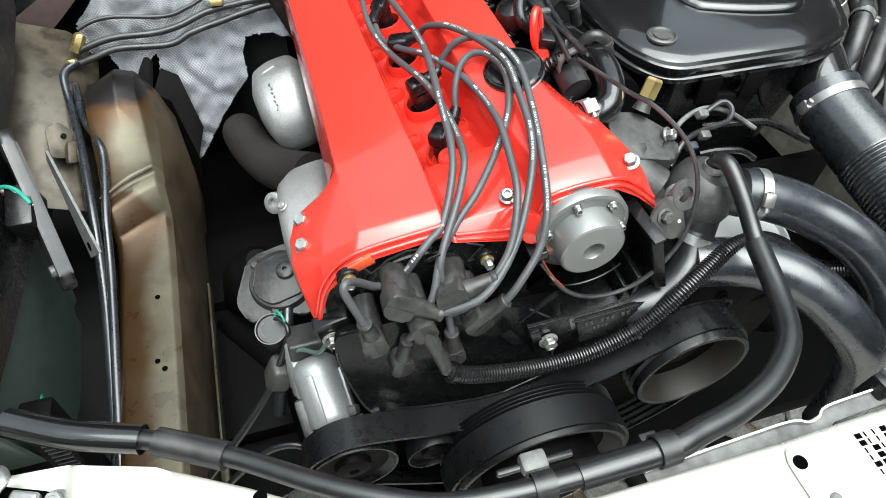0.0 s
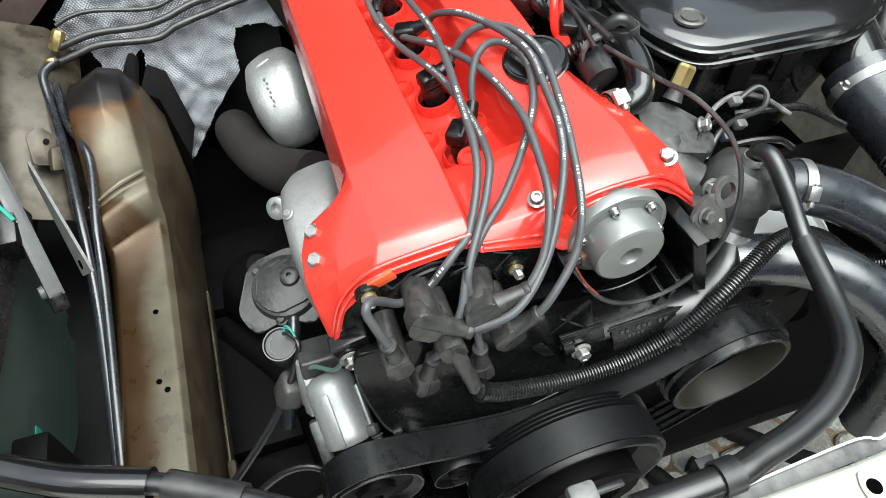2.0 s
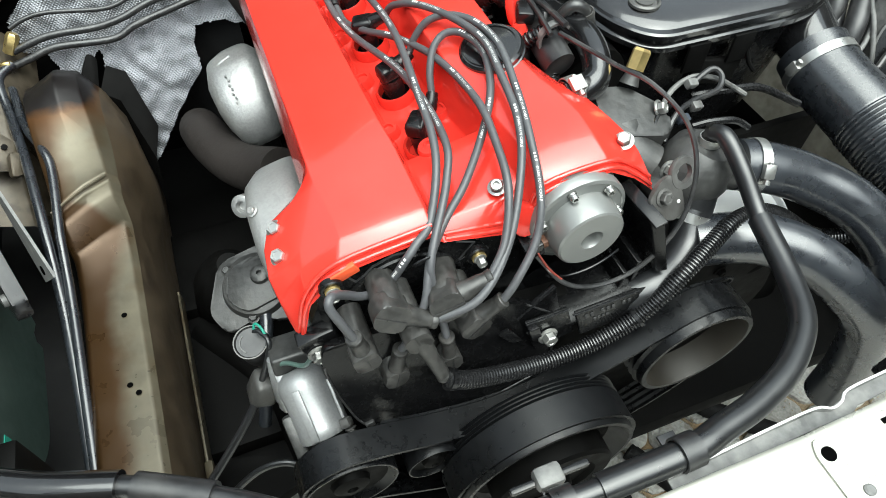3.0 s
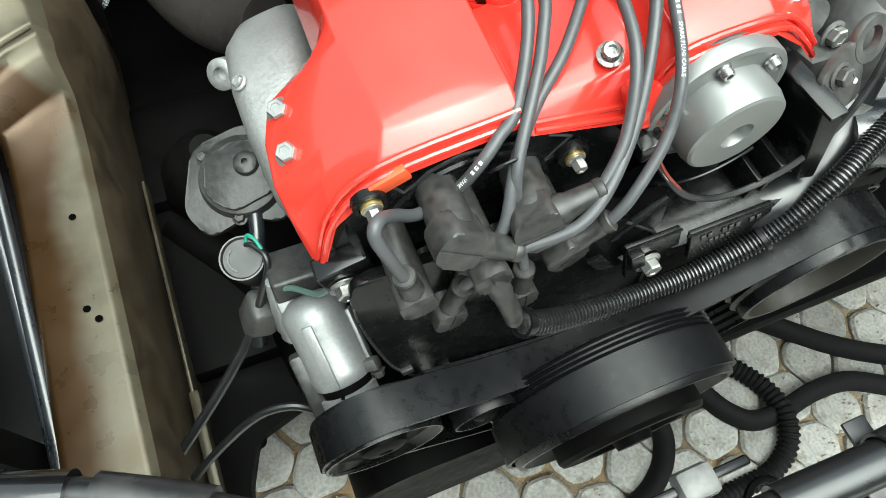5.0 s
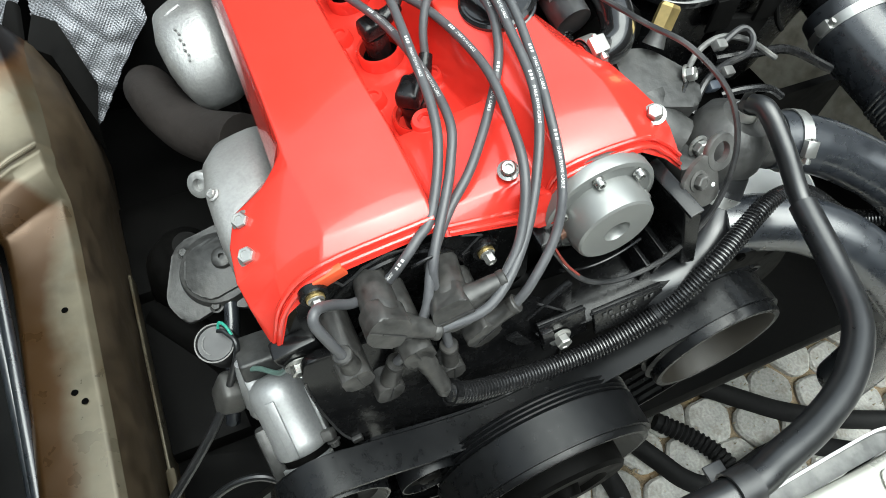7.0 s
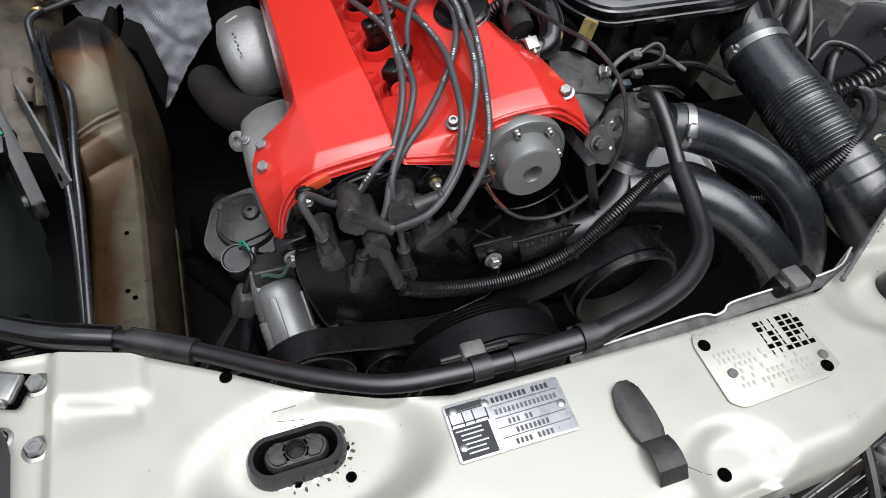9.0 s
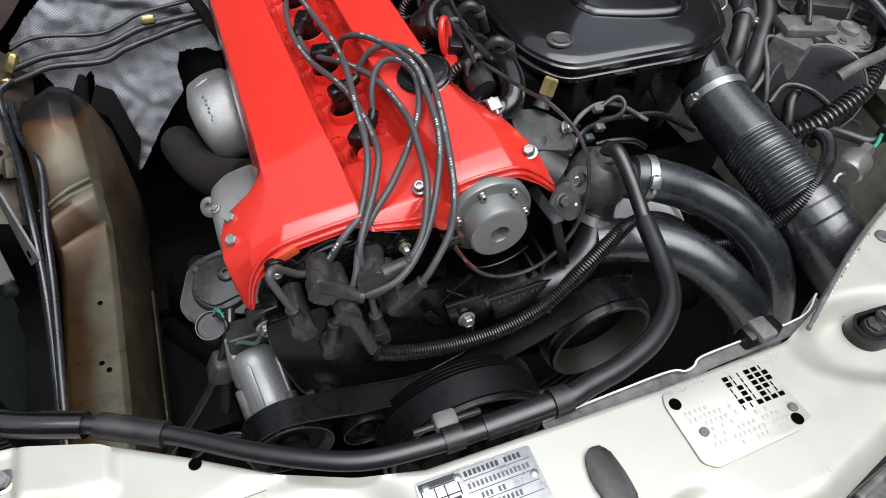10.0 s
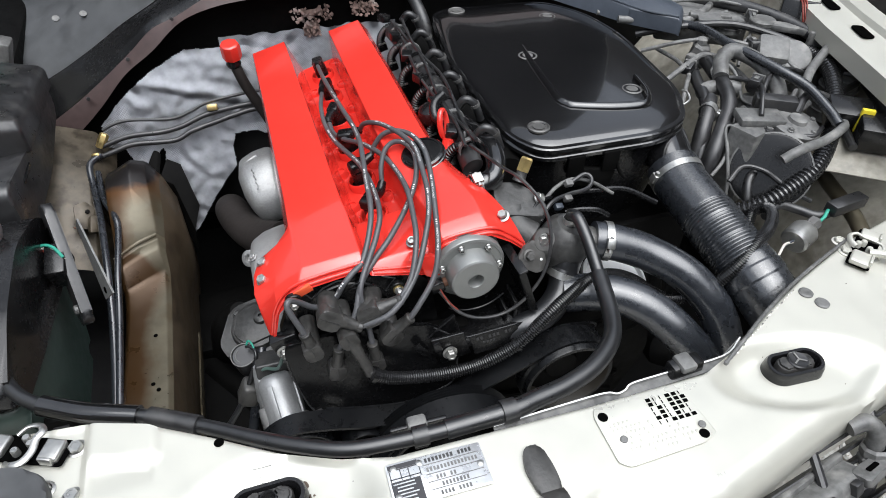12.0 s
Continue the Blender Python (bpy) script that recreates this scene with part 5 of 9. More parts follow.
part("elbow", tube([(0.392, 0.560, 0.775), (0.395, 0.535, 0.765), (0.410, 0.520, 0.755)], 0.026, seg=18), DARKCAST, switch)

# small wiring between housing and switch
for k, (pts, mt, r) in enumerate((
        ([(0.43, 0.53, 0.775), (0.455, 0.55, 0.79), (0.49, 0.565, 0.788), (0.53, 0.575, 0.785), (0.545, 0.59, 0.79), (0.535, 0.60, 0.795), (0.50, 0.59, 0.785)], DUSTBLACK, 0.0035),
        ([(0.46, 0.58, 0.775), (0.49, 0.60, 0.78), (0.52, 0.605, 0.785), (0.55, 0.595, 0.78), (0.585, 0.58, 0.76)], DUSTY, 0.0032),
        ([(0.41, 0.52, 0.765), (0.415, 0.535, 0.785), (0.435, 0.555, 0.792), (0.465, 0.57, 0.785)], BLACK, 0.003),
        ([(0.52, 0.60, 0.76), (0.56, 0.59, 0.765), (0.61, 0.585, 0.76), (0.66, 0.56, 0.74)], BLACK, 0.005),
        ([(0.48, 0.545, 0.77), (0.50, 0.54, 0.775), (0.53, 0.535, 0.772), (0.55, 0.53, 0.76)], BLACK, 0.004))):
    solo("small_wire", tube(pts, r, seg=8), mt, "thin dusty wire behind the thermostat housing", "wire", "wires behind the thermostat housing")
for at, mt in (((0.487, 0.557, 0.787), DULL), ((0.505, 0.592, 0.788), DUSTY), ((0.470, 0.552, 0.778), SLATE)):
    solo("wire_clip", box((0.014, 0.010, 0.010), basis(at, (0.2, -0.4, 1)), 0.002), mt, "small connector clip on the wires", "clip", "clips on small wires")
solo("filter_rim", lathe([(0, 0), (0.052, 0), (0.055, 0.004), (0.055, 0.014), (0.050, 0.016), (0.047, 0.010), (0, 0.010)], basis((0.545, 0.475, 0.665), (0.1, -0.35, 0.9)), 40), WHITE, "pale rim of a canister between the coolant hoses", "canister")

# ---- right side of the bay ----
def can(name, at, r, h, mat, label, category, tilt=(0, 0, 1), neck=True, bodymat=None):
    t = thing(name, at, label, category)
    m = basis(at, tilt)
    part("body", lathe([(0, -h), (r * 0.95, -h), (r * 0.95, -0.004), (r, -0.003), (r, 0.004), (r * 0.93, 0.006), (0, 0.006)], m, 30), mat, t)
    if neck:
        part("collar", lathe([(r * 0.96, -h * 0.45), (r * 1.06, -h * 0.42), (r * 1.06, -h * 0.36), (r * 0.96, -h * 0.33)], m, 30), mat, t)
    return t


relay = can("relay_can", (1.190, 0.845, 0.815), 0.036, 0.08, DUSTY, "dusty grey round relay with a tab", "relay")
part("tab", box((0.042, 0.014, 0.038), Matrix.Translation((1.196, 0.852, 0.838)) @ Matrix.Rotation(radians(-20), 4, "Z"), 0.004), DUSTY, relay)
part("knob", lathe([(0.012, 0), (0.012, 0.008), (0.008, 0.014), (0, 0.015)], Matrix.Translation((1.198, 0.852, 0.857)), 18), DUSTY, relay)
conn = can("round_connector", (1.120, 0.826, 0.825), 0.036, 0.06, DUSTY, "dusty grey cable connector with a round end", "connector", (-0.2, -0.5, 0.8))
part("housing", box((0.062, 0.062, 0.040), basis((1.086, 0.852, 0.826), (-0.2, -0.4, 0.9), (0.8, -0.5, 0)), 0.008), DUSTY, conn)
can("round_mount", (1.185, 0.750, 0.805), 0.036, 0.045, DUSTY, "dusty black stacked rubber mount", "rubber mount")
can("round_mount", (1.185, 0.748, 0.755), 0.040, 0.035, DUSTY, "dusty grey lower rubber mount", "rubber mount")
disc2 = can("servo_disc", (1.075, 0.985, 0.84), 0.030, 0.02, DUSTY, "dusty grey lever disc", "lever")
part("arm", box((0.09, 0.022, 0.012), Matrix.Translation((1.040, 1.01, 0.846)) @ Matrix.Rotation(radians(-25), 4, "Z"), 0.004), DUSTY, disc2)
lever = can("servo_disc", (1.135, 0.955, 0.845), 0.028, 0.02, DUSTY, "dusty grey plug disc with a strap", "connector")
part("strap", box((0.10, 0.030, 0.014), Matrix.Translation((1.175, 0.915, 0.842)) @ Matrix.Rotation(radians(-40), 4, "Z"), 0.004), DUSTY, lever)

absu = thing("hydraulic_unit", (0.99, 0.64, 0.70), "dusty grey hydraulic brake unit with motor and lid", "hydraulic unit")
part("motor", lathe([(0, -0.12), (0.042, -0.12), (0.044, -0.02), (0.047, -0.015), (0.047, 0.0), (0.040, 0.004), (0.018, 0.006), (0.016, 0.012), (0, 0.012)], basis((0.985, 0.640, 0.795), (0.08, -0.15, 1)), 34), DUSTY, absu)
part("block", box((0.070, 0.060, 0.150), Matrix.Translation((0.905, 0.655, 0.72)) @ Matrix.Rotation(radians(20), 4, "Z"), 0.006, taper=0.9), DUSTY, absu)
part("lid", box((0.082, 0.050, 0.016), Matrix.Translation((0.925, 0.668, 0.800)) @ Matrix.Rotation(radians(-18), 4, "Z"), 0.004), DUSTY, absu)
part("connector", box((0.075, 0.030, 0.026), Matrix.Translation((0.972, 0.690, 0.812)) @ Matrix.Rotation(radians(-30), 4, "Z"), 0.004), DUSTBLACK, absu)
for a in range(5):
    bolt(absu, basis((0.985, 0.640, 0.795), (0.08, -0.15, 1)) @ Vector((0.036 * math.cos(a * 1.256), 0.036 * math.sin(a * 1.256), 0.003)), (0.08, -0.15, 1), 0.005, "dusty screw", mat=DUSTY, head=0.004)
plate_disc = thing("round_shield", (0.945, 0.60, 0.74), "black round shield disc of a vacuum unit", "vacuum unit")
part("disc", lathe([(0, -0.05), (0.04, -0.045), (0.066, -0.008), (0.070, 0), (0.070, 0.004), (0.064, 0.006), (0.045, 0.003), (0, 0.012)], basis((0.915, 0.590, 0.735), (-0.62, -0.62, 0.48)), 40), BLACK, plate_disc)
part("rim_edge", lathe([(0.068, 0.001), (0.071, 0.001), (0.071, 0.005), (0.068, 0.006)], basis((0.915, 0.590, 0.735), (-0.62, -0.62, 0.48)), 40), DUSTY, plate_disc, "pale worn rim")

boxes = thing("fuse_relay", (1.06, 0.60, 0.80), "black square relay box with a yellow tag", "relay")
part("case", box((0.075, 0.055, 0.045), Matrix.Translation((1.085, 0.625, 0.805)) @ Matrix.Rotation(radians(-35), 4, "Z") @ Matrix.Rotation(radians(12), 4, "X"), 0.004), BLACK, boxes)
part("case", box((0.065, 0.055, 0.050), Matrix.Translation((1.095, 0.565, 0.800)) @ Matrix.Rotation(radians(-35), 4, "Z") @ Matrix.Rotation(radians(12), 4, "X"), 0.004), BLACK, boxes)
part("tag", box((0.022, 0.010, 0.046), Matrix.Translation((1.085, 0.590, 0.812)) @ Matrix.Rotation(radians(-35), 4, "Z"), 0.002), YELLOW, boxes, "yellow plastic tag")
part("bracket", box((0.12, 0.10, 0.004), Matrix.Translation((1.07, 0.56, 0.762)) @ Matrix.Rotation(radians(-35), 4, "Z") @ Matrix.Rotation(radians(20), 4, "X"), 0.001), DUSTGOLD, boxes, "bent pale steel bracket")

psens = thing("pressure_sensor", (0.89, 0.45, 0.66), "bright cylindrical pressure sensor with a hexagon end", "sensor")
msn = basis((0.872, 0.452, 0.690), (0.85, 0.35, 0.12))
part("can", lathe([(0, 0), (0.020, 0), (0.0235, 0.004), (0.0235, 0.036), (0.021, 0.040), (0.012, 0.040), (0.012, 0.050)], msn, 32), ZINC, psens)
part("hexagon", lathe([(0.0125, 0.048), (0.0125, 0.070), (0.010, 0.072), (0, 0.072)], msn, 6), DULL, psens)
for k, mt in enumerate((WHITEWIRE, SLATE)):
    part("wire", tube([(0.872, 0.452, 0.690 + 0.004 * k), (0.850, 0.447, 0.694 - 0.004 * k), (0.832, 0.435, 0.686 - 0.008 * k), (0.815, 0.425, 0.672)], 0.0022, seg=8), mt, psens, "thin insulated wire")

# hoses, pipes and cables on the right
RIGHT = (
    ("heater_hose", [(0.972, 0.925, 0.805), (0.948, 0.850, 0.808), (0.925, 0.770, 0.804), (0.906, 0.730, 0.790), (0.870, 0.690, 0.765), (0.840, 0.660, 0.735), (0.82, 0.645, 0.66)], 0.0145, DUSTBLACK, "dusty black heater hose that bends down", "hose"),
    ("heater_hose", [(0.940, 0.905, 0.790), (0.905, 0.835, 0.795), (0.882, 0.770, 0.790), (0.862, 0.725, 0.765), (0.838, 0.69, 0.735), (0.815, 0.66, 0.68)], 0.0115, DUSTBLACK, "thinner dusty black hose", "hose"),
    ("heater_hose", [(0.930, 0.800, 0.815), (0.955, 0.840, 0.832), (0.985, 0.850, 0.842), (1.010, 0.810, 0.838), (1.022, 0.765, 0.822), (1.024, 0.735, 0.795), (1.02, 0.72, 0.75)], 0.0155, DUSTY, "dusty grey arched hose", "hose"),
    ("brake_vacuum_pipe", [(0.955, 1.02, 0.835), (0.982, 0.96, 0.845), (0.989, 0.871, 0.847), (1.000, 0.813, 0.847), (1.018, 0.746, 0.843), (1.036, 0.690, 0.835), (1.036, 0.630, 0.822), (1.030, 0.590, 0.812)], 0.0095, INTAKEBLACK, "glossy black bent vacuum pipe", "pipe"),
    ("rubber_pipe", [(0.880, 0.545, 0.795), (0.905, 0.543, 0.810), (0.970, 0.556, 0.812), (1.028, 0.580, 0.812), (1.045, 0.595, 0.810)], 0.0085, DUSTY, "dusty grey rubber pipe with an elbow", "pipe"),
    ("rubber_pipe", [(1.045, 0.70, 0.80), (1.10, 0.755, 0.825), (1.17, 0.80, 0.845), (1.205, 0.83, 0.850), (1.215, 0.86, 0.845), (1.20, 0.875, 0.835)], 0.009, DUSTY, "dusty grey bent pipe", "pipe"),
    ("wiring_loom", [(0.96, 1.25, 0.83), (1.08, 1.12, 0.84), (1.14, 1.03, 0.85), (1.19, 0.93, 0.845), (1.215, 0.83, 0.83), (1.235, 0.74, 0.80), (1.22, 0.64, 0.77)], 0.0135, DUSTBLACK, "taped dusty wiring loom along the wing", "wiring loom"),
    ("wiring_loom", [(0.84, 1.06, 0.84), (0.98, 1.02, 0.838), (1.05, 1.05, 0.842), (1.12, 1.10, 0.835), (1.18, 1.08, 0.83)], 0.008, DUSTY, "dusty wiring bundle by the bulkhead", "wiring loom"),
    ("wiring_loom", [(0.82, 1.12, 0.835), (0.95, 1.08, 0.835), (1.03, 1.02, 0.84), (1.09, 1.02, 0.845)], 0.006, DUSTY, "dusty wiring bundle by the bulkhead", "wiring loom"),
    ("wiring_loom", [(0.92, 1.20, 0.84), (1.02, 1.16, 0.85), (1.10, 1.13, 0.845), (1.2, 1.05, 0.83)], 0.010, DUSTY, "dusty wiring bundle by the bulkhead", "wiring loom"),
    ("vacuum_line", [(0.93, 0.72, 0.79), (0.955, 0.715, 0.775), (0.99, 0.71, 0.77), (1.03, 0.715, 0.78), (1.065, 0.735, 0.80)], 0.007, DUSTY, "dusty grey vacuum line", "vacuum line"),
    ("vacuum_line", [(0.92, 0.745, 0.79), (0.935, 0.72, 0.772), (0.975, 0.70, 0.765), (1.03, 0.70, 0.77), (1.08, 0.71, 0.785)], 0.006, DUSTY, "dusty grey vacuum line", "vacuum line"),
    ("vacuum_line", [(0.925, 0.80, 0.80), (0.93, 0.83, 0.82), (0.955, 0.82, 0.83), (0.965, 0.79, 0.81), (0.955, 0.755, 0.79), (0.965, 0.735, 0.785)], 0.0035, DUSTY, "thin looping vacuum line", "vacuum line"),
    ("thin_cable", [(0.902, 0.66, 0.78), (0.875, 0.685, 0.78), (0.862, 0.65, 0.75), (0.855, 0.62, 0.71), (0.85, 0.6, 0.66)], 0.0035, DUSTY, "thin dusty grey cable in the bay", "cable"),
    ("thin_cable", [(0.935, 0.80, 0.81), (0.915, 0.73, 0.79), (0.890, 0.68, 0.76), (0.855, 0.645, 0.735), (0.825, 0.63, 0.715)], 0.0035, DUSTY, "thin dusty grey cable in the bay", "cable"),
    ("bent_pipe", [(0.945, 0.600, 0.700), (0.905, 0.605, 0.726), (0.880, 0.595, 0.722), (0.868, 0.575, 0.70), (0.872, 0.55, 0.66)], 0.008, DUSTBLACK, "bent black pipe off the shield disc", "pipe"),
    ("cable_guide", [(1.24, 0.70, 0.80), (1.20, 0.72, 0.818), (1.185, 0.75, 0.816)], 0.004, DUSTY, "thin cable to the rubber mount", "cable"),
    ("wing_tube", [(1.02, 0.42, 0.66), (1.055, 0.50, 0.67), (1.075, 0.60, 0.68), (1.09, 0.68, 0.70)], 0.014, GOLD, "gold-painted body strut in the wing", "body strut"),
    ("sensor_cable", [(0.86, 0.515, 0.70), (0.90, 0.53, 0.705), (0.93, 0.515, 0.70), (0.955, 0.49, 0.70), (1.0, 0.49, 0.71)], 0.008, DUSTBLACK, "dusty black cable with blue-green wires", "cable"),
)
for nm, pts, r, mt, lab, cat in RIGHT:
    solo(nm, tube(pts, r, seg=14, per=8), mt, lab, cat, cat + "s of the engine bay" if nm in ("heater_hose", "wiring_loom", "vacuum_line", "thin_cable", "rubber_pipe") else "")
wide = thing("corrugated_conduit", (0.86, 0.53, 0.675), "wide black corrugated conduit on the wing side", "cable conduit")
part("conduit", tube([(0.835, 0.560, 0.680), (0.866, 0.544, 0.700), (0.903, 0.540, 0.720), (0.976, 0.556, 0.750), (1.049, 0.612, 0.775), (1.107, 0.680, 0.800), (1.150, 0.745, 0.815), (1.171, 0.795, 0.820), (1.185, 0.86, 0.815)], ribbed(0.0160, 0.0036, 0.0084), seg=18, per=14, step=0.0014), WOVEN, wide, angle=50)
part("end_collar", lathe([(0.014, 0), (0.018, 0), (0.018, 0.01), (0.014, 0.01)], basis((0.835, 0.560, 0.680), (0.8, -0.3, 0.5)), 22), BLACK, wide)
cross = thing("pipe_cross", (0.968, 0.925, 0.80), "dusty brass and grey pipe cross with nuts", "pipe fitting")
part("nut", lathe([(0, -0.02), (0.020, -0.02), (0.020, 0.01), (0.016, 0.014), (0, 0.014)], basis((0.968, 0.925, 0.812), (0.1, -0.2, 1)), 6), DUSTY, cross)
part("body", box((0.036, 0.036, 0.030), Matrix.Translation((0.955, 0.915, 0.795)) @ Matrix.Rotation(radians(25), 4, "Z"), 0.006), DUSTY, cross)
part("cap", lathe([(0.012, 0), (0.012, 0.010), (0.007, 0.014), (0, 0.014)], basis((0.968, 0.928, 0.826), (0, 0, 1)), 6), DUSTY, cross)
side_pipe = thing("purge_valve", (0.99, 0.77, 0.76), "dusty grey purge valve with clipped hoses", "valve")
part("body", lathe([(0, -0.05), (0.028, -0.05), (0.030, -0.01), (0.024, 0.0), (0, 0.002)], basis((0.985, 0.755, 0.785), (0, 0, 1)), 26), DUSTY, side_pipe)
part("plug", box((0.040, 0.026, 0.020), Matrix.Translation((0.998, 0.770, 0.802)) @ Matrix.Rotation(radians(-25), 4, "Z"), 0.004), DUSTBLACK, side_pipe)
part("stub", tube([(0.965, 0.78, 0.795), (0.93, 0.80, 0.795), (0.89, 0.80, 0.79)], 0.016, seg=16), DUSTY, side_pipe)
part("clip", clamp_band((0.872, 0.742, 0.783), (0.75, 0.6, 0.1), 0.0155, 0.014), ZINC, side_pipe, "bright hose clip")
part("hose", tube([(0.892, 0.77, 0.79), (0.868, 0.737, 0.782), (0.845, 0.71, 0.76), (0.83, 0.69, 0.72)], 0.0148, seg=16), DUSTBLACK, side_pipe)

# fluid plug row and slate cover by the bulkhead
cover_box = thing("cable_cover", (0.90, 1.0, 0.86), "blue-grey plastic cable duct cover", "cable cover")
part("duct", loft([[(x + 0.015, y + 0.10, z - 0.004) for x, y, z in row] for row in (
    [(0.70, 1.20, 0.835), (0.735, 1.235, 0.875), (0.80, 1.22, 0.885), (0.85, 1.18, 0.865), (0.845, 1.17, 0.835)],
    [(0.845, 0.95, 0.835), (0.846, 0.955, 0.868), (0.905, 1.01, 0.880), (0.94, 1.04, 0.868), (0.94, 1.04, 0.84)],
    [(0.918, 0.876, 0.835), (0.922, 0.880, 0.866), (0.955, 0.925, 0.874), (0.968, 0.962, 0.866), (0.968, 0.962, 0.838)],
    [(0.926, 0.872, 0.830), (0.930, 0.876, 0.855), (0.958, 0.915, 0.862), (0.974, 0.955, 0.856), (0.974, 0.955, 0.830)])], caps=True, bevel=0.003), SLATE, cover_box)
part("end_cap", box((0.05, 0.012, 0.02), Matrix.Translation((0.965, 1.015, 0.844)) @ Matrix.Rotation(radians(60), 4, "Z"), 0.003), BLACK, cover_box)
part("ridge", tube([(0.755, 1.325, 0.874), (0.865, 1.065, 0.866), (0.94, 0.985, 0.864)], 0.003, seg=8), SLATE, cover_box)
loose = thing("bulkhead_module", (1.02, 1.12, 0.80), "dusty grey valve block by the bulkhead", "valve block")
part("block", box((0.20, 0.11, 0.06), Matrix.Translation((1.06, 1.07, 0.805)) @ Matrix.Rotation(radians(-28), 4, "Z"), 0.012), DUSTY, loose)
part("bracket", box((0.05, 0.05, 0.006), Matrix.Translation((1.03, 1.0, 0.848)) @ Matrix.Rotation(radians(-28), 4, "Z"), 0.002), DUSTY, loose)
black_holder = thing("wire_holder", (1.22, 0.93, 0.82), "black holder with orange-red wires", "wire holder")
part("holder", box((0.075, 0.035, 0.10), Matrix.Translation((1.215, 0.945, 0.835)) @ Matrix.Rotation(radians(-40), 4, "Z") @ Matrix.Rotation(radians(-18), 4, "X"), 0.004), BLACK, black_holder)
for k in range(3):
    part("wire", tube([(1.20 + 0.006 * k, 0.905, 0.845), (1.196 + 0.006 * k, 0.915, 0.872), (1.204 + 0.006 * k, 0.935, 0.888), (1.215 + 0.006 * k, 0.955, 0.885)], 0.0016, seg=8), REDWIRE, black_holder, "orange-red insulated wire")
sconn = thing("sensor_plug", (0.98, 0.47, 0.69), "dusty grey inline plug with blue-green wires", "connector")
part("plug", box((0.080, 0.024, 0.022), Matrix.Translation((1.005, 0.490, 0.715)) @ Matrix.Rotation(radians(8), 4, "Z"), 0.003), DUSTBLACK, sconn)
part("wire", tube([(0.965, 0.487, 0.713), (0.945, 0.475, 0.705), (0.915, 0.470, 0.70), (0.89, 0.47, 0.695)], 0.003, seg=8), GREENWIRE, sconn, "blue-green wire")

# more lines and plugs between the box and the wing
rng = random.Random(21)
EXTRA = (
    [(0.86, 0.98, 0.80), (0.93, 0.94, 0.83), (1.00, 0.92, 0.835), (1.06, 0.88, 0.83), (1.10, 0.82, 0.82), (1.12, 0.74, 0.79)],
    [(0.88, 1.04, 0.81), (0.96, 0.99, 0.84), (1.06, 0.96, 0.845), (1.12, 0.90, 0.84), (1.16, 0.85, 0.83)],
    [(0.85, 0.86, 0.79), (0.90, 0.87, 0.815), (0.95, 0.89, 0.82), (0.99, 0.87, 0.81), (1.01, 0.80, 0.79)],
    [(0.84, 0.78, 0.78), (0.87, 0.82, 0.80), (0.90, 0.86, 0.80), (0.91, 0.92, 0.80), (0.90, 0.98, 0.80)],
    [(0.95, 0.70, 0.80), (0.98, 0.735, 0.825), (1.02, 0.765, 0.83), (1.07, 0.78, 0.825), (1.12, 0.775, 0.81)],
    [(0.92, 0.66, 0.81), (0.945, 0.70, 0.83), (0.97, 0.74, 0.825), (0.96, 0.79, 0.815), (0.93, 0.81, 0.81)],
    [(1.00, 1.12, 0.84), (1.06, 1.08, 0.855), (1.12, 1.04, 0.855), (1.17, 0.97, 0.85), (1.20, 0.90, 0.845)],
    [(1.05, 0.56, 0.78), (1.09, 0.64, 0.79), (1.14, 0.70, 0.80), (1.19, 0.72, 0.805)],
    [(0.90, 0.62, 0.74), (0.93, 0.63, 0.775), (0.95, 0.62, 0.79), (0.99, 0.60, 0.79), (1.03, 0.62, 0.79)],
    [(0.84, 0.60, 0.72), (0.87, 0.61, 0.74), (0.90, 0.585, 0.74), (0.93, 0.55, 0.72), (0.97, 0.53, 0.70)],
    [(1.02, 0.86, 0.80), (1.05, 0.90, 0.825), (1.09, 0.93, 0.83), (1.13, 0.99, 0.83), (1.14, 1.05, 0.83)],
    [(1.00, 0.66, 0.80), (1.04, 0.69, 0.815), (1.08, 0.70, 0.81), (1.13, 0.67, 0.79)],
)
for pts in EXTRA:
    r = rng.choice((0.0035, 0.0045, 0.006, 0.0075))
    solo("bay_cable", tube(pts, r, seg=10, per=8), rng.choice((DUSTBLACK, DUSTY, DUSTBLACK)), "dusty dark cable between the filter box and the wing", "cable", "cables beside the filter box")
for at in ((1.06, 0.88, 0.835), (1.00, 0.875, 0.82), (0.905, 0.87, 0.808), (1.03, 0.77, 0.83), (0.965, 0.745, 0.83), (1.10, 0.665, 0.80), (0.93, 0.635, 0.785), (1.13, 0.985, 0.845)):
    plugt = thing("bay_plug", at, "small dusty cable plug with a locking tab", "connector", "plugs beside the filter box")
    pm_ = basis(at, (rng.uniform(-0.3, 0.3), rng.uniform(-0.5, 0.1), 1), (rng.uniform(-1, 1), rng.uniform(-1, 1), 0.1))
    body_ = part("body", box((0.034, 0.020, 0.016), pm_, 0.003), DUSTBLACK, plugt)
    part("tab", box((0.012, 0.008, 0.004), pm_ @ Matrix.Translation((0.006, 0, 0.0095)), 0.001), DUSTY, body_)
    part("collar", box((0.006, 0.023, 0.019), pm_ @ Matrix.Translation((-0.012, 0, 0)), 0.001), DUSTY, plugt)

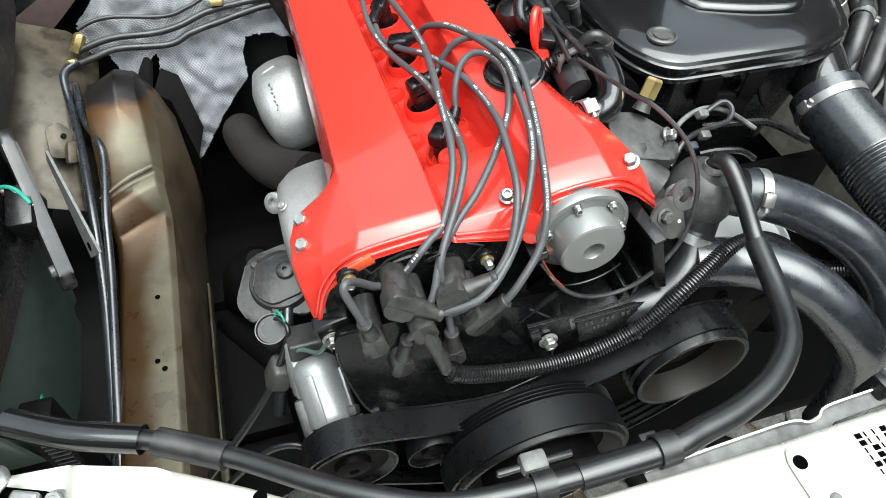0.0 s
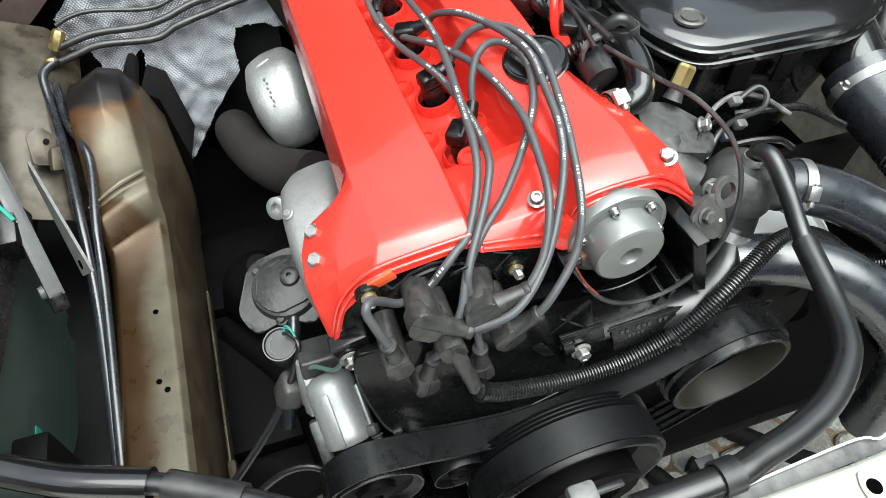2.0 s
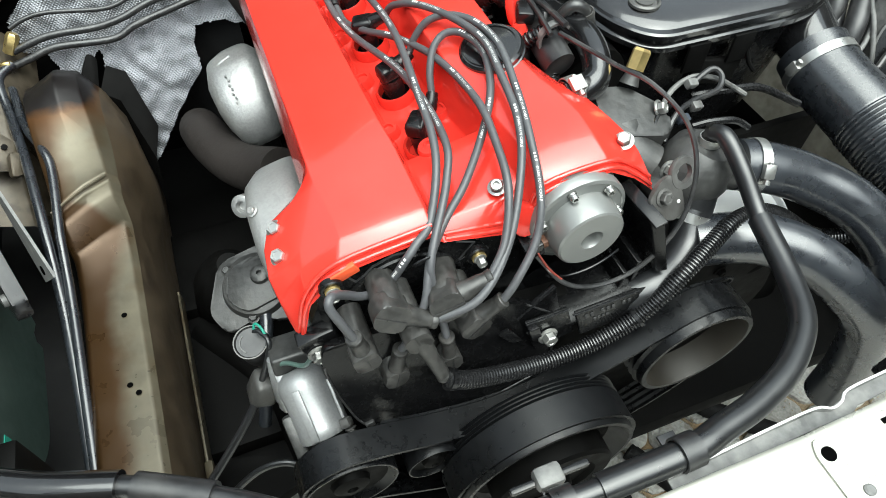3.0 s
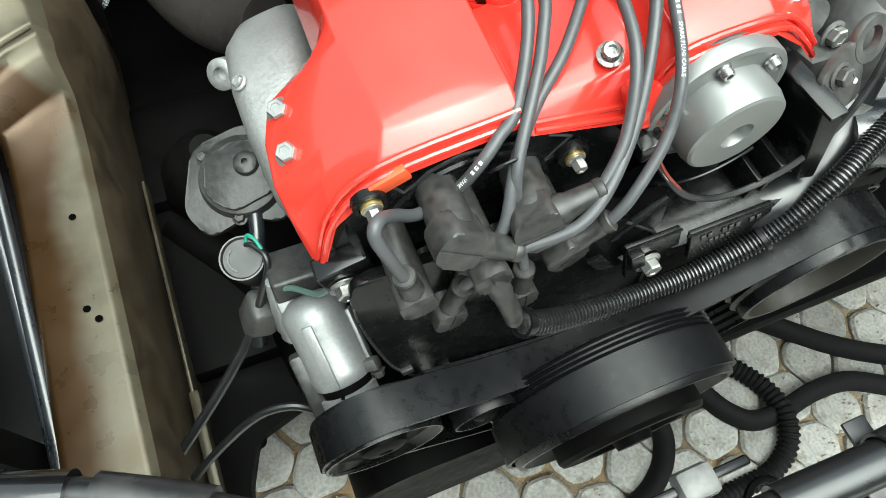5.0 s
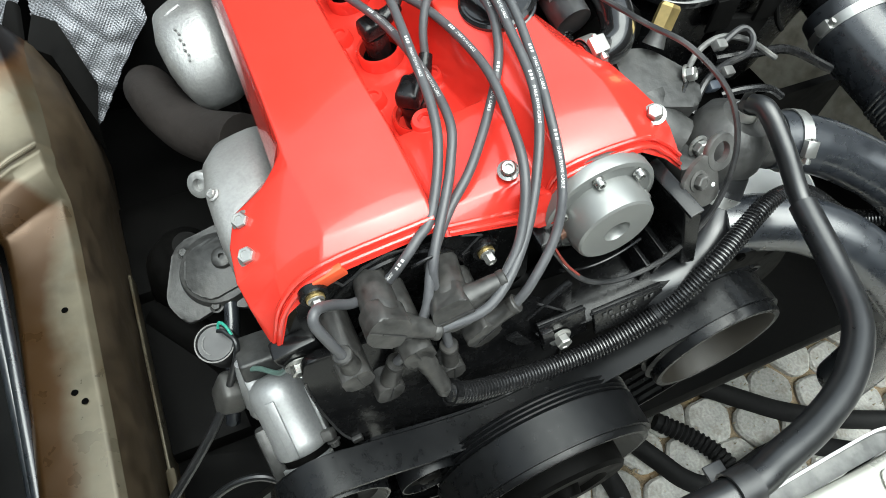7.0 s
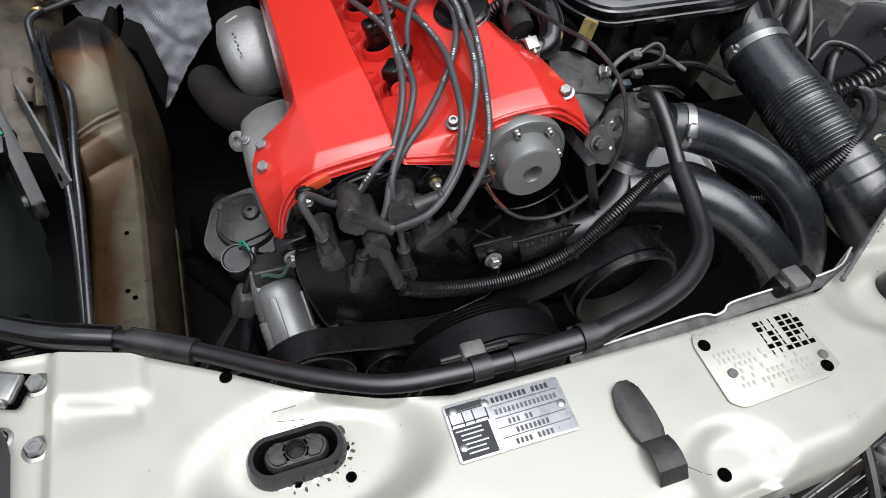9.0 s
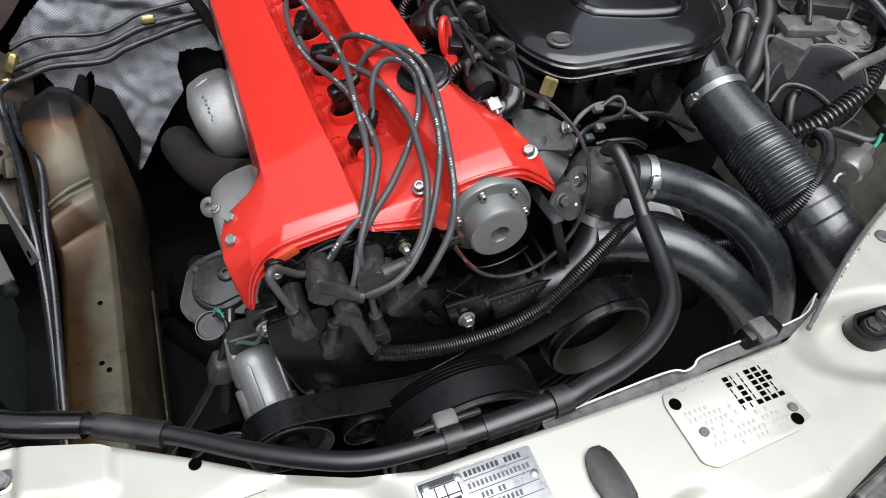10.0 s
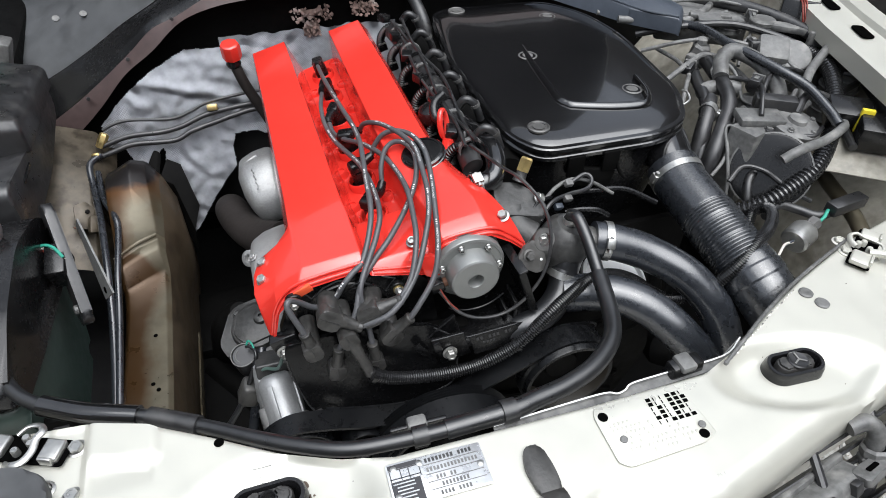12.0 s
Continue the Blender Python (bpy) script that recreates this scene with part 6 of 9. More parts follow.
# inner wing and wing edge
wing_in = thing("wing_inner_panel", (1.2, 0.8, 0.5), "dusty gold-painted inner wing panel", "car body", kind="structure")
part("sheet", solidify(loft([[(x, y, z) for x, z in ((1.00, 0.40), (1.05, 0.56), (1.12, 0.645), (1.21, 0.70), (1.24, 0.78), (1.255, 0.855))] for y in np.linspace(0.40, 1.5, 24)]), 0.003), DUSTGOLD, wing_in)
EDGE = [(1.045, 0.42), (1.072, 0.569), (1.112, 0.704), (1.147, 0.829), (1.197, 0.973), (1.25, 1.12), (1.31, 1.30), (1.36, 1.5)]
part("ledge", solidify(loft([[(x + dx + 0.0, y, z) for x, y in EDGE] for dx, z in ((0.028, 0.845), (0.030, 0.880), (0.050, 0.884), (0.105, 0.890), (0.112, 0.900), (0.150, 0.902), (0.165, 0.885), (0.17, 0.70))]), 0.002), CREAM, wing_in, "pale gold wing edge")
for t_, w in ((0.905, 0.055), (0.77, 0.060), (1.02, 0.05)):
    x = along([(b, a) for a, b in EDGE], t_) + 0.078
    m = basis((x, t_, 0.8885), (0, 0, 1), (0.33, 1, 0))
    part("slot", prism(round_outline([(-w / 2, -0.012), (w / 2, -0.012), (w / 2, 0.012), (-w / 2, 0.012)], 0.012), 0.0022, m), HOLESHADE, wing_in, "dark oblong slot")

# ---- exhaust side ----
manifold = thing("exhaust_shroud", ew(-0.12, 0.3, -0.05), "bright cast aluminium manifold lumps beside the engine cover", "manifold")


def lump(sections, m=ENG):
    """A rounded casting through ellipses: centre, half width, half height, along y."""
    rows = []
    for cx_, y, cz_, rx, rz in sections:
        rows.append([(cx_ + rx * math.copysign(abs(math.cos(a)) ** 0.58, math.cos(a)), y, cz_ + rz * math.copysign(abs(math.sin(a)) ** 0.58, math.sin(a))) for a in np.linspace(0, 2 * math.pi, 28, endpoint=False)])
    return loft(rows, close=True, m=m, caps=True)


part("front_lump", lump([(-0.104, 0.078, -0.062, 0.008, 0.010), (-0.104, 0.086, -0.060, 0.022, 0.028), (-0.102, 0.11, -0.052, 0.030, 0.046), (-0.098, 0.16, -0.045, 0.036, 0.056), (-0.094, 0.21, -0.043, 0.040, 0.058), (-0.090, 0.255, -0.046, 0.042, 0.052), (-0.086, 0.290, -0.055, 0.036, 0.040), (-0.084, 0.310, -0.064, 0.024, 0.026), (-0.082, 0.318, -0.068, 0.010, 0.010)]), ALLOY, manifold, angle=60)
part("rear_lump", lump([(-0.112, 0.492, -0.135, 0.012, 0.012), (-0.112, 0.500, -0.130, 0.034, 0.032), (-0.112, 0.53, -0.117, 0.046, 0.046), (-0.110, 0.565, -0.105, 0.050, 0.052), (-0.108, 0.60, -0.097, 0.046, 0.048), (-0.104, 0.625, -0.094, 0.032, 0.034), (-0.10, 0.635, -0.094, 0.010, 0.012)]), ALLOY, manifold, angle=60)
part("web", box((0.040, 0.56, 0.05), ENG @ Matrix.Translation((-0.034, 0.40, -0.050)), 0.008), ALLOY, manifold)
part("parting_line", tube([(-0.157, 0.570, -0.085), (-0.147, 0.577, -0.068), (-0.128, 0.583, -0.054), (-0.105, 0.588, -0.050)], 0.003, seg=8, m=ENG), ALLOY, manifold)
for i in range(7):
    part("raised_mark", box((0.003, 0.004, 0.002), ENG @ Matrix.Translation((-0.122 + 0.002 * (i % 2), 0.512 + 0.007 * i, -0.078 + 0.0035 * i)), 0.0005), ALLOY, manifold)
part("lug", lathe([(0.015, -0.006), (0.015, 0.006), (0.012, 0.008), (0.007, 0.008), (0.0065, 0.0), (0, 0.0)], ENG @ basis((-0.145, 0.280, -0.052), (-0.4, -0.6, 0.7)), 22), ALLOY, manifold, "drilled fixing lug")
bolt(manifold, ew(-0.118, 0.20, 0.012), ENG.to_3x3() @ Vector((-0.3, 0, 1)), 0.005, "small stud", mat=ALLOY, head=0.004)

pipes = thing("exhaust_pipe", (-0.05, 1.0, 0.4), "brown rusty exhaust downpipe", "exhaust pipe")
part("bend", tube([ew(-0.10, 0.38, -0.12), ew(-0.16, 0.46, -0.15), ew(-0.20, 0.55, -0.17), ew(-0.225, 0.64, -0.19), ew(-0.235, 0.70, -0.26), ew(-0.23, 0.72, -0.36)], 0.036, seg=24), IRON, pipes)

mount = thing("engine_mount", (-0.07, 0.66, 0.44), "dull grey domed engine mount with a flange", "engine mount")
mm = basis((-0.035, 0.760, 0.445), (-0.15, -0.25, 1))
part("dome", lathe([(0.050, -0.055), (0.054, -0.016), (0.050, -0.006), (0.040, -0.002), (0, 0.0)], mm, 36), DARKCAST, mount)
part("flange", prism(round_outline([(-0.080, -0.020), (-0.060, -0.062), (-0.010, -0.050), (0.030, -0.072), (0.072, -0.030), (0.060, 0.035), (0.020, 0.066), (-0.050, 0.056)], 0.016), 0.010, mm @ Matrix.Translation((0, 0, -0.026)), 0.003), DARKCAST, mount)
part("upper_plate", prism(round_outline([(-0.046, -0.016), (-0.020, -0.046), (0.036, -0.036), (0.050, 0.008), (0.014, 0.042), (-0.034, 0.030)], 0.012), 0.007, mm @ Matrix.Translation((0, 0, -0.004)), 0.002), DARKCAST, mount)
for a in (0.4, 2.3, 4.4):
    bolt(mount, mm @ Vector((0.058 * math.cos(a), 0.052 * math.sin(a), -0.016)), mm.to_3x3() @ Vector((0, 0, 1)), 0.0065, "grimy mount bolt", mat=DARKCAST)
part("boss", lathe([(0.016, 0.002), (0.014, 0.010), (0.010, 0.012), (0.004, 0.012), (0.004, 0.006), (0, 0.006)], mm @ Matrix.Translation((0.012, 0.006, 0)), 24), DARKCAST, mount)
sender_can = thing("oil_sender", (-0.050, 0.585, 0.52), "black oil pressure sender can with a stamped top", "sensor")
mc = basis((-0.051, 0.582, 0.560), (-0.12, -0.28, 1))
part("can", lathe([(0, -0.055), (0.018, -0.055), (0.0205, -0.045), (0.0212, -0.008), (0.0205, -0.002), (0.0190, 0.0), (0.0180, -0.0015), (0, -0.0012)], mc, 34), DUSTBLACK, sender_can)
part("rim", lathe([(0.0196, -0.001), (0.0211, -0.001), (0.0211, 0.0010), (0.0196, 0.0010), (0.0196, -0.001)], mc, 34), DULL, sender_can, "thin bright rim")
for i in range(8):
    a = 2.3 + 0.24 * i
    part("stamped_mark", box((0.0014, 0.0030, 0.0006), mc @ Matrix.Rotation(a, 4, "Z") @ Matrix.Translation((0.0130, 0, -0.0006)), 0), DUSTY, sender_can)
part("neck", lathe([(0.016, -0.11), (0.018, -0.055)], mc, 18), DULL, sender_can)
lead_pts = [(-0.044, 0.588, 0.572), (-0.036, 0.580, 0.576), (-0.031, 0.560, 0.570)] + [(-0.066, 0.537, 0.500), (-0.095, 0.517, 0.470), (-0.134, 0.493, 0.440), (-0.176, 0.469, 0.410), (-0.205, 0.452, 0.390)]
solo("sender_lead", tube(lead_pts, lambda s, r: 0.0025 + 0.0028 * min(1, s * 2.2), seg=10, per=8), THINRUBBER, "black sleeved wire from the oil sender", "cable")
solo("sender_lead", tube([(-0.030, 0.540, 0.560), (-0.016, 0.528, 0.578), (0.002, 0.505, 0.600), (0.014, 0.490, 0.640)], 0.0028, seg=8), PALEGREEN, "thin pale green wire to the front case", "cable")
solo("sender_lead", tube([(-0.044, 0.588, 0.570), (-0.040, 0.592, 0.580), (-0.034, 0.583, 0.582), (-0.029, 0.565, 0.574)], 0.0016, seg=8), GREENWIRE, "thin green wire at the oil sender", "wire")
solo("sender_lead", tube([(-0.028, 0.444, 0.470), (-0.053, 0.458, 0.475), (-0.086, 0.463, 0.465), (-0.127, 0.455, 0.440), (-0.166, 0.442, 0.410)], 0.0042, seg=10), THINRUBBER, "black wire under the silver housing", "cable")

housing = thing("silver_housing", (0.0, 0.46, 0.50), "bare silver cast cylinder housing at the engine corner", "pump housing")
h_low, h_top = Vector((0.002, 0.452, 0.525)), Vector((-0.006, 0.512, 0.566))
mh = basis(h_low, h_top - h_low, (1, 0, 0))
part("cylinder", lathe([(0.0255, -0.001), (0.0275, 0.000), (0.0285, 0.004), (0.0285, 0.012), (0.0278, 0.014), (0.0282, 0.050), (0.0290, 0.060), (0.0290, 0.068), (0.026, 0.076), (0.018, 0.082), (0, 0.084)], mh, 48), ALLOYCLEAN, housing)
part("groove", lathe([(0, -0.012), (0.0225, -0.012), (0.0235, -0.006), (0.0245, 0.000)], mh, 40), SHADEGRIME, housing, "dark recessed ring")
for a0, a1 in ((-2.75, -1.95), (-1.80, -0.55)):
    arc = [(math.cos(a), math.sin(a)) for a in np.linspace(a0, a1, 10)]
    part("skirt", loft([[(c * r, q * r, z) for c, q in arc] for r, z in ((0.0262, -0.024), (0.0292, -0.024), (0.0294, -0.009), (0.0262, -0.008), (0.0262, -0.024))], m=mh), ALLOYCLEAN, housing, "bright cast skirt", 30)
part("foot", lathe([(0, -0.036), (0.021, -0.036), (0.0245, -0.026), (0.0245, -0.012), (0, -0.012)], mh, 32), ALLOYCLEAN, housing)
part("rib", box((0.004, 0.012, 0.060), mh @ Matrix.Rotation(radians(-20), 4, "Z") @ Matrix.Translation((0.0300, 0, 0.030)), 0.0015), ALLOYCLEAN, housing)
part("rib", box((0.004, 0.010, 0.062), mh @ Matrix.Rotation(radians(-112), 4, "Z") @ Matrix.Translation((0.0288, 0, 0.032)), 0.0015), ALLOYCLEAN, housing)
part("ear", box((0.014, 0.012, 0.012), mh @ Matrix.Rotation(radians(-35), 4, "Z") @ Matrix.Translation((0.0330, 0, 0.006)), 0.003), DULL, housing)
bolt(housing, mh @ (Matrix.Rotation(radians(-35), 4, "Z") @ Vector((0.036, 0, -0.001))), mh.to_3x3() @ Vector((0, 0, -1)), 0.0048, "small housing screw", mat=DULL)
part("screw_tower", lathe([(0, -0.046), (0.0070, -0.046), (0.0080, -0.043), (0.0080, -0.034), (0.0100, -0.030), (0.0096, 0.018), (0.0082, 0.034), (0, 0.036)], basis((-0.0315, 0.536, 0.532), (0.05, 0.34, 0.94)), 24), ALLOYCLEAN, housing)
part("tower_screw", lathe([(0, -0.052), (0.0042, -0.052), (0.0048, -0.050), (0.0048, -0.045), (0, -0.045)], basis((-0.0315, 0.536, 0.532), (0.05, 0.34, 0.94)), 14), ZINC, housing)
part("web", box((0.030, 0.010, 0.050), basis((-0.018, 0.522, 0.540), h_top - h_low, (1, 0, 0)), 0.003), ALLOYCLEAN, housing)
part("base_block", box((0.056, 0.046, 0.026), Matrix.Translation((-0.006, 0.553, 0.558)) @ Matrix.Rotation(radians(-18), 4, "X"), 0.004, 3), DARKCAST, housing, "stained casting behind the cylinder")
part("side_block", box((0.034, 0.036, 0.045), Matrix.Translation((-0.052, 0.548, 0.505)) @ Matrix.Rotation(radians(25), 4, "Y"), 0.008, 3), DARKCAST, housing, "oil-darkened side lug")
part("lower_leg", box((0.016, 0.020, 0.10), mh @ Matrix.Translation((-0.030, 0.004, -0.012)), 0.004), DARKCAST, housing)

# ---- left side of the bay ----
def stain_material():
    """Gold paint with a rust-brown stain along the outer edge and round the hump's top."""
    m = GOLD.copy()
    m.name = "stained_gold_paint"
    nt = m.node_tree
    b = nt.nodes["Principled BSDF"]
    old = b.inputs["Base Color"].links[0].from_socket
    tc = nt.nodes.new("ShaderNodeTexCoord")
    sep = nt.nodes.new("ShaderNodeSeparateXYZ")
    nt.links.new(tc.outputs["Object"], sep.inputs[0])
    no = nt.nodes.new("ShaderNodeTexNoise")
    no.inputs["Scale"].default_value, no.inputs["Detail"].default_value = 22.0, 5.0
    nt.links.new(tc.outputs["Object"], no.inputs["Vector"])
    wob = nt.nodes.new("ShaderNodeMath")
    wob.operation = "MULTIPLY_ADD"
    wob.inputs[1].default_value = 0.030
    nt.links.new(no.outputs["Fac"], wob.inputs[0])
    band = nt.nodes.new("ShaderNodeMapRange")
    band.inputs["From Min"].default_value, band.inputs["From Max"].default_value = 0.76, 0.86
    band.inputs["To Min"].default_value, band.inputs["To Max"].default_value = 0.0, -0.035
    nt.links.new(sep.outputs["Y"], band.inputs["Value"])
    shift = nt.nodes.new("ShaderNodeMath")
    nt.links.new(sep.outputs["X"], shift.inputs[0])
    past = nt.nodes.new("ShaderNodeMapRange")
    past.inputs["From Min"].default_value, past.inputs["From Max"].default_value = 0.855, 0.885
    past.inputs["To Min"].default_value, past.inputs["To Max"].default_value = 1.0, -0.6
    nt.links.new(sep.outputs["Y"], past.inputs["Value"])
    keep = nt.nodes.new("ShaderNodeMath")
    keep.operation = "MULTIPLY"
    nt.links.new(band.outputs[0], keep.inputs[0])
    nt.links.new(past.outputs[0], keep.inputs[1])
    nt.links.new(keep.outputs[0], shift.inputs[1])
    nt.links.new(shift.outputs[0], wob.inputs[2])
    edge = nt.nodes.new("ShaderNodeMapRange")
    edge.inputs["From Min"].default_value, edge.inputs["From Max"].default_value = -0.212, -0.190
    edge.inputs["To Min"].default_value, edge.inputs["To Max"].default_value = 0.95, 0.0
    nt.links.new(wob.outputs[0], edge.inputs["Value"])
    mix = nt.nodes.new("ShaderNodeMix")
    mix.data_type = "RGBA"
    mix.inputs[7].default_value = (0.048, 0.023, 0.007, 1)
    nt.links.new(edge.outputs[0], mix.inputs[0])
    nt.links.new(old, mix.inputs[6])
    burn = nt.nodes.new("ShaderNodeVectorMath")
    burn.operation = "DISTANCE"
    burn.inputs[1].default_value = (-0.235, 1.085, 0.665)
    nt.links.new(tc.outputs["Object"], burn.inputs[0])
    wob2 = nt.nodes.new("ShaderNodeMath")
    wob2.operation = "MULTIPLY_ADD"
    wob2.inputs[1].default_value = -0.05
    nt.links.new(no.outputs["Fac"], wob2.inputs[0])
    nt.links.new(burn.outputs["Value"], wob2.inputs[2])
    edge2 = nt.nodes.new("ShaderNodeMapRange")
    edge2.inputs["From Min"].default_value, edge2.inputs["From Max"].default_value = 0.048, 0.066
    edge2.inputs["To Min"].default_value, edge2.inputs["To Max"].default_value = 1.0, 0.0
    nt.links.new(wob2.outputs[0], edge2.inputs["Value"])
    ringe = nt.nodes.new("ShaderNodeMapRange")
    ringe.inputs["From Min"].default_value, ringe.inputs["From Max"].default_value = 0.060, 0.100
    ringe.inputs["To Min"].default_value, ringe.inputs["To Max"].default_value = 0.85, 0.0
    nt.links.new(wob2.outputs[0], ringe.inputs["Value"])
    mixr = nt.nodes.new("ShaderNodeMix")
    mixr.data_type = "RGBA"
    mixr.inputs[7].default_value = (0.10, 0.042, 0.012, 1)
    nt.links.new(ringe.outputs[0], mixr.inputs[0])
    nt.links.new(mix.outputs[2], mixr.inputs[6])
    mix2 = nt.nodes.new("ShaderNodeMix")
    mix2.data_type = "RGBA"
    mix2.inputs[7].default_value = (0.012, 0.010, 0.010, 1)
    nt.links.new(edge2.outputs[0], mix2.inputs[0])
    nt.links.new(mixr.outputs[2], mix2.inputs[6])
    nt.links.new(mix2.outputs[2], b.inputs["Base Color"])
    return m


STAINED = stain_material()
chassis = thing("chassis_rail", (-0.2, 0.7, 0.3), "stained gold-painted chassis rail with drilled holes", "car body", kind="structure")
RAILY = [(0.36, -0.020), (0.45, -0.014), (0.60, -0.006), (0.72, 0.003), (0.80, 0.008), (0.855, 0.018), (0.868, 0.024), (0.888, 0.058), (0.897, 0.064), (0.915, 0.066), (0.922, 0.076), (0.935, 0.077), (0.985, 0.098), (1.02, 0.126), (1.045, 0.140), (1.07, 0.146), (1.095, 0.138), (1.12, 0.108), (1.16, 0.06), (1.20, 0.03)]
rows = []
for y, up in RAILY:
    k = 0.0 if y < 0.87 else min(1.0, (y - 0.87) / 0.2)
    s_ = max(0.0, min(1.0, (y - 0.72) / 0.12)) * max(0.0, min(1.0, (1.12 - y) / 0.15)) * 0.05
    row = [(-0.262 - 0.016 * k, 0.30), (-0.258 - 0.016 * k, 0.495 + up * 0.95), (-0.250 - 0.013 * k, 0.504 + up - 0.014 * k), (-0.218 - 0.006 * k, 0.506 + up + 0.003 * k), (-0.184 - 0.012 * k, 0.507 + up - 0.010 * k), (-0.176 - 0.002 * k, 0.500 + up * 0.92 - 0.028 * k), (-0.170 + 0.022 * k * max(0.0, 1 - abs(y - 1.02) / 0.14), 0.45 + up * 0.62), (-0.170 + 0.024 * k * max(0.0, 1 - abs(y - 1.02) / 0.14), 0.40), (-0.176, 0.26), (-0.180, 0.16)]
    rows.append([(x, y - s_ * max(0.0, (-0.184 - x) / 0.08), z) for x, z in row])
part("rail", loft([r[:6] for r in rows], bevel=0.003, sharp=32), STAINED, chassis, angle=62)
for zz in (0.012, 0.020):
    part("pressed_rib", tube([(-0.255, 0.930, 0.5840 + zz * 0.2), (-0.235, 0.936 + zz, 0.5875 + zz * 0.4), (-0.210, 0.944 + zz, 0.5880 + zz * 0.4), (-0.192, 0.952 + zz, 0.5830 + zz * 0.4)], 0.0022, seg=8, per=6), GOLD, chassis, "pressed rib in the sheet")
part("weld_bead", tube([(-0.262, 0.866, 0.5765), (-0.240, 0.880, 0.580), (-0.215, 0.897, 0.5815), (-0.190, 0.916, 0.578)], 0.0022, seg=8, per=6), GOLD, chassis, "sealed weld bead")
for wx, wy, wz in ((-0.236, 0.853, 0.547), (-0.230, 0.857, 0.549), (-0.233, 0.860, 0.553), (-0.190, 0.975, 0.585), (-0.192, 0.965, 0.580)):
    part("scorch_mark", box((0.006, 0.005, 0.003), Matrix.Translation((wx, wy, wz)) @ Matrix.Rotation(wx * 40, 4, "Z"), 0.001), SHADEGRIME, chassis, "dark scorch mark")
# The side's brown holds both its dirt and the shade that falls there.
part("rail_side", loft([r[5:] for r in rows]), GOLDDARK, chassis, "dirt-stained inner side with its shade put into the brown", 40)
for at in ((-0.2030, 0.7150, 0.5100), (-0.2070, 0.6120, 0.5020), (-0.1980, 0.5980, 0.5020)):
    part("hole", lathe([(0, 0), (0.0036, 0), (0.0036, 0.0006), (0, 0.0006)], Matrix.Translation(at), 18), HOLESHADE, chassis, "small drilled hole")
part("flange_strip", box((0.004, 0.50, 0.03), Matrix.Translation((-0.165, 0.62, 0.32)), 0.001), GOLD, chassis)
part("flange_strip", box((0.012, 0.16, 0.012), Matrix.Translation((-0.160, 0.47, 0.35)), 0.003), GOLD, chassis)
tower = thing("strut_tower", (-0.35, 1.05, 0.4), "dirty gold-painted strut tower with worn edges", "car body", kind="structure")
part("tower", loft([[(-0.30, 0.93, 0.44), (-0.29, 1.00, 0.50), (-0.275, 1.10, 0.56), (-0.27, 1.22, 0.60)], [(-0.31, 0.93, 0.50), (-0.305, 1.00, 0.575), (-0.30, 1.10, 0.62), (-0.30, 1.22, 0.65)], [(-0.36, 0.92, 0.53), (-0.37, 1.02, 0.61), (-0.38, 1.12, 0.66), (-0.38, 1.22, 0.68)], [(-0.45, 0.92, 0.54), (-0.47, 1.02, 0.62), (-0.48, 1.12, 0.68), (-0.48, 1.22, 0.69)]], bevel=0.006), TOWERGOLD, tower)
inner_wing = thing("inner_wing", (-0.4, 0.6, 0.3), "dark inner wing panel beside the rail", "car body", kind="structure")
part("sheet", solidify(loft([[(-0.264, y, 0.42), (-0.275, y, 0.30), (-0.34, y, 0.27), (-0.46, y, 0.30), (-0.52, y, 0.45), (-0.55, y, 0.72)] for y in (0.36, 0.6, 0.8, 1.0, 1.3)]), 0.003), TARSHEET, inner_wing)
part("outer_wing", solidify(loft([[(-0.50, y, 0.70), (-0.52, y, 0.86), (-0.58, y, 0.885), (-0.62, y, 0.86), (-0.63, y, 0.5)] for y in (0.36, 0.7, 1.1, 1.5)]), 0.003), CREAM, inner_wing)

clipb = thing("tower_bracket", (-0.30, 0.94, 0.60), "folded gold-painted bracket on the strut tower", "bracket")
part("plate", prism(round_outline([(-0.02, -0.025), (0.012, -0.028), (0.02, 0.01), (0.0, 0.03), (-0.022, 0.02)], 0.006), 0.003, basis((-0.312, 0.985, 0.600), (0.45, -0.55, 0.7)), 0.0008), TOWERGOLD, clipb)
part("fold", prism(round_outline([(-0.012, -0.02), (0.010, -0.014), (0.014, 0.014), (-0.008, 0.018)], 0.006), 0.010, basis((-0.300, 0.962, 0.592), (0.6, -0.4, 0.6)), 0.002), TOWERGOLD, clipb)
part("stud", lathe([(0.004, 0), (0.004, 0.006), (0, 0.007)], basis((-0.310, 0.99, 0.605), (0.45, -0.55, 0.7)), 12), SHADEGRIME, clipb)

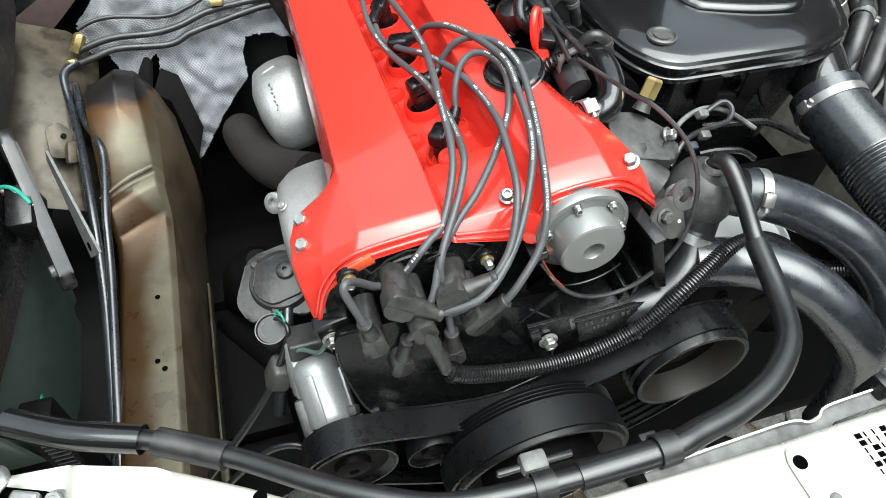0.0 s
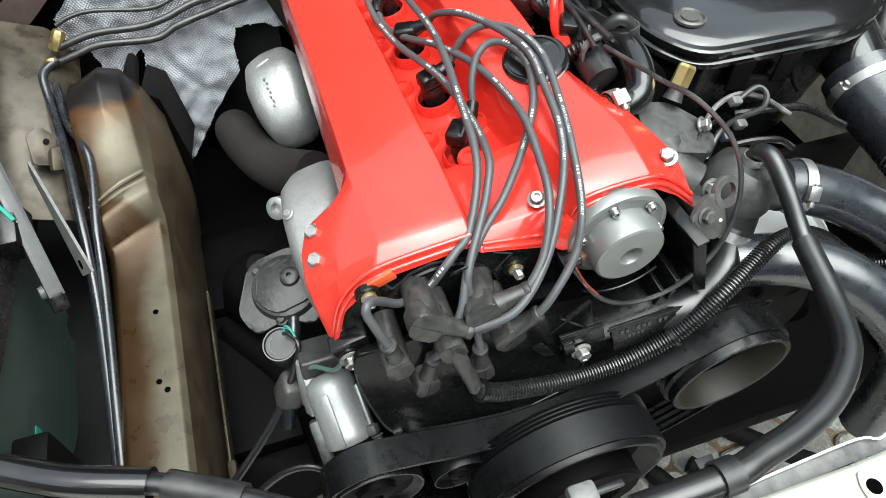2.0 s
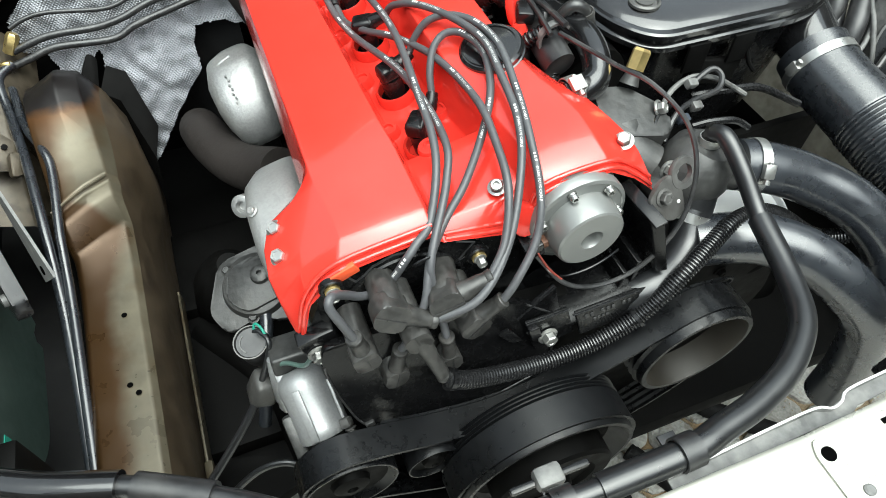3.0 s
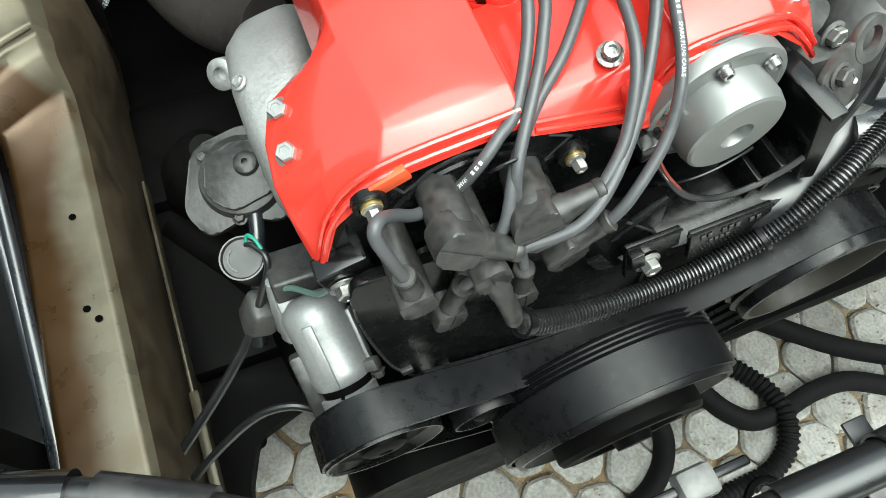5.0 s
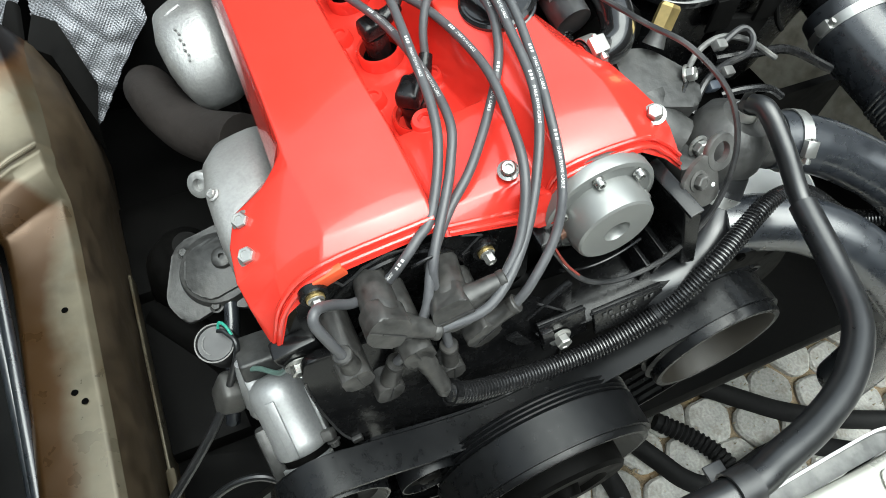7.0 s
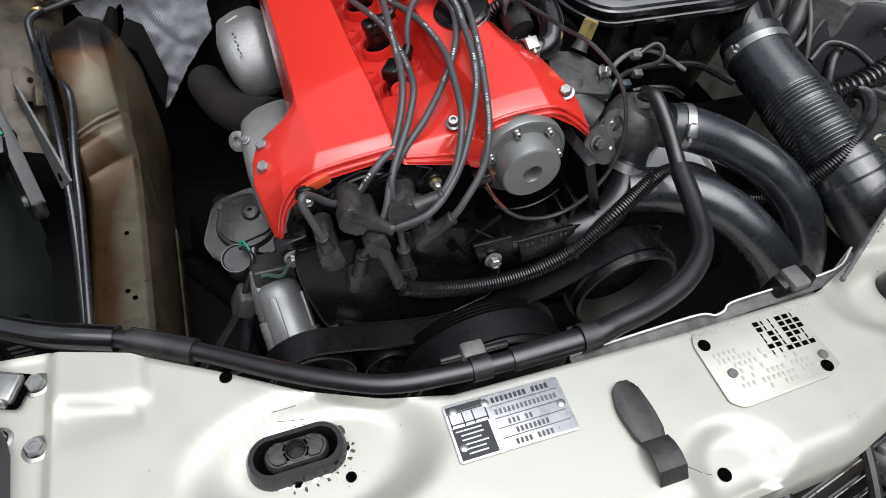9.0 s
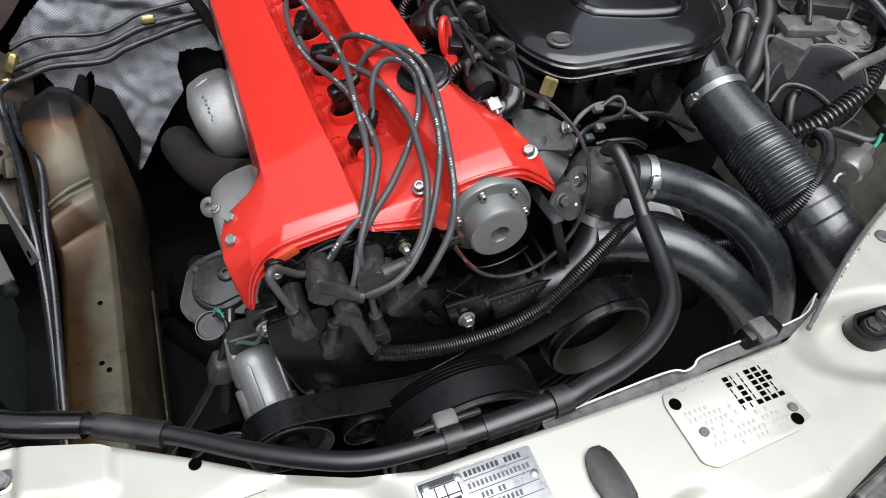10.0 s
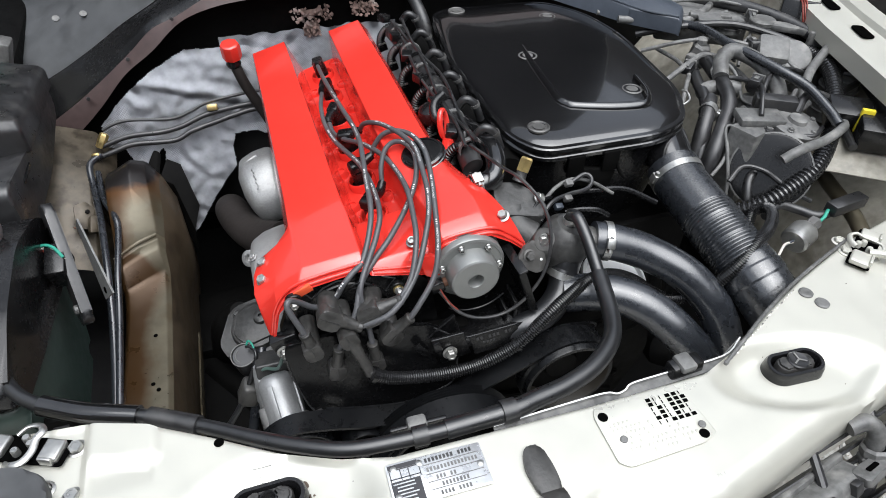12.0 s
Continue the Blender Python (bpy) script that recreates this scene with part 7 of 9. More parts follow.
# foil heat shield
def emboss_foil():
    m = FOIL
    nt = m.node_tree
    b = nt.nodes["Principled BSDF"]
    tc = nt.nodes.new("ShaderNodeTexCoord")
    mp = nt.nodes.new("ShaderNodeMapping")
    mp.inputs["Rotation"].default_value = (0.0, radians(45), 0.0)
    nt.links.new(tc.outputs["Object"], mp.inputs["Vector"])
    w1, w2 = nt.nodes.new("ShaderNodeTexWave"), nt.nodes.new("ShaderNodeTexWave")
    w1.bands_direction, w2.bands_direction = "X", "Z"
    for w in (w1, w2):
        w.inputs["Scale"].default_value = 88.0
        w.inputs["Distortion"].default_value = 0.15
        nt.links.new(mp.outputs[0], w.inputs["Vector"])
    mul = nt.nodes.new("ShaderNodeMath")
    mul.operation = "MULTIPLY"
    nt.links.new(w1.outputs["Fac"], mul.inputs[0])
    nt.links.new(w2.outputs["Fac"], mul.inputs[1])
    bp = nt.nodes.new("ShaderNodeBump")
    bp.inputs["Strength"].default_value, bp.inputs["Distance"].default_value = 0.36, 0.0020
    nt.links.new(mul.outputs[0], bp.inputs["Height"])
    nt.links.new(b.inputs["Normal"].links[0].from_socket, bp.inputs["Normal"])
    nt.links.new(bp.outputs[0], b.inputs["Normal"])


emboss_foil()
FOIL_EDGE = [(-0.283, 0.665), (-0.234, 0.707), (-0.188, 0.738), (-0.136, 0.761), (-0.086, 0.781), (-0.028, 0.778), (0.034, 0.779), (0.09, 0.77), (0.09, 0.60), (0.037, 0.618), (-0.011, 0.617), (-0.022, 0.594), (-0.023, 0.556), (-0.077, 0.507), (-0.125, 0.452), (-0.150, 0.433), (-0.142, 0.488), (-0.173, 0.552), (-0.168, 0.609), (-0.192, 0.587), (-0.203, 0.563), (-0.232, 0.581), (-0.244, 0.614), (-0.276, 0.623)]


def inside(x, z, poly):
    odd = False
    for (x1, z1), (x2, z2) in zip(poly, poly[1:] + poly[:1]):
        if (z1 > z) != (z2 > z) and x < (x2 - x1) * (z - z1) / (z2 - z1) + x1:
            odd = not odd
    return odd


def foil_sheet():
    b = bmesh.new()
    n = 210
    grid = {}
    for i in range(n):
        for j in range(n):
            x, z = -0.29 + 0.39 * i / (n - 1), 0.425 + 0.365 * j / (n - 1)
            w = noise.noise(Vector((x * 60, z * 60, 3))) * 0.0035
            if inside(x + w, z + w, FOIL_EDGE):
                y = 0.818 + 0.6 * z
                y += 0.007 * noise.noise(Vector((x * 6, z * 6, 1))) + 0.004 * abs(noise.noise(Vector((x * 16, z * 16, 5)))) + 0.004 * noise.noise(Vector((x * 50, z * 50, 5)))
                y -= 0.006 * math.exp(-((z - 0.71 + 0.25 * (x + 0.1)) / 0.012) ** 2)
                grid[i, j] = b.verts.new((x, y, z))
    for (i, j), v in grid.items():
        q = [grid.get((i + 1, j)), grid.get((i + 1, j + 1)), grid.get((i, j + 1))]
        if all(q):
            b.faces.new((v, *q))
    return solidify(b, 0.0012)


foil = thing("heat_shield", (-0.1, 1.2, 0.45), "crumpled embossed silver foil heat shield with torn edges", "heat shield")
part("foil", foil_sheet(), FOIL, foil, angle=60)
strip = solidify(loft([[(x, 1.250 + 0.45 * (z - 0.60) + 0.009 * noise.noise(Vector((x * 30, k, 2))), z + 0.006 * noise.noise(Vector((x * 40, k, 7)))) for x in np.linspace(-0.01, 0.40, 60)] for k, z in enumerate((0.60, 0.67, 0.70, 0.73, 0.75, 0.763, 0.772, 0.781))]), 0.0012)
part("strip", strip, FOIL, foil, "foil strip behind the engine", angle=60)
part("dark_flap", solidify(loft([[(-0.165, 1.150, 0.60), (-0.140, 1.145, 0.585), (-0.120, 1.10, 0.50)], [(-0.185, 1.125, 0.57), (-0.160, 1.115, 0.555), (-0.138, 1.07, 0.46)], [(-0.20, 1.13, 0.50), (-0.17, 1.11, 0.47), (-0.145, 1.07, 0.40)]]), 0.002), SHADEGRIME, foil, "black torn insulation flap")
part("rear_sheet", solidify(loft([[(x, 1.235 - 0.10 * ((x + 0.16) / 0.30) ** 2 * v, 0.62 - 0.24 * v) for x in np.linspace(-0.175, 0.06, 14)] for v in np.linspace(0, 1, 8)]), 0.002), TARSHEET, foil, "dark sheet below the foil", 60)
solo("shield_bracket", prism(round_outline([(-0.03, -0.04), (0.0, -0.02), (0.022, 0.055), (0.010, 0.065), (-0.012, 0.03)], 0.008), 0.006, basis((-0.195, 1.13, 0.565), (0.2, -1, 0.4), (1, 0, 0)), 0.001), SHADEGRIME, "black bracket in front of the foil", "bracket")

PIPES = (
    [(-0.275, 1.203, 0.672), (-0.251, 1.208, 0.680), (-0.216, 1.210, 0.683), (-0.137, 1.206, 0.676), (-0.095, 1.211, 0.685), (-0.057, 1.218, 0.697), (0.018, 1.223, 0.705), (0.08, 1.226, 0.708)],
    [(-0.287, 1.186, 0.643), (-0.228, 1.193, 0.655), (-0.160, 1.193, 0.655), (-0.117, 1.196, 0.661), (-0.061, 1.206, 0.676), (0.026, 1.211, 0.685), (0.08, 1.213, 0.688)],
    [(-0.291, 1.175, 0.626), (-0.262, 1.179, 0.632), (-0.221, 1.184, 0.640), (-0.140, 1.182, 0.637), (-0.102, 1.189, 0.649), (-0.052, 1.196, 0.659), (0.024, 1.204, 0.673), (0.08, 1.206, 0.676)],
)
for pts, r in zip(PIPES, (0.0036, 0.0058, 0.0058)):
    solo("brake_line", tube([(x, y - 0.022, z) for x, y, z in pts], r, seg=12, per=8), DUSTBLACK, "dark metal brake line across the heat shield", "pipe", "brake lines")
solo("line_clip", box((0.022, 0.014, 0.018), basis((-0.048, 1.185, 0.690), (0, -1, 0.5)), 0.003), BRASS, "yellowed plastic line clip", "clip", "line clips")
solo("line_clip", box((0.016, 0.012, 0.020), basis((-0.297, 1.150, 0.632), (0, -1, 0.5)), 0.003), BRASS, "yellowed plastic line clip", "clip", "line clips")
solo("line_union", lathe([(0, 0), (0.0095, 0), (0.0095, 0.028), (0.007, 0.032), (0, 0.032)], basis((-0.288, 1.165, 0.642), (0.5, 0.25, 0.8)), 6), BRASS, "brass hexagon union of the brake line", "pipe fitting")
DOWN = (
    ([(-0.290, 1.150, 0.632), (-0.309, 1.12, 0.628), (-0.302, 1.06, 0.607), (-0.283, 0.95, 0.597), (-0.271, 0.83, 0.571), (-0.272, 0.74, 0.520), (-0.272, 0.62, 0.48), (-0.272, 0.45, 0.44)], 0.0068, RUBBER, "black cable sleeve running down the rail"),
    ([(-0.296, 1.11, 0.616), (-0.283, 1.03, 0.602), (-0.260, 0.97, 0.604), (-0.253, 0.93, 0.593), (-0.256, 0.83, 0.566), (-0.260, 0.75, 0.528), (-0.262, 0.60, 0.49), (-0.262, 0.45, 0.46)], 0.0062, RUBBER, "black cable sleeve running down the rail"),
    ([(-0.302, 1.145, 0.625), (-0.312, 1.10, 0.60), (-0.325, 1.03, 0.575), (-0.345, 0.99, 0.57)], 0.0042, COPPER, "thin brown taped wire by the strut tower"),
)
for pts, r, mt, lab in DOWN:
    solo("cable_sleeve", tube(pts, r, seg=12, per=8), mt, lab, "cable", "cables on the rail")

hanger = thing("reservoir_bracket", (-0.26, 0.7, 0.62), "grey steel bracket with a black padded arm", "bracket")
pa, pb, pc, pd = Vector((-0.272, 0.800, 0.712)), Vector((-0.262, 0.785, 0.738)), Vector((-0.216, 0.655, 0.682)), Vector((-0.240, 0.687, 0.643))
strip_n = (pc - pa).cross(pb - pd).normalized() * 0.003
strip_rows = [[pa.lerp(pd, t), pb.lerp(pc, t), pb.lerp(pc, t) + strip_n, pa.lerp(pd, t) + strip_n] for t in (0, 0.3, 0.6, 0.9, 1.0)]
part("plate", loft(strip_rows, close=True, caps=True), DUSTY, hanger, "grey steel strip")
pm = pc.lerp(pd, 0.55) + (pb - pc) * 0.09
part("hole", lathe([(0, -0.004), (0.0055, -0.004), (0.0055, 0.004), (0, 0.004)], basis(pm, strip_n), 16), HOLESHADE, hanger)
pad_d = Vector((0.048, -0.126, -0.118)).normalized()
pad_m = basis((-0.291, 0.735, 0.682), strip_n, pad_d)
part("pad", prism(round_outline([(-0.100, -0.030), (0.088, -0.022), (0.100, 0.0), (0.088, 0.022), (-0.100, 0.030), (-0.112, 0.0)], 0.020, 6), 0.016, pad_m @ Matrix.Translation((0, 0, -0.008)), 0.005, segs=3), DUSTBLACK, hanger, "black padded arm")
part("recess", prism(round_outline([(-0.070, -0.016), (0.020, -0.012), (0.020, 0.012), (-0.070, 0.016)], 0.010), 0.002, pad_m @ Matrix.Translation((0, 0, 0.0075)), 0.0), HOLESHADE, hanger, "dark recess in the arm")
part("knob", lathe([(0.008, 0), (0.007, 0.005), (0, 0.006)], pad_m @ Matrix.Translation((0.070, 0.002, 0.008)), 18), DUSTY, hanger)
part("socket", box((0.030, 0.055, 0.05), Matrix.Translation((-0.300, 0.735, 0.690)) @ Matrix.Rotation(radians(20), 4, "X"), 0.004), BLACK, hanger)
for k, mt in enumerate((GREENWIRE, WHITEWIRE, REDWIRE)):
    part("wire", tube([(-0.286, 0.725, 0.712 - 0.005 * k), (-0.300, 0.742, 0.722 - 0.005 * k), (-0.318, 0.75, 0.722 - 0.005 * k), (-0.34, 0.745, 0.71 - 0.005 * k)], 0.0026, seg=8), mt, hanger, "thin coloured wire")

tank = thing("coolant_reservoir", (-0.4, 0.65, 0.5), "black topped coolant reservoir with a green translucent body", "coolant tank")
def slab(points, x0, x1, bevel):
    return prism(round_outline(points, 0.03, 6), x1 - x0, basis((x0, 0, 0), (1, 0, 0), (0, 1, 0)), bevel, segs=4)
part("body", slab([(0.47, 0.66), (0.50, 0.50), (0.60, 0.44), (0.76, 0.46), (0.80, 0.56), (0.79, 0.66), (0.62, 0.70)], -0.47, -0.325, 0.020), GREENTANK, tank)
part("top", slab([(0.455, 0.715), (0.47, 0.665), (0.60, 0.645), (0.80, 0.625), (0.83, 0.70), (0.79, 0.755), (0.68, 0.785), (0.56, 0.765)], -0.48, -0.318, 0.018), BLACK, tank, "black upper half")
part("cap", lathe([(0.030, -0.01), (0.033, 0.0), (0.033, 0.014), (0.029, 0.018), (0.012, 0.018), (0.010, 0.022), (0, 0.022)], basis((-0.372, 0.710, 0.790), (0.05, 0, 1)), 36), ALLOY, tank, "bare metal filler cap")
part("outlet", tube([(-0.372, 0.60, 0.722), (-0.378, 0.64, 0.735)], 0.011, seg=16), BLACK, tank)
part("clip", clamp_band((-0.361, 0.592, 0.722), (-0.3, 0.9, 0.1), 0.0102, 0.010), ZINC, tank, "bright hose clip")
part("sticker", box((0.001, 0.020, 0.014), Matrix.Translation((-0.3245, 0.555, 0.548)), 0), GREENWIRE, tank, "small turquoise sticker")
part("seam", box((0.006, 0.26, 0.006), Matrix.Translation((-0.322, 0.63, 0.650)) @ Matrix.Rotation(radians(-6), 4, "X"), 0.002), BLACK, tank)
radfan = thing("condenser_frame", (-0.29, 0.45, 0.4), "black finned frame beside the rail", "frame")
part("frame", box((0.035, 0.035, 0.40), Matrix.Translation((-0.300, 0.50, 0.42)), 0.004), SHADEGRIME, radfan)
for i in range(24):
    part("fin", box((0.020, 0.003, 0.0022), Matrix.Translation((-0.297, 0.481, 0.40 + 0.009 * i)), 0), DUSTBLACK, radfan)

fusebox = thing("fuse_box", (-0.42, 1.0, 0.65), "black plastic fuse box with a stepped lid", "fuse box")
part("base", slab([(0.80, 0.69), (1.02, 0.69), (1.20, 0.73), (1.18, 0.795), (0.99, 0.775), (0.80, 0.80)], -0.56, -0.345, 0.006), DUSTBLACK, fusebox)
part("lid", loft([[(-0.58, 0.88, 0.90), (-0.345, 0.96, 0.832), (-0.345, 1.19, 0.824), (-0.58, 1.21, 0.87)], [(-0.58, 0.87, 0.885), (-0.338, 0.945, 0.820), (-0.338, 1.20, 0.812), (-0.58, 1.22, 0.86)], [(-0.58, 0.87, 0.80), (-0.338, 0.945, 0.775), (-0.338, 1.20, 0.775), (-0.58, 1.22, 0.80)]], close=True, caps=True, bevel=0.005), DUSTBLACK, fusebox)
part("step", box((0.16, 0.06, 0.014), Matrix.Translation((-0.42, 0.905, 0.782)) @ Matrix.Rotation(radians(16), 4, "Y"), 0.005), BLACK, fusebox)
part("hole", lathe([(0, 0), (0.010, 0), (0.010, 0.001), (0, 0.001)], basis((-0.395, 0.905, 0.7935), (0.27, 0, 0.96)), 20), HOLESHADE, fusebox)
green = thing("bulkhead_plug", (-0.46, 1.35, 0.78), "grey plug with yellow collars and green wires", "connector")
part("plug", box((0.045, 0.05, 0.07), Matrix.Translation((-0.448, 1.33, 0.795)) @ Matrix.Rotation(radians(20), 4, "Y"), 0.006), DUSTY, green)
part("collar", lathe([(0.014, 0), (0.014, 0.022), (0.010, 0.026)], basis((-0.452, 1.31, 0.765), (-0.2, -0.6, -0.7)), 20), YELLOW, green, "yellow plastic collar")
part("collar", lathe([(0.012, 0), (0.012, 0.026), (0.008, 0.03)], basis((-0.468, 1.31, 0.768), (-0.9, -0.2, -0.1)), 20), YELLOW, green, "yellow plastic collar")
part("wire", tube([(-0.455, 1.30, 0.752), (-0.475, 1.27, 0.735), (-0.51, 1.24, 0.72), (-0.56, 1.22, 0.70)], 0.0055, seg=10), GREENWIRE, green, "green insulated wire")
part("wire", tube([(-0.44, 1.33, 0.83), (-0.435, 1.36, 0.87), (-0.43, 1.40, 0.91)], 0.005, seg=10), GREENWIRE, green, "green insulated wire")

transmission = thing("gearbox_dipstick", (0.03, 1.2, 0.65), "red capped gearbox dipstick on a dark tube", "dipstick")
part("cap", lathe([(0.0185, -0.032), (0.0205, -0.030), (0.0205, -0.004), (0.0185, 0.002), (0.0145, 0.004), (0, 0.0045)], basis((0.014, 1.195, 0.820), (-0.05, -0.25, 1)), 8), RED, transmission, "red plastic cap", 25)
part("collar", lathe([(0.014, 0), (0.016, 0.006), (0.012, 0.014)], basis((0.0155, 1.20, 0.772), (-0.05, -0.2, 1)), 18), BLACK, transmission)
part("tube", tube([(0.015, 1.20, 0.780), (0.030, 1.19, 0.73), (0.056, 1.18, 0.67), (0.085, 1.17, 0.60)], 0.0115, seg=16), IRON, transmission)

# ---- bulkhead ----
corner = thing("scuttle_corner", (-0.62, 1.4, 0.6), "dark scuttle corner beside the fuse box", "car body", kind="structure")
part("panel", box((0.44, 0.75, 0.04), Matrix.Translation((-0.68, 1.48, 0.72)) @ Matrix.Rotation(radians(6), 4, "X"), 0.006), SHADEGRIME, corner)
part("wall", box((0.04, 1.2, 0.70), Matrix.Translation((-0.66, 1.2, 0.35)), 0.004), SHADEGRIME, corner)

bulk = thing("bulkhead", (0.3, 1.4, 0.4), "dark bulkhead behind the engine with a curved seal", "car body", kind="structure")
part("wall", prism([(-0.62, 0.10), (1.32, 0.10), (1.32, 0.86), (1.0, 0.90), (0.06, 0.90), (-0.08, 0.84), (-0.20, 0.77), (-0.35, 0.66), (-0.45, 0.60), (-0.62, 0.55)], 0.02, basis((0, 1.37, 0), (0, -1, 0), (1, 0, 0)) @ Matrix.Scale(1, 4), 0.0), SHADEGRIME, bulk)
ARC = [(-0.95, 0.45), (-0.60, 0.53), (-0.443, 0.610), (-0.349, 0.664), (-0.275, 0.715), (-0.200, 0.772), (-0.142, 0.819), (-0.083, 0.843), (-0.011, 0.878), (0.064, 0.902), (0.20, 0.915), (0.5, 0.92), (0.9, 0.915)]
LOWARC = [(-0.95, 0.40), (-0.60, 0.47), (-0.438, 0.548), (-0.360, 0.602), (-0.290, 0.662), (-0.220, 0.732), (-0.151, 0.779), (-0.079, 0.836), (0.0, 0.862), (0.093, 0.872), (0.22, 0.880), (0.5, 0.885), (0.9, 0.88)]
BACK = [(-0.95, 0.50), (-0.60, 0.60), (-0.40, 0.690), (-0.312, 0.737), (-0.254, 0.772), (-0.209, 0.800), (-0.125, 0.845), (-0.054, 0.889), (0.02, 0.92), (0.09, 0.945), (0.22, 0.955), (0.5, 0.96), (0.9, 0.955)]
def smooth_row(row, y, dz=0.0):
    return [tuple(q) for q in spline([(x, y, z + dz) for x, z in row], 6)]
part("seal", loft([smooth_row(LOWARC, 1.318, -0.004), smooth_row(LOWARC, 1.30), smooth_row(ARC, 1.318, -0.004), smooth_row(ARC, 1.322)], bevel=0.0), MAROON, bulk, "dull maroon curved seal", 50)
part("flap", loft([smooth_row(ARC, 1.3225, 0.0), smooth_row(ARC, 1.325, 0.003), smooth_row(ARC, 1.345, 0.016), smooth_row(BACK, 1.42)]), BLACK, bulk, "black rubber flap", 60)
part("cowl", loft([smooth_row(BACK, 1.421, 0.001), smooth_row(BACK, 1.50, 0.05), smooth_row(BACK, 1.75, 0.12)]), COWL, bulk, "grey cowl panel with fasteners", 60)
for x, z, y in ((-0.205, 0.765, 1.308), (-0.31, 0.685, 1.308), (-0.095, 0.842, 1.31)):
    part("stud", lathe([(0.004, 0), (0.004, 0.006), (0, 0.007)], basis((x, y, z), (0.2, -1, 0.2)), 12), DUSTBLACK, bulk)
for x, y, z in ((-0.36, 1.50, 0.795), (-0.30, 1.50, 0.80), (-0.37, 1.60, 0.82)):
    part("fastener", lathe([(0.008, 0), (0.008, 0.003), (0, 0.004)], basis((x, y, z), (0.2, -0.6, 1)), 14), DUSTY, bulk)
FLUFF = material("rust_stained_fluff", (0.20, 0.135, 0.115), 0.9, vary=0.4, grain=80, bump=0.3, dirt=(0.40, 0.37, 0.35), dirt_amount=0.8)
torn = thing("torn_insulation", (0.22, 1.315, 0.82), "torn rust-stained insulation fluff on the bulkhead", "insulation")
rng = random.Random(4)
for cx_, cz_, w in ((0.205, 0.818, 0.045), (0.325, 0.822, 0.028), (0.20, 0.785, 0.018)):
    ins = box((w * 1.1, 0.008, 0.016), Matrix.Translation((cx_, 1.326, cz_)), 0.004)
    for i in range(90):
        c = Vector((cx_ + rng.uniform(-w, w), 1.318 + rng.uniform(-0.006, 0.008), cz_ + rng.uniform(-0.014, 0.012)))
        d = Vector((rng.uniform(-1, 1), rng.uniform(-0.4, 0.2), rng.uniform(-1, 1))).normalized() * rng.uniform(0.004, 0.012)
        joined(ins, loft([[c + d.orthogonal() * 0.2, c - d.orthogonal() * 0.2], [c + d * 0.6 + d.orthogonal() * 0.35, c + d * 0.6 - d.orthogonal() * 0.3 + Vector((0, -0.004, 0))], [c + d + d.orthogonal() * 0.1, c + d - d.orthogonal() * 0.1]]))
    part("tuft", ins, FLUFF, torn)
solo("bulkhead_pipe", tube([(0.43, 1.33, 0.86), (0.44, 1.27, 0.83), (0.445, 1.22, 0.80), (0.43, 1.15, 0.78)], 0.014, seg=16), DUSTBLACK, "dark hose at the bulkhead", "hose")

# ---- fittings on the front panel ----
def on_panel(x, y):
    return panel_height(x, y)


def flat_mark(name, x, y, w, h, mat, parent, turn=0.0, lift=0.0005, z=0.762, label=""):
    return part(name, box((w, h, 0.0008), Matrix.Translation((x, y, z + lift)) @ Matrix.Rotation(turn, 4, "Z"), 0), mat, parent, label)


for x, y, r in ((0.362, 0.193, 0.0060), (0.463, 0.141, 0.0060), (-0.062, 0.287, 0.0055), (0.021, 0.178, 0.0045), (0.318, 0.085, 0.0060)):
    part("hole", lathe([(0, 0), (r, 0), (r, 0.0006), (0, 0.0006)], Matrix.Translation((x, y, on_panel(x, y) + 0.0004)), 20), HOLESHADE, crossmember, "dark round hole")
for x, y in ((0.733, 0.295), (0.741, 0.272)):
    part("plug", lathe([(0.0098, 0), (0.0098, 0.002), (0.0075, 0.0035), (0, 0.003)], Matrix.Translation((x, y, 0.760)), 22), DUSTY, crossmember, "grey rubber plug")
for x, y in ((-0.213, 0.328), (-0.211, 0.269), (-0.24, 0.285)):
    bolt(crossmember, (x, y, on_panel(x, y)), (0, 0, 1), 0.0078, "large zinc-plated flange bolt", head=0.007, washer=1.45)

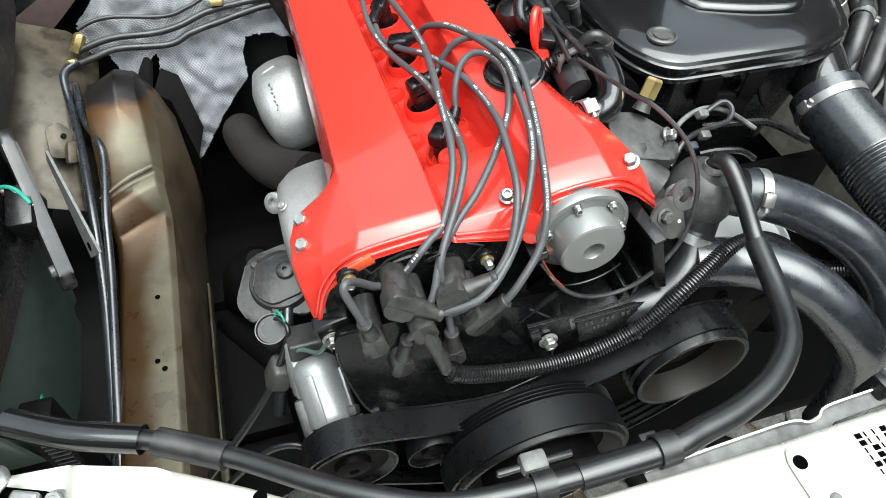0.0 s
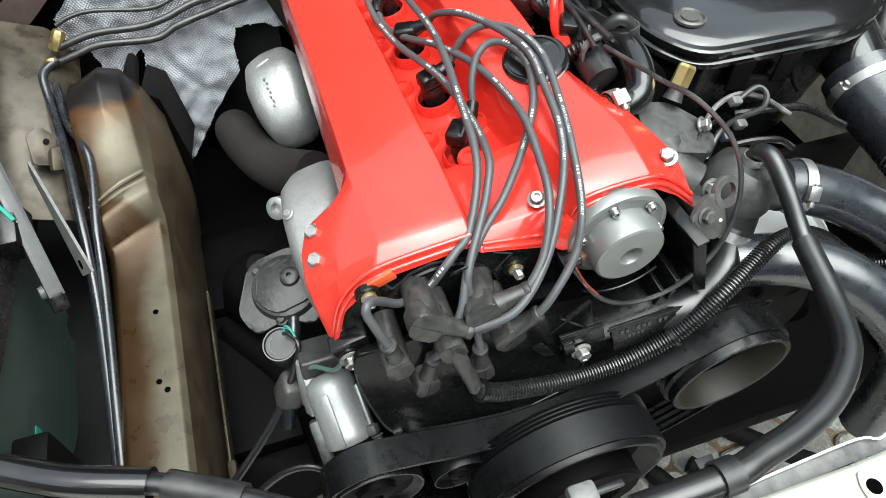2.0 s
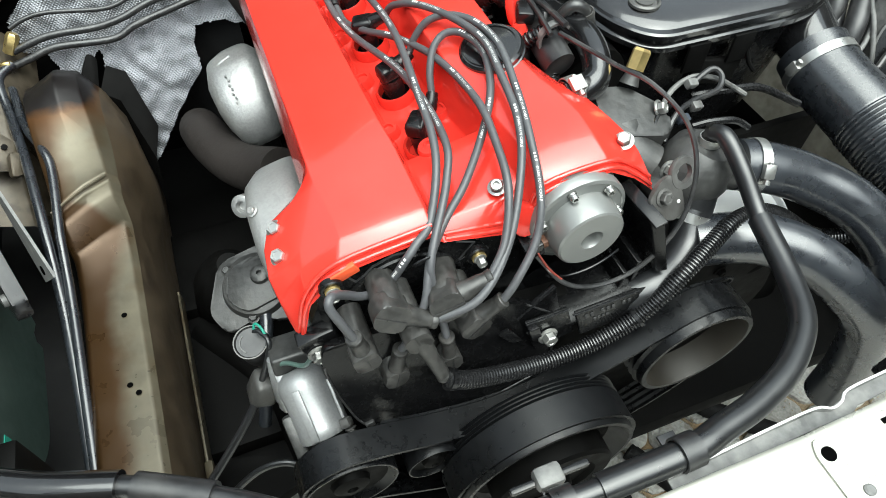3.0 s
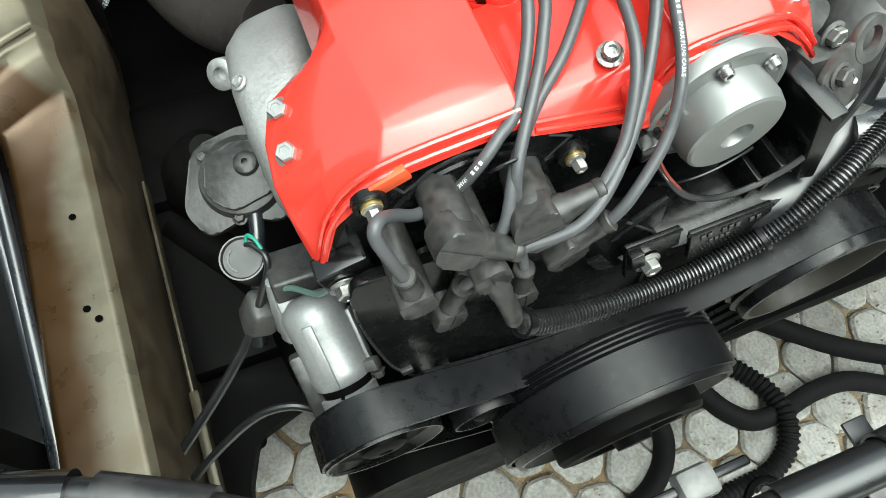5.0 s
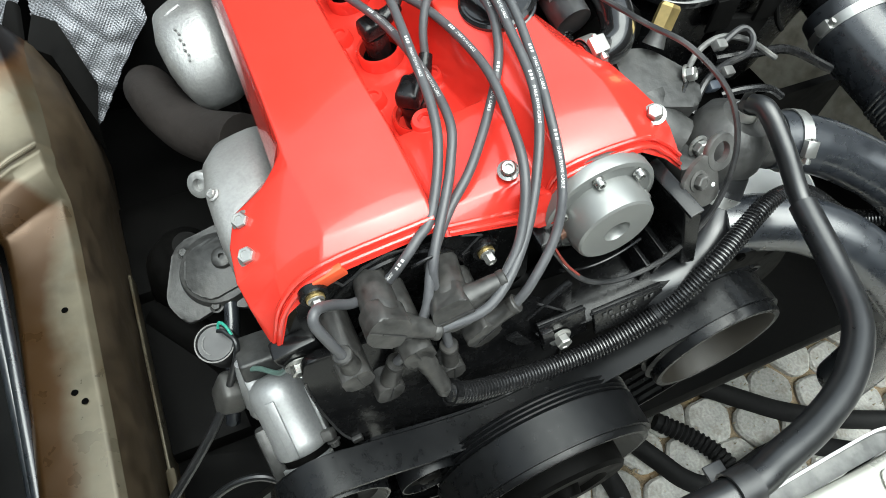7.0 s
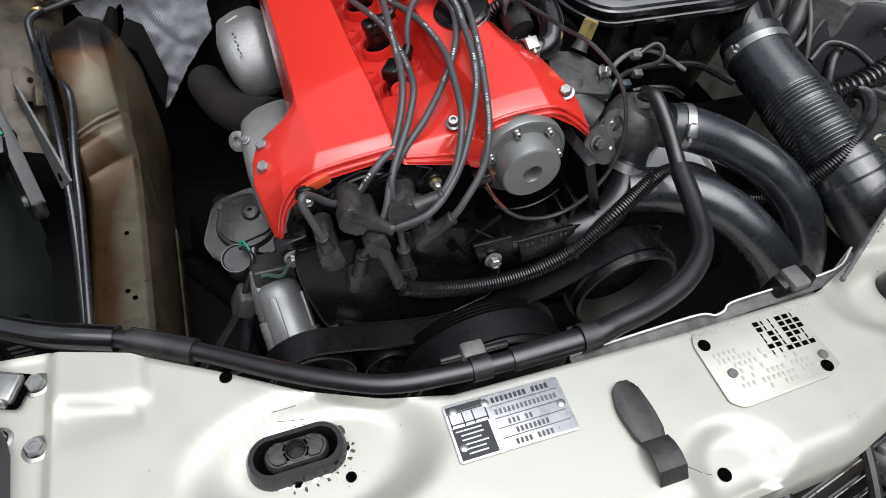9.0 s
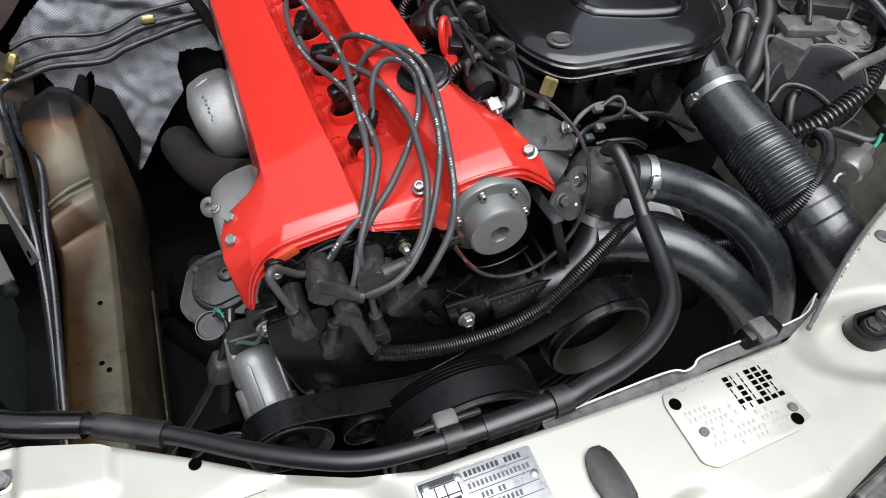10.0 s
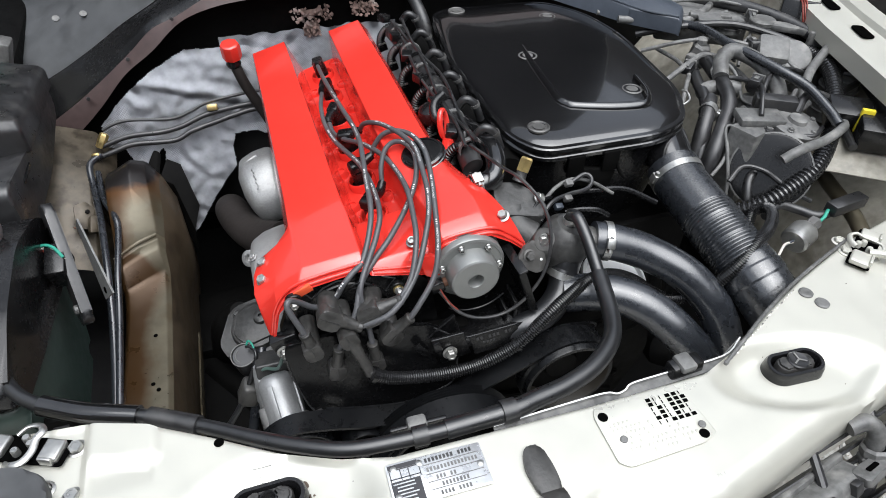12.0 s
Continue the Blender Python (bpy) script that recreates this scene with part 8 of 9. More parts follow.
# rubber buffers in the two wells
def buffer(at, turn):
    t = thing("rubber_buffer", at, "oval black rubber bonnet buffer in a painted well", "rubber buffer", "bonnet buffers")
    m = Matrix.Translation((at[0], at[1], at[2] + 0.004)) @ Matrix.Rotation(turn, 4, "Z")
    def oval(a, b, n=40):
        k = a - b
        pts = []
        for i in range(n):
            ang = 2 * math.pi * i / n
            pts.append(((k if math.cos(ang) >= 0 else -k) + b * math.cos(ang), b * math.sin(ang)))
        return pts
    ringrows = [[(x, y, z) for x, y in oval(0.040 - d, 0.0205 - d)] for d, z in ((-0.002, -0.012), (0.0, 0.006), (0.002, 0.010), (0.006, 0.010), (0.008, 0.004), (0.009, -0.004))]
    part("rim", loft(ringrows, close=True, m=m), BLACK, t)
    part("floor", prism(oval(0.033, 0.0135), 0.002, m @ Matrix.Translation((0, 0, -0.003))), HOLESHADE, t)
    core = loft([[(x, y, z) for x, y in oval(0.026 - d, 0.0115 - d)] for d, z in ((0.0, -0.003), (0.0, 0.007), (0.0015, 0.0095), (0.0045, 0.0100))], close=True, m=m)
    part("core", core, BOOT, t)
    for s in (-1, 1):
        part("lobe", prism(round_outline([(s * 0.0075, -0.0085), (s * 0.018, -0.0095), (s * 0.0235, 0), (s * 0.018, 0.0095), (s * 0.0075, 0.0085), (s * 0.0115, 0)], 0.003), 0.0125, m, 0.002), BOOT, t)
    part("centre_hole", lathe([(0.0085, 0.0085), (0.0090, 0.0112), (0.0078, 0.0115), (0.0066, 0.0100), (0.0062, 0.0005), (0, 0.0005)], m, 26), BLACK, t, "round hole in the middle")
    return t, m


buffer((-0.017, 0.207, on_panel(-0.017, 0.207) + 0.002), radians(1))
badge, bmx = buffer((0.640, 0.200, on_panel(0.640, 0.200) + 0.002), radians(-3))
part("badge_disc", lathe([(0, 0), (0.0125, 0), (0.0135, 0.003), (0.012, 0.0045), (0.010, 0.004), (0, 0.004)], bmx @ Matrix.Translation((0.002, 0, 0.010)), 30), DUSTBLACK, badge, "embossed round badge")
for a in (90, 210, 330):
    part("spoke", box((0.010, 0.0022, 0.0015), bmx @ Matrix.Translation((0.002, 0, 0.0148)) @ Matrix.Rotation(radians(a), 4, "Z") @ Matrix.Translation((0.005, 0, 0)), 0.0004), DUSTY, badge)

# chipped paint and scratches
CHIP = material("bare_primer_chip", (0.80, 0.80, 0.78), 0.6, vary=0.2, grain=200)
RUST = material("rust_chip", (0.075, 0.055, 0.04), 0.8, vary=0.4, grain=200, bump=0.2)
rng = random.Random(11)


def flake(x, y, size, mat, squash=0.5, turn=0.0):
    n = 11
    pts = []
    for i in range(n):
        a = 2 * math.pi * i / n
        r = size * rng.uniform(0.55, 1.1)
        pts.append((r * math.cos(a), r * math.sin(a) * squash))
    b = prism(pts, 0.0005, Matrix.Translation((x, y, on_panel(x, y) + 0.0004)) @ Matrix.Rotation(turn, 4, "Z"))
    part("paint_chip", b, mat, crossmember, "chipped paint")


for i in range(16):
    a = radians(-112 + 11.5 * i)
    flake(-0.017 + 0.0405 * math.cos(a) + 0.004 * rng.uniform(-1, 1), 0.207 + 0.0245 * math.sin(a) + 0.001, rng.uniform(0.003, 0.007), RUST if i > 8 else CHIP, 0.6, a + 1.57)
for i in range(9):
    a = radians(-100 + 12 * i)
    flake(-0.017 + 0.046 * math.cos(a), 0.207 + 0.0285 * math.sin(a), rng.uniform(0.0012, 0.0026), RUST, 0.6, a)
for i in range(14):
    x = rng.uniform(-0.2, 0.9)
    y = along(front_line, x) + 0.02 + rng.random() * max(0.0, along(rear_line, x) - along(front_line, x) - 0.03)
    flake(x, y, rng.uniform(0.0004, 0.0010), RUST, 0.6, rng.uniform(0, 3))
for x in np.linspace(0.56, 0.72, 26):
    y = along(rear_line, x) - 0.004
    flake(x, y - 0.002 * rng.random(), rng.uniform(0.0012, 0.0028), rng.choice((CHIP, CHIP, DUSTY)), 0.5, 0.5)
for x0, y0, l, a in ((-0.030, 0.247, 0.020, 0.05), (-0.028, 0.2405, 0.022, -0.12), (-0.030, 0.235, 0.024, -0.05), (0.085, 0.285, 0.03, 0.3), (0.39, 0.196, 0.016, -0.6), (0.28, 0.10, 0.03, -0.4)):
    if along(front_line, x0) < y0 < along(rear_line, x0) - 0.004:
        pts = [(x0 + l * t * math.cos(a), y0 + l * t * math.sin(a)) for t in (0, 0.25, 0.5, 0.75, 1.0)]
        part("scratch", tube([(x, y, on_panel(x, y) + 0.0001) for x, y in pts], 0.00035, seg=6, per=2), DUSTY, crossmember, "fine scratch")

# data plate


def lettering(text, x, y, size, parent, mat, z, turn=0.0, squeeze=1.0, name="lettering"):
    """Flat letters with a little thickness, lying on a level surface."""
    c = bpy.data.curves.new("letters", "FONT")
    c.body, c.size, c.extrude = text, size, 0.0003
    tmp = bpy.data.objects.new("letters", c)
    scene.collection.objects.link(tmp)
    bpy.context.view_layer.update()
    me = bpy.data.meshes.new_from_object(tmp.evaluated_get(bpy.context.evaluated_depsgraph_get()))
    bpy.data.objects.remove(tmp)
    me.transform(Matrix.Translation((x, y, z)) @ Matrix.Rotation(turn, 4, "Z") @ Matrix.Diagonal((squeeze, 1, 1, 1)))
    me.materials.clear()
    me.materials.append(mat)
    ob = new(name, me)
    ob.parent = parent
    if parent.type == "EMPTY":
        ob.matrix_parent_inverse = Matrix.Translation(parent.location).inverted()
    return ob


plate = thing("data_plate", (0.159, 0.18, 0.762), "riveted silver data plate with black printed fields", "data plate")
part("sheet", prism(round_outline([(0.106, 0.1545), (0.213, 0.1535), (0.2135, 0.2045), (0.1065, 0.2060)], 0.003, 3), 0.0012, Matrix.Translation((0, 0, 0.7612)), 0.0003), PLATE, plate)
PZ = 0.7620
flat_mark("printed_field", 0.1245, 0.1700, 0.032, 0.0275, INK, plate, label="black printed field")
flat_mark("printed_field", 0.1250, 0.2010, 0.033, 0.0050, INK, plate, label="black printed field")
for y in (0.1975, 0.1870):
    flat_mark("rule", 0.1255, y, 0.034, 0.0010, INK, plate)
for x in (0.1095, 0.121, 0.130, 0.1420):
    flat_mark("rule", x, 0.1905, 0.0010, 0.012, INK, plate)
for k in range(6):
    flat_mark("printed_line", 0.122 + 0.002 * (k % 2), 0.1805 - 0.0040 * k, 0.023 - 0.003 * (k % 3), 0.0013, PLATE, plate, lift=0.0010)
for y in (0.1940, 0.1825, 0.1735, 0.1645):
    flat_mark("rule", 0.178, y, 0.062, 0.0007, DUSTY, plate)
rng = random.Random(9)
for row, (y, n) in enumerate(((0.1880, 15), (0.1775, 6), (0.1685, 9), (0.1590, 9))):
    for k in range(n):
        if row == 0 or rng.random() < 0.8:
            flat_mark("stamped_mark", (0.150 if row == 0 else 0.158) + 0.0039 * k, y, 0.0021, 0.0046, DUSTY, plate)
for k in range(13):
    if k != 8:
        flat_mark("printed_mark", 0.1505 + 0.0042 * k, 0.1990, 0.0026, 0.0048, DUSTBLACK, plate)
for x, y in ((0.1145, 0.1985), (0.2070, 0.1795), (0.1130, 0.1665), (0.143, 0.1985)):
    part("rivet", lathe([(0.0036, 0), (0.0036, 0.0012), (0.002, 0.002), (0, 0.002)], Matrix.Translation((x, y, PZ)), 14), ZINC, plate, "small rivet")

# stamped code plate with punched squares
code = thing("code_plate", (0.41, 0.17, 0.76), "painted code plate with punched squares and stamped figures", "data plate")
part("sheet", prism(round_outline([(0.352, 0.136), (0.363, 0.1275), (0.457, 0.1310), (0.478, 0.139), (0.472, 0.2045), (0.357, 0.2065), (0.352, 0.195)], 0.004, 4), 0.0013, Matrix.Translation((0, 0, 0.7610)), 0.0004), CREAM, code)
rng = random.Random(21)
SQUARES = ["100110", "100111", "010111", "010110", "110100", "001111"]
for j, row in enumerate(SQUARES):
    for i, c in enumerate(row):
        x, y = 0.4240 + 0.0086 * i, 0.1985 - 0.0062 * j
        if c == "1":
            flat_mark("punched_square", x, y, 0.0056, 0.0044, HOLESHADE, code, z=0.7623)
        else:
            flat_mark("punched_slit", x - 0.0018, y, 0.0009, 0.0044, HOLESHADE, code, z=0.7623)
for j, (x0, n) in enumerate(((0.365, 7), (0.366, 12), (0.368, 16), (0.370, 14), (0.378, 15), (0.374, 16), (0.400, 11))):
    for i in range(n):
        x, y = x0 + 0.0055 * i, 0.1800 - 0.0068 * j
        if rng.random() < 0.72 and not (x > 0.415 and y > 0.161):
            part("stamped_figure", box((0.0026, 0.0044, 0.0009), Matrix.Translation((x, y, 0.7625)), 0.0003), CREAM, code)
for x, y in ((0.371, 0.160), (0.467, 0.152)):
    part("screw", lathe([(0.0046, 0), (0.0046, 0.0016), (0.003, 0.0026), (0, 0.0024)], Matrix.Translation((x, y, 0.7622)), 16), DUSTY, code, "small cross-head screw")
for x, y in ((0.362, 0.193), (0.463, 0.141)):
    part("punched_hole", lathe([(0, 0), (0.006, 0), (0.006, 0.0006), (0, 0.0006)], Matrix.Translation((x, y, 0.7623)), 20), HOLESHADE, code)

# rubber strap
strap = thing("rubber_strap", (0.265, 0.14, 0.762), "black rubber strap tongue folded over the panel edge", "rubber strap")
tongue = round_outline([(0.2495, 0.158), (0.256, 0.179), (0.2665, 0.184), (0.2775, 0.178), (0.2815, 0.150), (0.2800, 0.122), (0.2540, 0.122)], 0.010, 5)
part("tongue", prism(tongue, 0.006, Matrix.Translation((0, 0, 0.760)), 0.0022), BOOT, strap)
part("tail", loft([[(0.2540, y, z), (0.2800, y, z)] for y, z in ((0.126, 0.7665), (0.118, 0.7715), (0.108, 0.7735), (0.098, 0.7715), (0.090, 0.762), (0.086, 0.750), (0.0855, 0.73))]), BOOT, strap)

# front latch parts
def latch(at, turn, metal):
    t = thing("bonnet_latch", at, "bent steel bonnet latch set in a dark opening" if metal is ZINC else "cream painted bonnet latch on the panel corner", "latch", "bonnet latches")
    m = Matrix.Translation(at) @ Matrix.Rotation(turn, 4, "Z")
    part("opening", prism(round_outline([(-0.052, -0.016), (0.046, -0.016), (0.046, 0.016), (-0.052, 0.016)], 0.005), 0.0016, m @ Matrix.Translation((0, 0, 0.0015))), HOLESHADE, t, "dark opening")
    for dx, w in ((-0.036, 0.030), (0.030, 0.022)):
        part("guide", box((w, 0.026, 0.010), m @ Matrix.Translation((dx, 0.0, 0.006)), 0.003, 3), metal, t)
        part("guide_lip", box((w * 0.7, 0.004, 0.014), m @ Matrix.Translation((dx, -0.014, 0.007)), 0.0015), metal, t)
    part("claw", tube([m @ Vector(p) for p in ((-0.014, -0.020, 0.004), (-0.004, -0.024, 0.010), (0.008, -0.020, 0.012), (0.012, -0.006, 0.012), (0.010, 0.008, 0.014), (0.012, 0.018, 0.014), (0.004, 0.025, 0.013), (-0.008, 0.022, 0.012), (-0.015, 0.012, 0.010))], 0.0042, seg=10, per=5, flat=0.6), metal, t)
    for dx, dy in ((-0.008, -0.006), (0.004, 0.004), (-0.004, 0.010)):
        part("pin", lathe([(0.0045, 0.0), (0.0045, 0.009), (0.0035, 0.0105), (0, 0.0105)], m @ Matrix.Translation((dx, dy, 0.002)), 12), metal, t)
    return t


latch((-0.262, 0.338, 0.757), radians(-22), ZINC)
latch((0.880, 0.345, 0.763), radians(35), CREAM)
bolt(crossmember, (0.853, 0.350, 0.760), (0, 0, 1), 0.0078, "painted flange bolt", mat=CREAM)
bolt(crossmember, (0.86, 0.372, 0.760), (0, 0, 1), 0.0078, "painted flange bolt", mat=CREAM)
solo("release_rod", tube([(0.87, 0.330, 0.772), (0.895, 0.312, 0.775), (0.90, 0.295, 0.774), (0.890, 0.280, 0.770), (0.905, 0.255, 0.768)], 0.006, seg=10), CREAM, "painted release rod of the latch", "rod")
headlamp = thing("headlamp_housing", (-0.30, 0.28, 0.72), "dark grey rounded headlamp housing behind the panel", "headlamp")
part("shell", prism(round_outline([(-0.50, 0.12), (-0.30, 0.12), (-0.226, 0.20), (-0.232, 0.298), (-0.29, 0.318), (-0.50, 0.318)], 0.03, 6), 0.020, Matrix.Translation((0, 0, 0.752)), 0.006), COWL, headlamp)
hl2 = thing("headlamp_housing", (0.92, 0.26, 0.72), "dark grey rounded headlamp housing behind the panel", "headlamp")
part("shell", prism(round_outline([(0.905, 0.30), (0.925, 0.335), (1.1, 0.36), (1.1, 0.2), (0.92, 0.22)], 0.02, 6), 0.020, Matrix.Translation((0, 0, 0.756)), 0.006), COWL, hl2)

# radiator support strip and clip behind the panel
support = thing("radiator_support", (0.42, 0.225, 0.72), "grey radiator support strip with a pale lip", "support strip")
SUP = [(0.24, 0.2230), (0.33, 0.2265), (0.385, 0.2275), (0.40, 0.2225), (0.412, 0.2245), (0.425, 0.2310), (0.47, 0.2330), (0.56, 0.236), (0.60, 0.256)]
part("strip", solidify(loft([[(x, y - 0.012, 0.748) for x, y in SUP], [(x, y, 0.748) for x, y in SUP], [(x, y + 0.0015, 0.7515) for x, y in SUP]]), 0.0015), DUSTY, support)
part("lip", tube([(x, y + 0.0015, 0.752) for x, y in SUP], 0.0011, seg=6, per=4), WHITE, support, "pale worn lip")
clip = thing("radiator_clip", (0.50, 0.235, 0.735), "black plastic radiator retaining clip with a grey spring", "clip")
part("body", box((0.052, 0.022, 0.034), Matrix.Translation((0.500, 0.236, 0.748)) @ Matrix.Rotation(radians(4), 4, "Z"), 0.003, taper=0.85), BLACK, clip)
part("spring", box((0.022, 0.026, 0.012), Matrix.Translation((0.497, 0.234, 0.764)) @ Matrix.Rotation(radians(4), 4, "Z"), 0.004), DUSTY, clip, "grey spring clip")
clip2 = thing("radiator_clip", (0.16, 0.24, 0.735), "small grey clip under the thin hose", "clip")
part("bar", box((0.070, 0.006, 0.007), Matrix.Translation((0.160, 0.262, 0.735)), 0.002), BLACK, clip2)
part("saddle", box((0.024, 0.018, 0.014), Matrix.Translation((0.158, 0.262, 0.738)), 0.004), DUSTY, clip2)
for pts in ([(0.545, 0.218, 0.764), (0.59, 0.243, 0.7645), (0.66, 0.282, 0.7645), (0.75, 0.324, 0.7645), (0.875, 0.372, 0.7645)],):
    solo("panel_edge_seal", tube(pts, lambda s, run: 0.0026 + 0.0009 * noise.noise(Vector((run * 160, 0, 0))), seg=10, per=30), DUSTY, "torn grey sealing strip on the panel edge", "seal")

# grille and parts under the front edge
grille = thing("radiator_grille", (0.55, 0.03, 0.62), "dark plastic slatted grille below the front panel", "grille")
for i in range(11):
    y = 0.058 - 0.013 * i
    part("slat", box((0.62, 0.004, 0.018), Matrix.Translation((0.60, y + 0.05, 0.685 - 0.012 * i)) @ Matrix.Rotation(radians(11), 4, "Z") @ Matrix.Rotation(radians(25), 4, "X"), 0.001), DUSTBLACK, grille)
for k in range(4):
    part("bar", tube([(0.40 + 0.11 * k, 0.08 + 0.02 * k, 0.70), (0.385 + 0.11 * k, 0.0 + 0.02 * k, 0.655), (0.36 + 0.11 * k, -0.10 + 0.02 * k, 0.56)], 0.006, seg=8), DUSTBLACK, grille)
part("frame", tube([(0.31, 0.05, 0.70), (0.36, 0.035, 0.69), (0.34, -0.03, 0.64)], 0.008, seg=8), BLACK, grille)
lampcase = thing("lamp_bracket_case", (0.66, 0.07, 0.62), "grey moulded plastic case under the front edge", "plastic case")
mlc = Matrix.Translation((0.600, 0.070, 0.660)) @ Matrix.Rotation(radians(14), 4, "Z") @ Matrix.Rotation(radians(-24), 4, "X")
part("case", box((0.150, 0.046, 0.040), mlc, 0.010, 3), DUSTY, lampcase)
part("ridge", box((0.140, 0.010, 0.012), mlc @ Matrix.Translation((0, 0.010, 0.022)), 0.003), DUSTY, lampcase)
part("lug", prism(round_outline([(-0.020, -0.012), (0.024, -0.010), (0.030, 0.010), (-0.020, 0.014)], 0.005), 0.012, mlc @ Matrix.Translation((0.075, -0.024, 0.008)), 0.002), DUSTY, lampcase)
part("slot", prism(round_outline([(-0.010, -0.003), (0.010, -0.003), (0.010, 0.003), (-0.010, 0.003)], 0.002), 0.001, mlc @ Matrix.Translation((0.080, -0.024, 0.0205))), HOLESHADE, lampcase)
for dx in (-0.05, 0.0, 0.045):
    part("clip", box((0.014, 0.010, 0.018), mlc @ Matrix.Translation((dx, -0.026, 0.010)), 0.002), DUSTBLACK, lampcase)
boot_ = thing("lamp_cable_boot", (0.705, 0.10, 0.66), "dusty grey ribbed cable boot with a bent end", "cable boot")
part("elbow", tube([(0.668, 0.118, 0.716), (0.690, 0.116, 0.722), (0.702, 0.106, 0.712), (0.704, 0.098, 0.690)], 0.011, seg=14, per=6), DUSTY, boot_)
part("nut", lathe([(0.013, 0), (0.017, 0.003), (0.017, 0.012), (0.015, 0.014), (0.018, 0.017), (0.018, 0.027), (0.014, 0.030)], basis((0.704, 0.097, 0.692), (0.0, -0.35, -1)), 8), DUSTY, boot_, "", 20)
part("tail", tube([(0.704, 0.088, 0.664), (0.704, 0.078, 0.63), (0.702, 0.066, 0.58)], 0.012, seg=14), DUSTBLACK, boot_)

# ---- below the engine ----
sub = thing("subframe_bar", (0.4, 0.2, 0.3), "black lower support bar with a bright edge", "support bar")
part("bar", box((0.75, 0.055, 0.030), Matrix.Translation((0.60, 0.155, 0.26)) @ Matrix.Rotation(radians(9), 4, "Z"), 0.006), SHADEGRIME, sub)
part("leg", box((0.03, 0.03, 0.25), Matrix.Translation((0.30, 0.108, 0.125)), 0.004), SHADEGRIME, sub)
part("leg", box((0.03, 0.03, 0.25), Matrix.Translation((0.93, 0.207, 0.125)), 0.004), SHADEGRIME, sub)
part("edge", box((0.60, 0.004, 0.004), Matrix.Translation((0.62, 0.180, 0.277)) @ Matrix.Rotation(radians(9), 4, "Z"), 0.001), ALLOY, sub, "bright worn edge")
part("hook", tube([(0.425, 0.175, 0.275), (0.415, 0.195, 0.28), (0.435, 0.212, 0.28), (0.46, 0.212, 0.28), (0.47, 0.195, 0.278)], 0.005, seg=8), SHADEGRIME, sub)
FLOORHOSES = (
    [(0.540, 0.420, 0.03), (0.581, 0.353, 0.02), (0.605, 0.309, 0.02), (0.642, 0.279, 0.02), (0.703, 0.276, 0.02), (0.771, 0.283, 0.02), (0.842, 0.276, 0.02), (0.913, 0.238, 0.02), (0.99, 0.19, 0.02)],
    [(0.620, 0.410, 0.03), (0.666, 0.361, 0.024), (0.688, 0.314, 0.030), (0.689, 0.266, 0.036), (0.669, 0.223, 0.024), (0.621, 0.198, 0.02), (0.560, 0.195, 0.02), (0.482, 0.195, 0.02), (0.36, 0.17, 0.02)],
    [(0.730, 0.450, 0.03), (0.809, 0.384, 0.02), (0.865, 0.337, 0.02), (0.953, 0.284, 0.02), (1.1, 0.22, 0.02)],
    [(0.475, 0.380, 0.03), (0.480, 0.322, 0.02), (0.458, 0.281, 0.02), (0.421, 0.253, 0.02), (0.379, 0.237, 0.02), (0.30, 0.21, 0.02)],
)
for k, pts in enumerate(FLOORHOSES):
    loose = thing("loose_belt", pts[0], "black toothed rubber belt lying on the ground" if k == 1 else "black rubber hose lying under the engine", "belt" if k == 1 else "hose", "" if k == 1 else "hoses under the engine")
    part("hose", tube(pts, (lambda s, run: 0.015 + (0.003 if (run / 0.010) % 1 > 0.5 else 0)) if k == 1 else 0.019, seg=12, per=10, step=0.0025 if k == 1 else 0.006, flat=0.75), MATTERUBBER, loose)
    part("end_cap", lathe([(0, 0), (0.017, 0), (0.017, 0.010), (0, 0.010)], basis(pts[0], Vector(pts[0]) - Vector(pts[1])), 14), MATTERUBBER, loose)
for at, r in (((0.80, 0.55, 0.30), 0.05), ((0.95, 0.42, 0.32), 0.06)):
    solo("suspension_part", lathe([(0, -0.03), (r, -0.03), (r * 1.05, 0), (r * 0.7, 0.02), (r * 0.3, 0.03), (0, 0.03)], basis(at, (0.2, -0.6, 0.6)), 26), SHADEGRIME, "grimy black suspension part", "suspension")
# Made-up dark blocks: they cover lit ground where the bay is just black shade.
gap_fill = thing("dark_gap_fill", (0.3, 0.8, 0.0), "added dark blocks that fill the black gaps below the engine", "subframe")
part("cross_fill", box((1.05, 0.20, 0.12), Matrix.Translation((0.3, 0.98, 0.20)), 0.02), SHADEGRIME, gap_fill)
part("left_fill", box((0.36, 0.82, 0.05), Matrix.Translation((-0.09, 1.02, 0.21)), 0.015), SHADEGRIME, gap_fill)
part("right_fill", box((0.80, 1.00, 0.05), Matrix.Translation((0.80, 0.885, 0.28)), 0.015), SHADEGRIME, gap_fill)
part("fill_plate", prism(round_outline([(-0.30, 0.36), (-0.158, 0.36), (-0.150, 0.45), (-0.125, 0.51), (-0.06, 0.53), (0.02, 0.55), (0.02, 0.66), (-0.30, 0.66)], 0.015), 0.03, Matrix.Translation((0, 0, 0.175)), 0.004), SHADEGRIME, gap_fill)
part("arm", tube([(-0.15, 0.86, 0.22), (-0.05, 0.70, 0.22), (-0.02, 0.55, 0.24)], 0.035, seg=14), SHADEGRIME, gap_fill)
part("leg", box((0.06, 0.06, 0.20), Matrix.Translation((-0.12, 1.2, 0.10)), 0.01), SHADEGRIME, gap_fill)
part("leg", box((0.06, 0.06, 0.20), Matrix.Translation((0.72, 1.2, 0.10)), 0.01), SHADEGRIME, gap_fill)
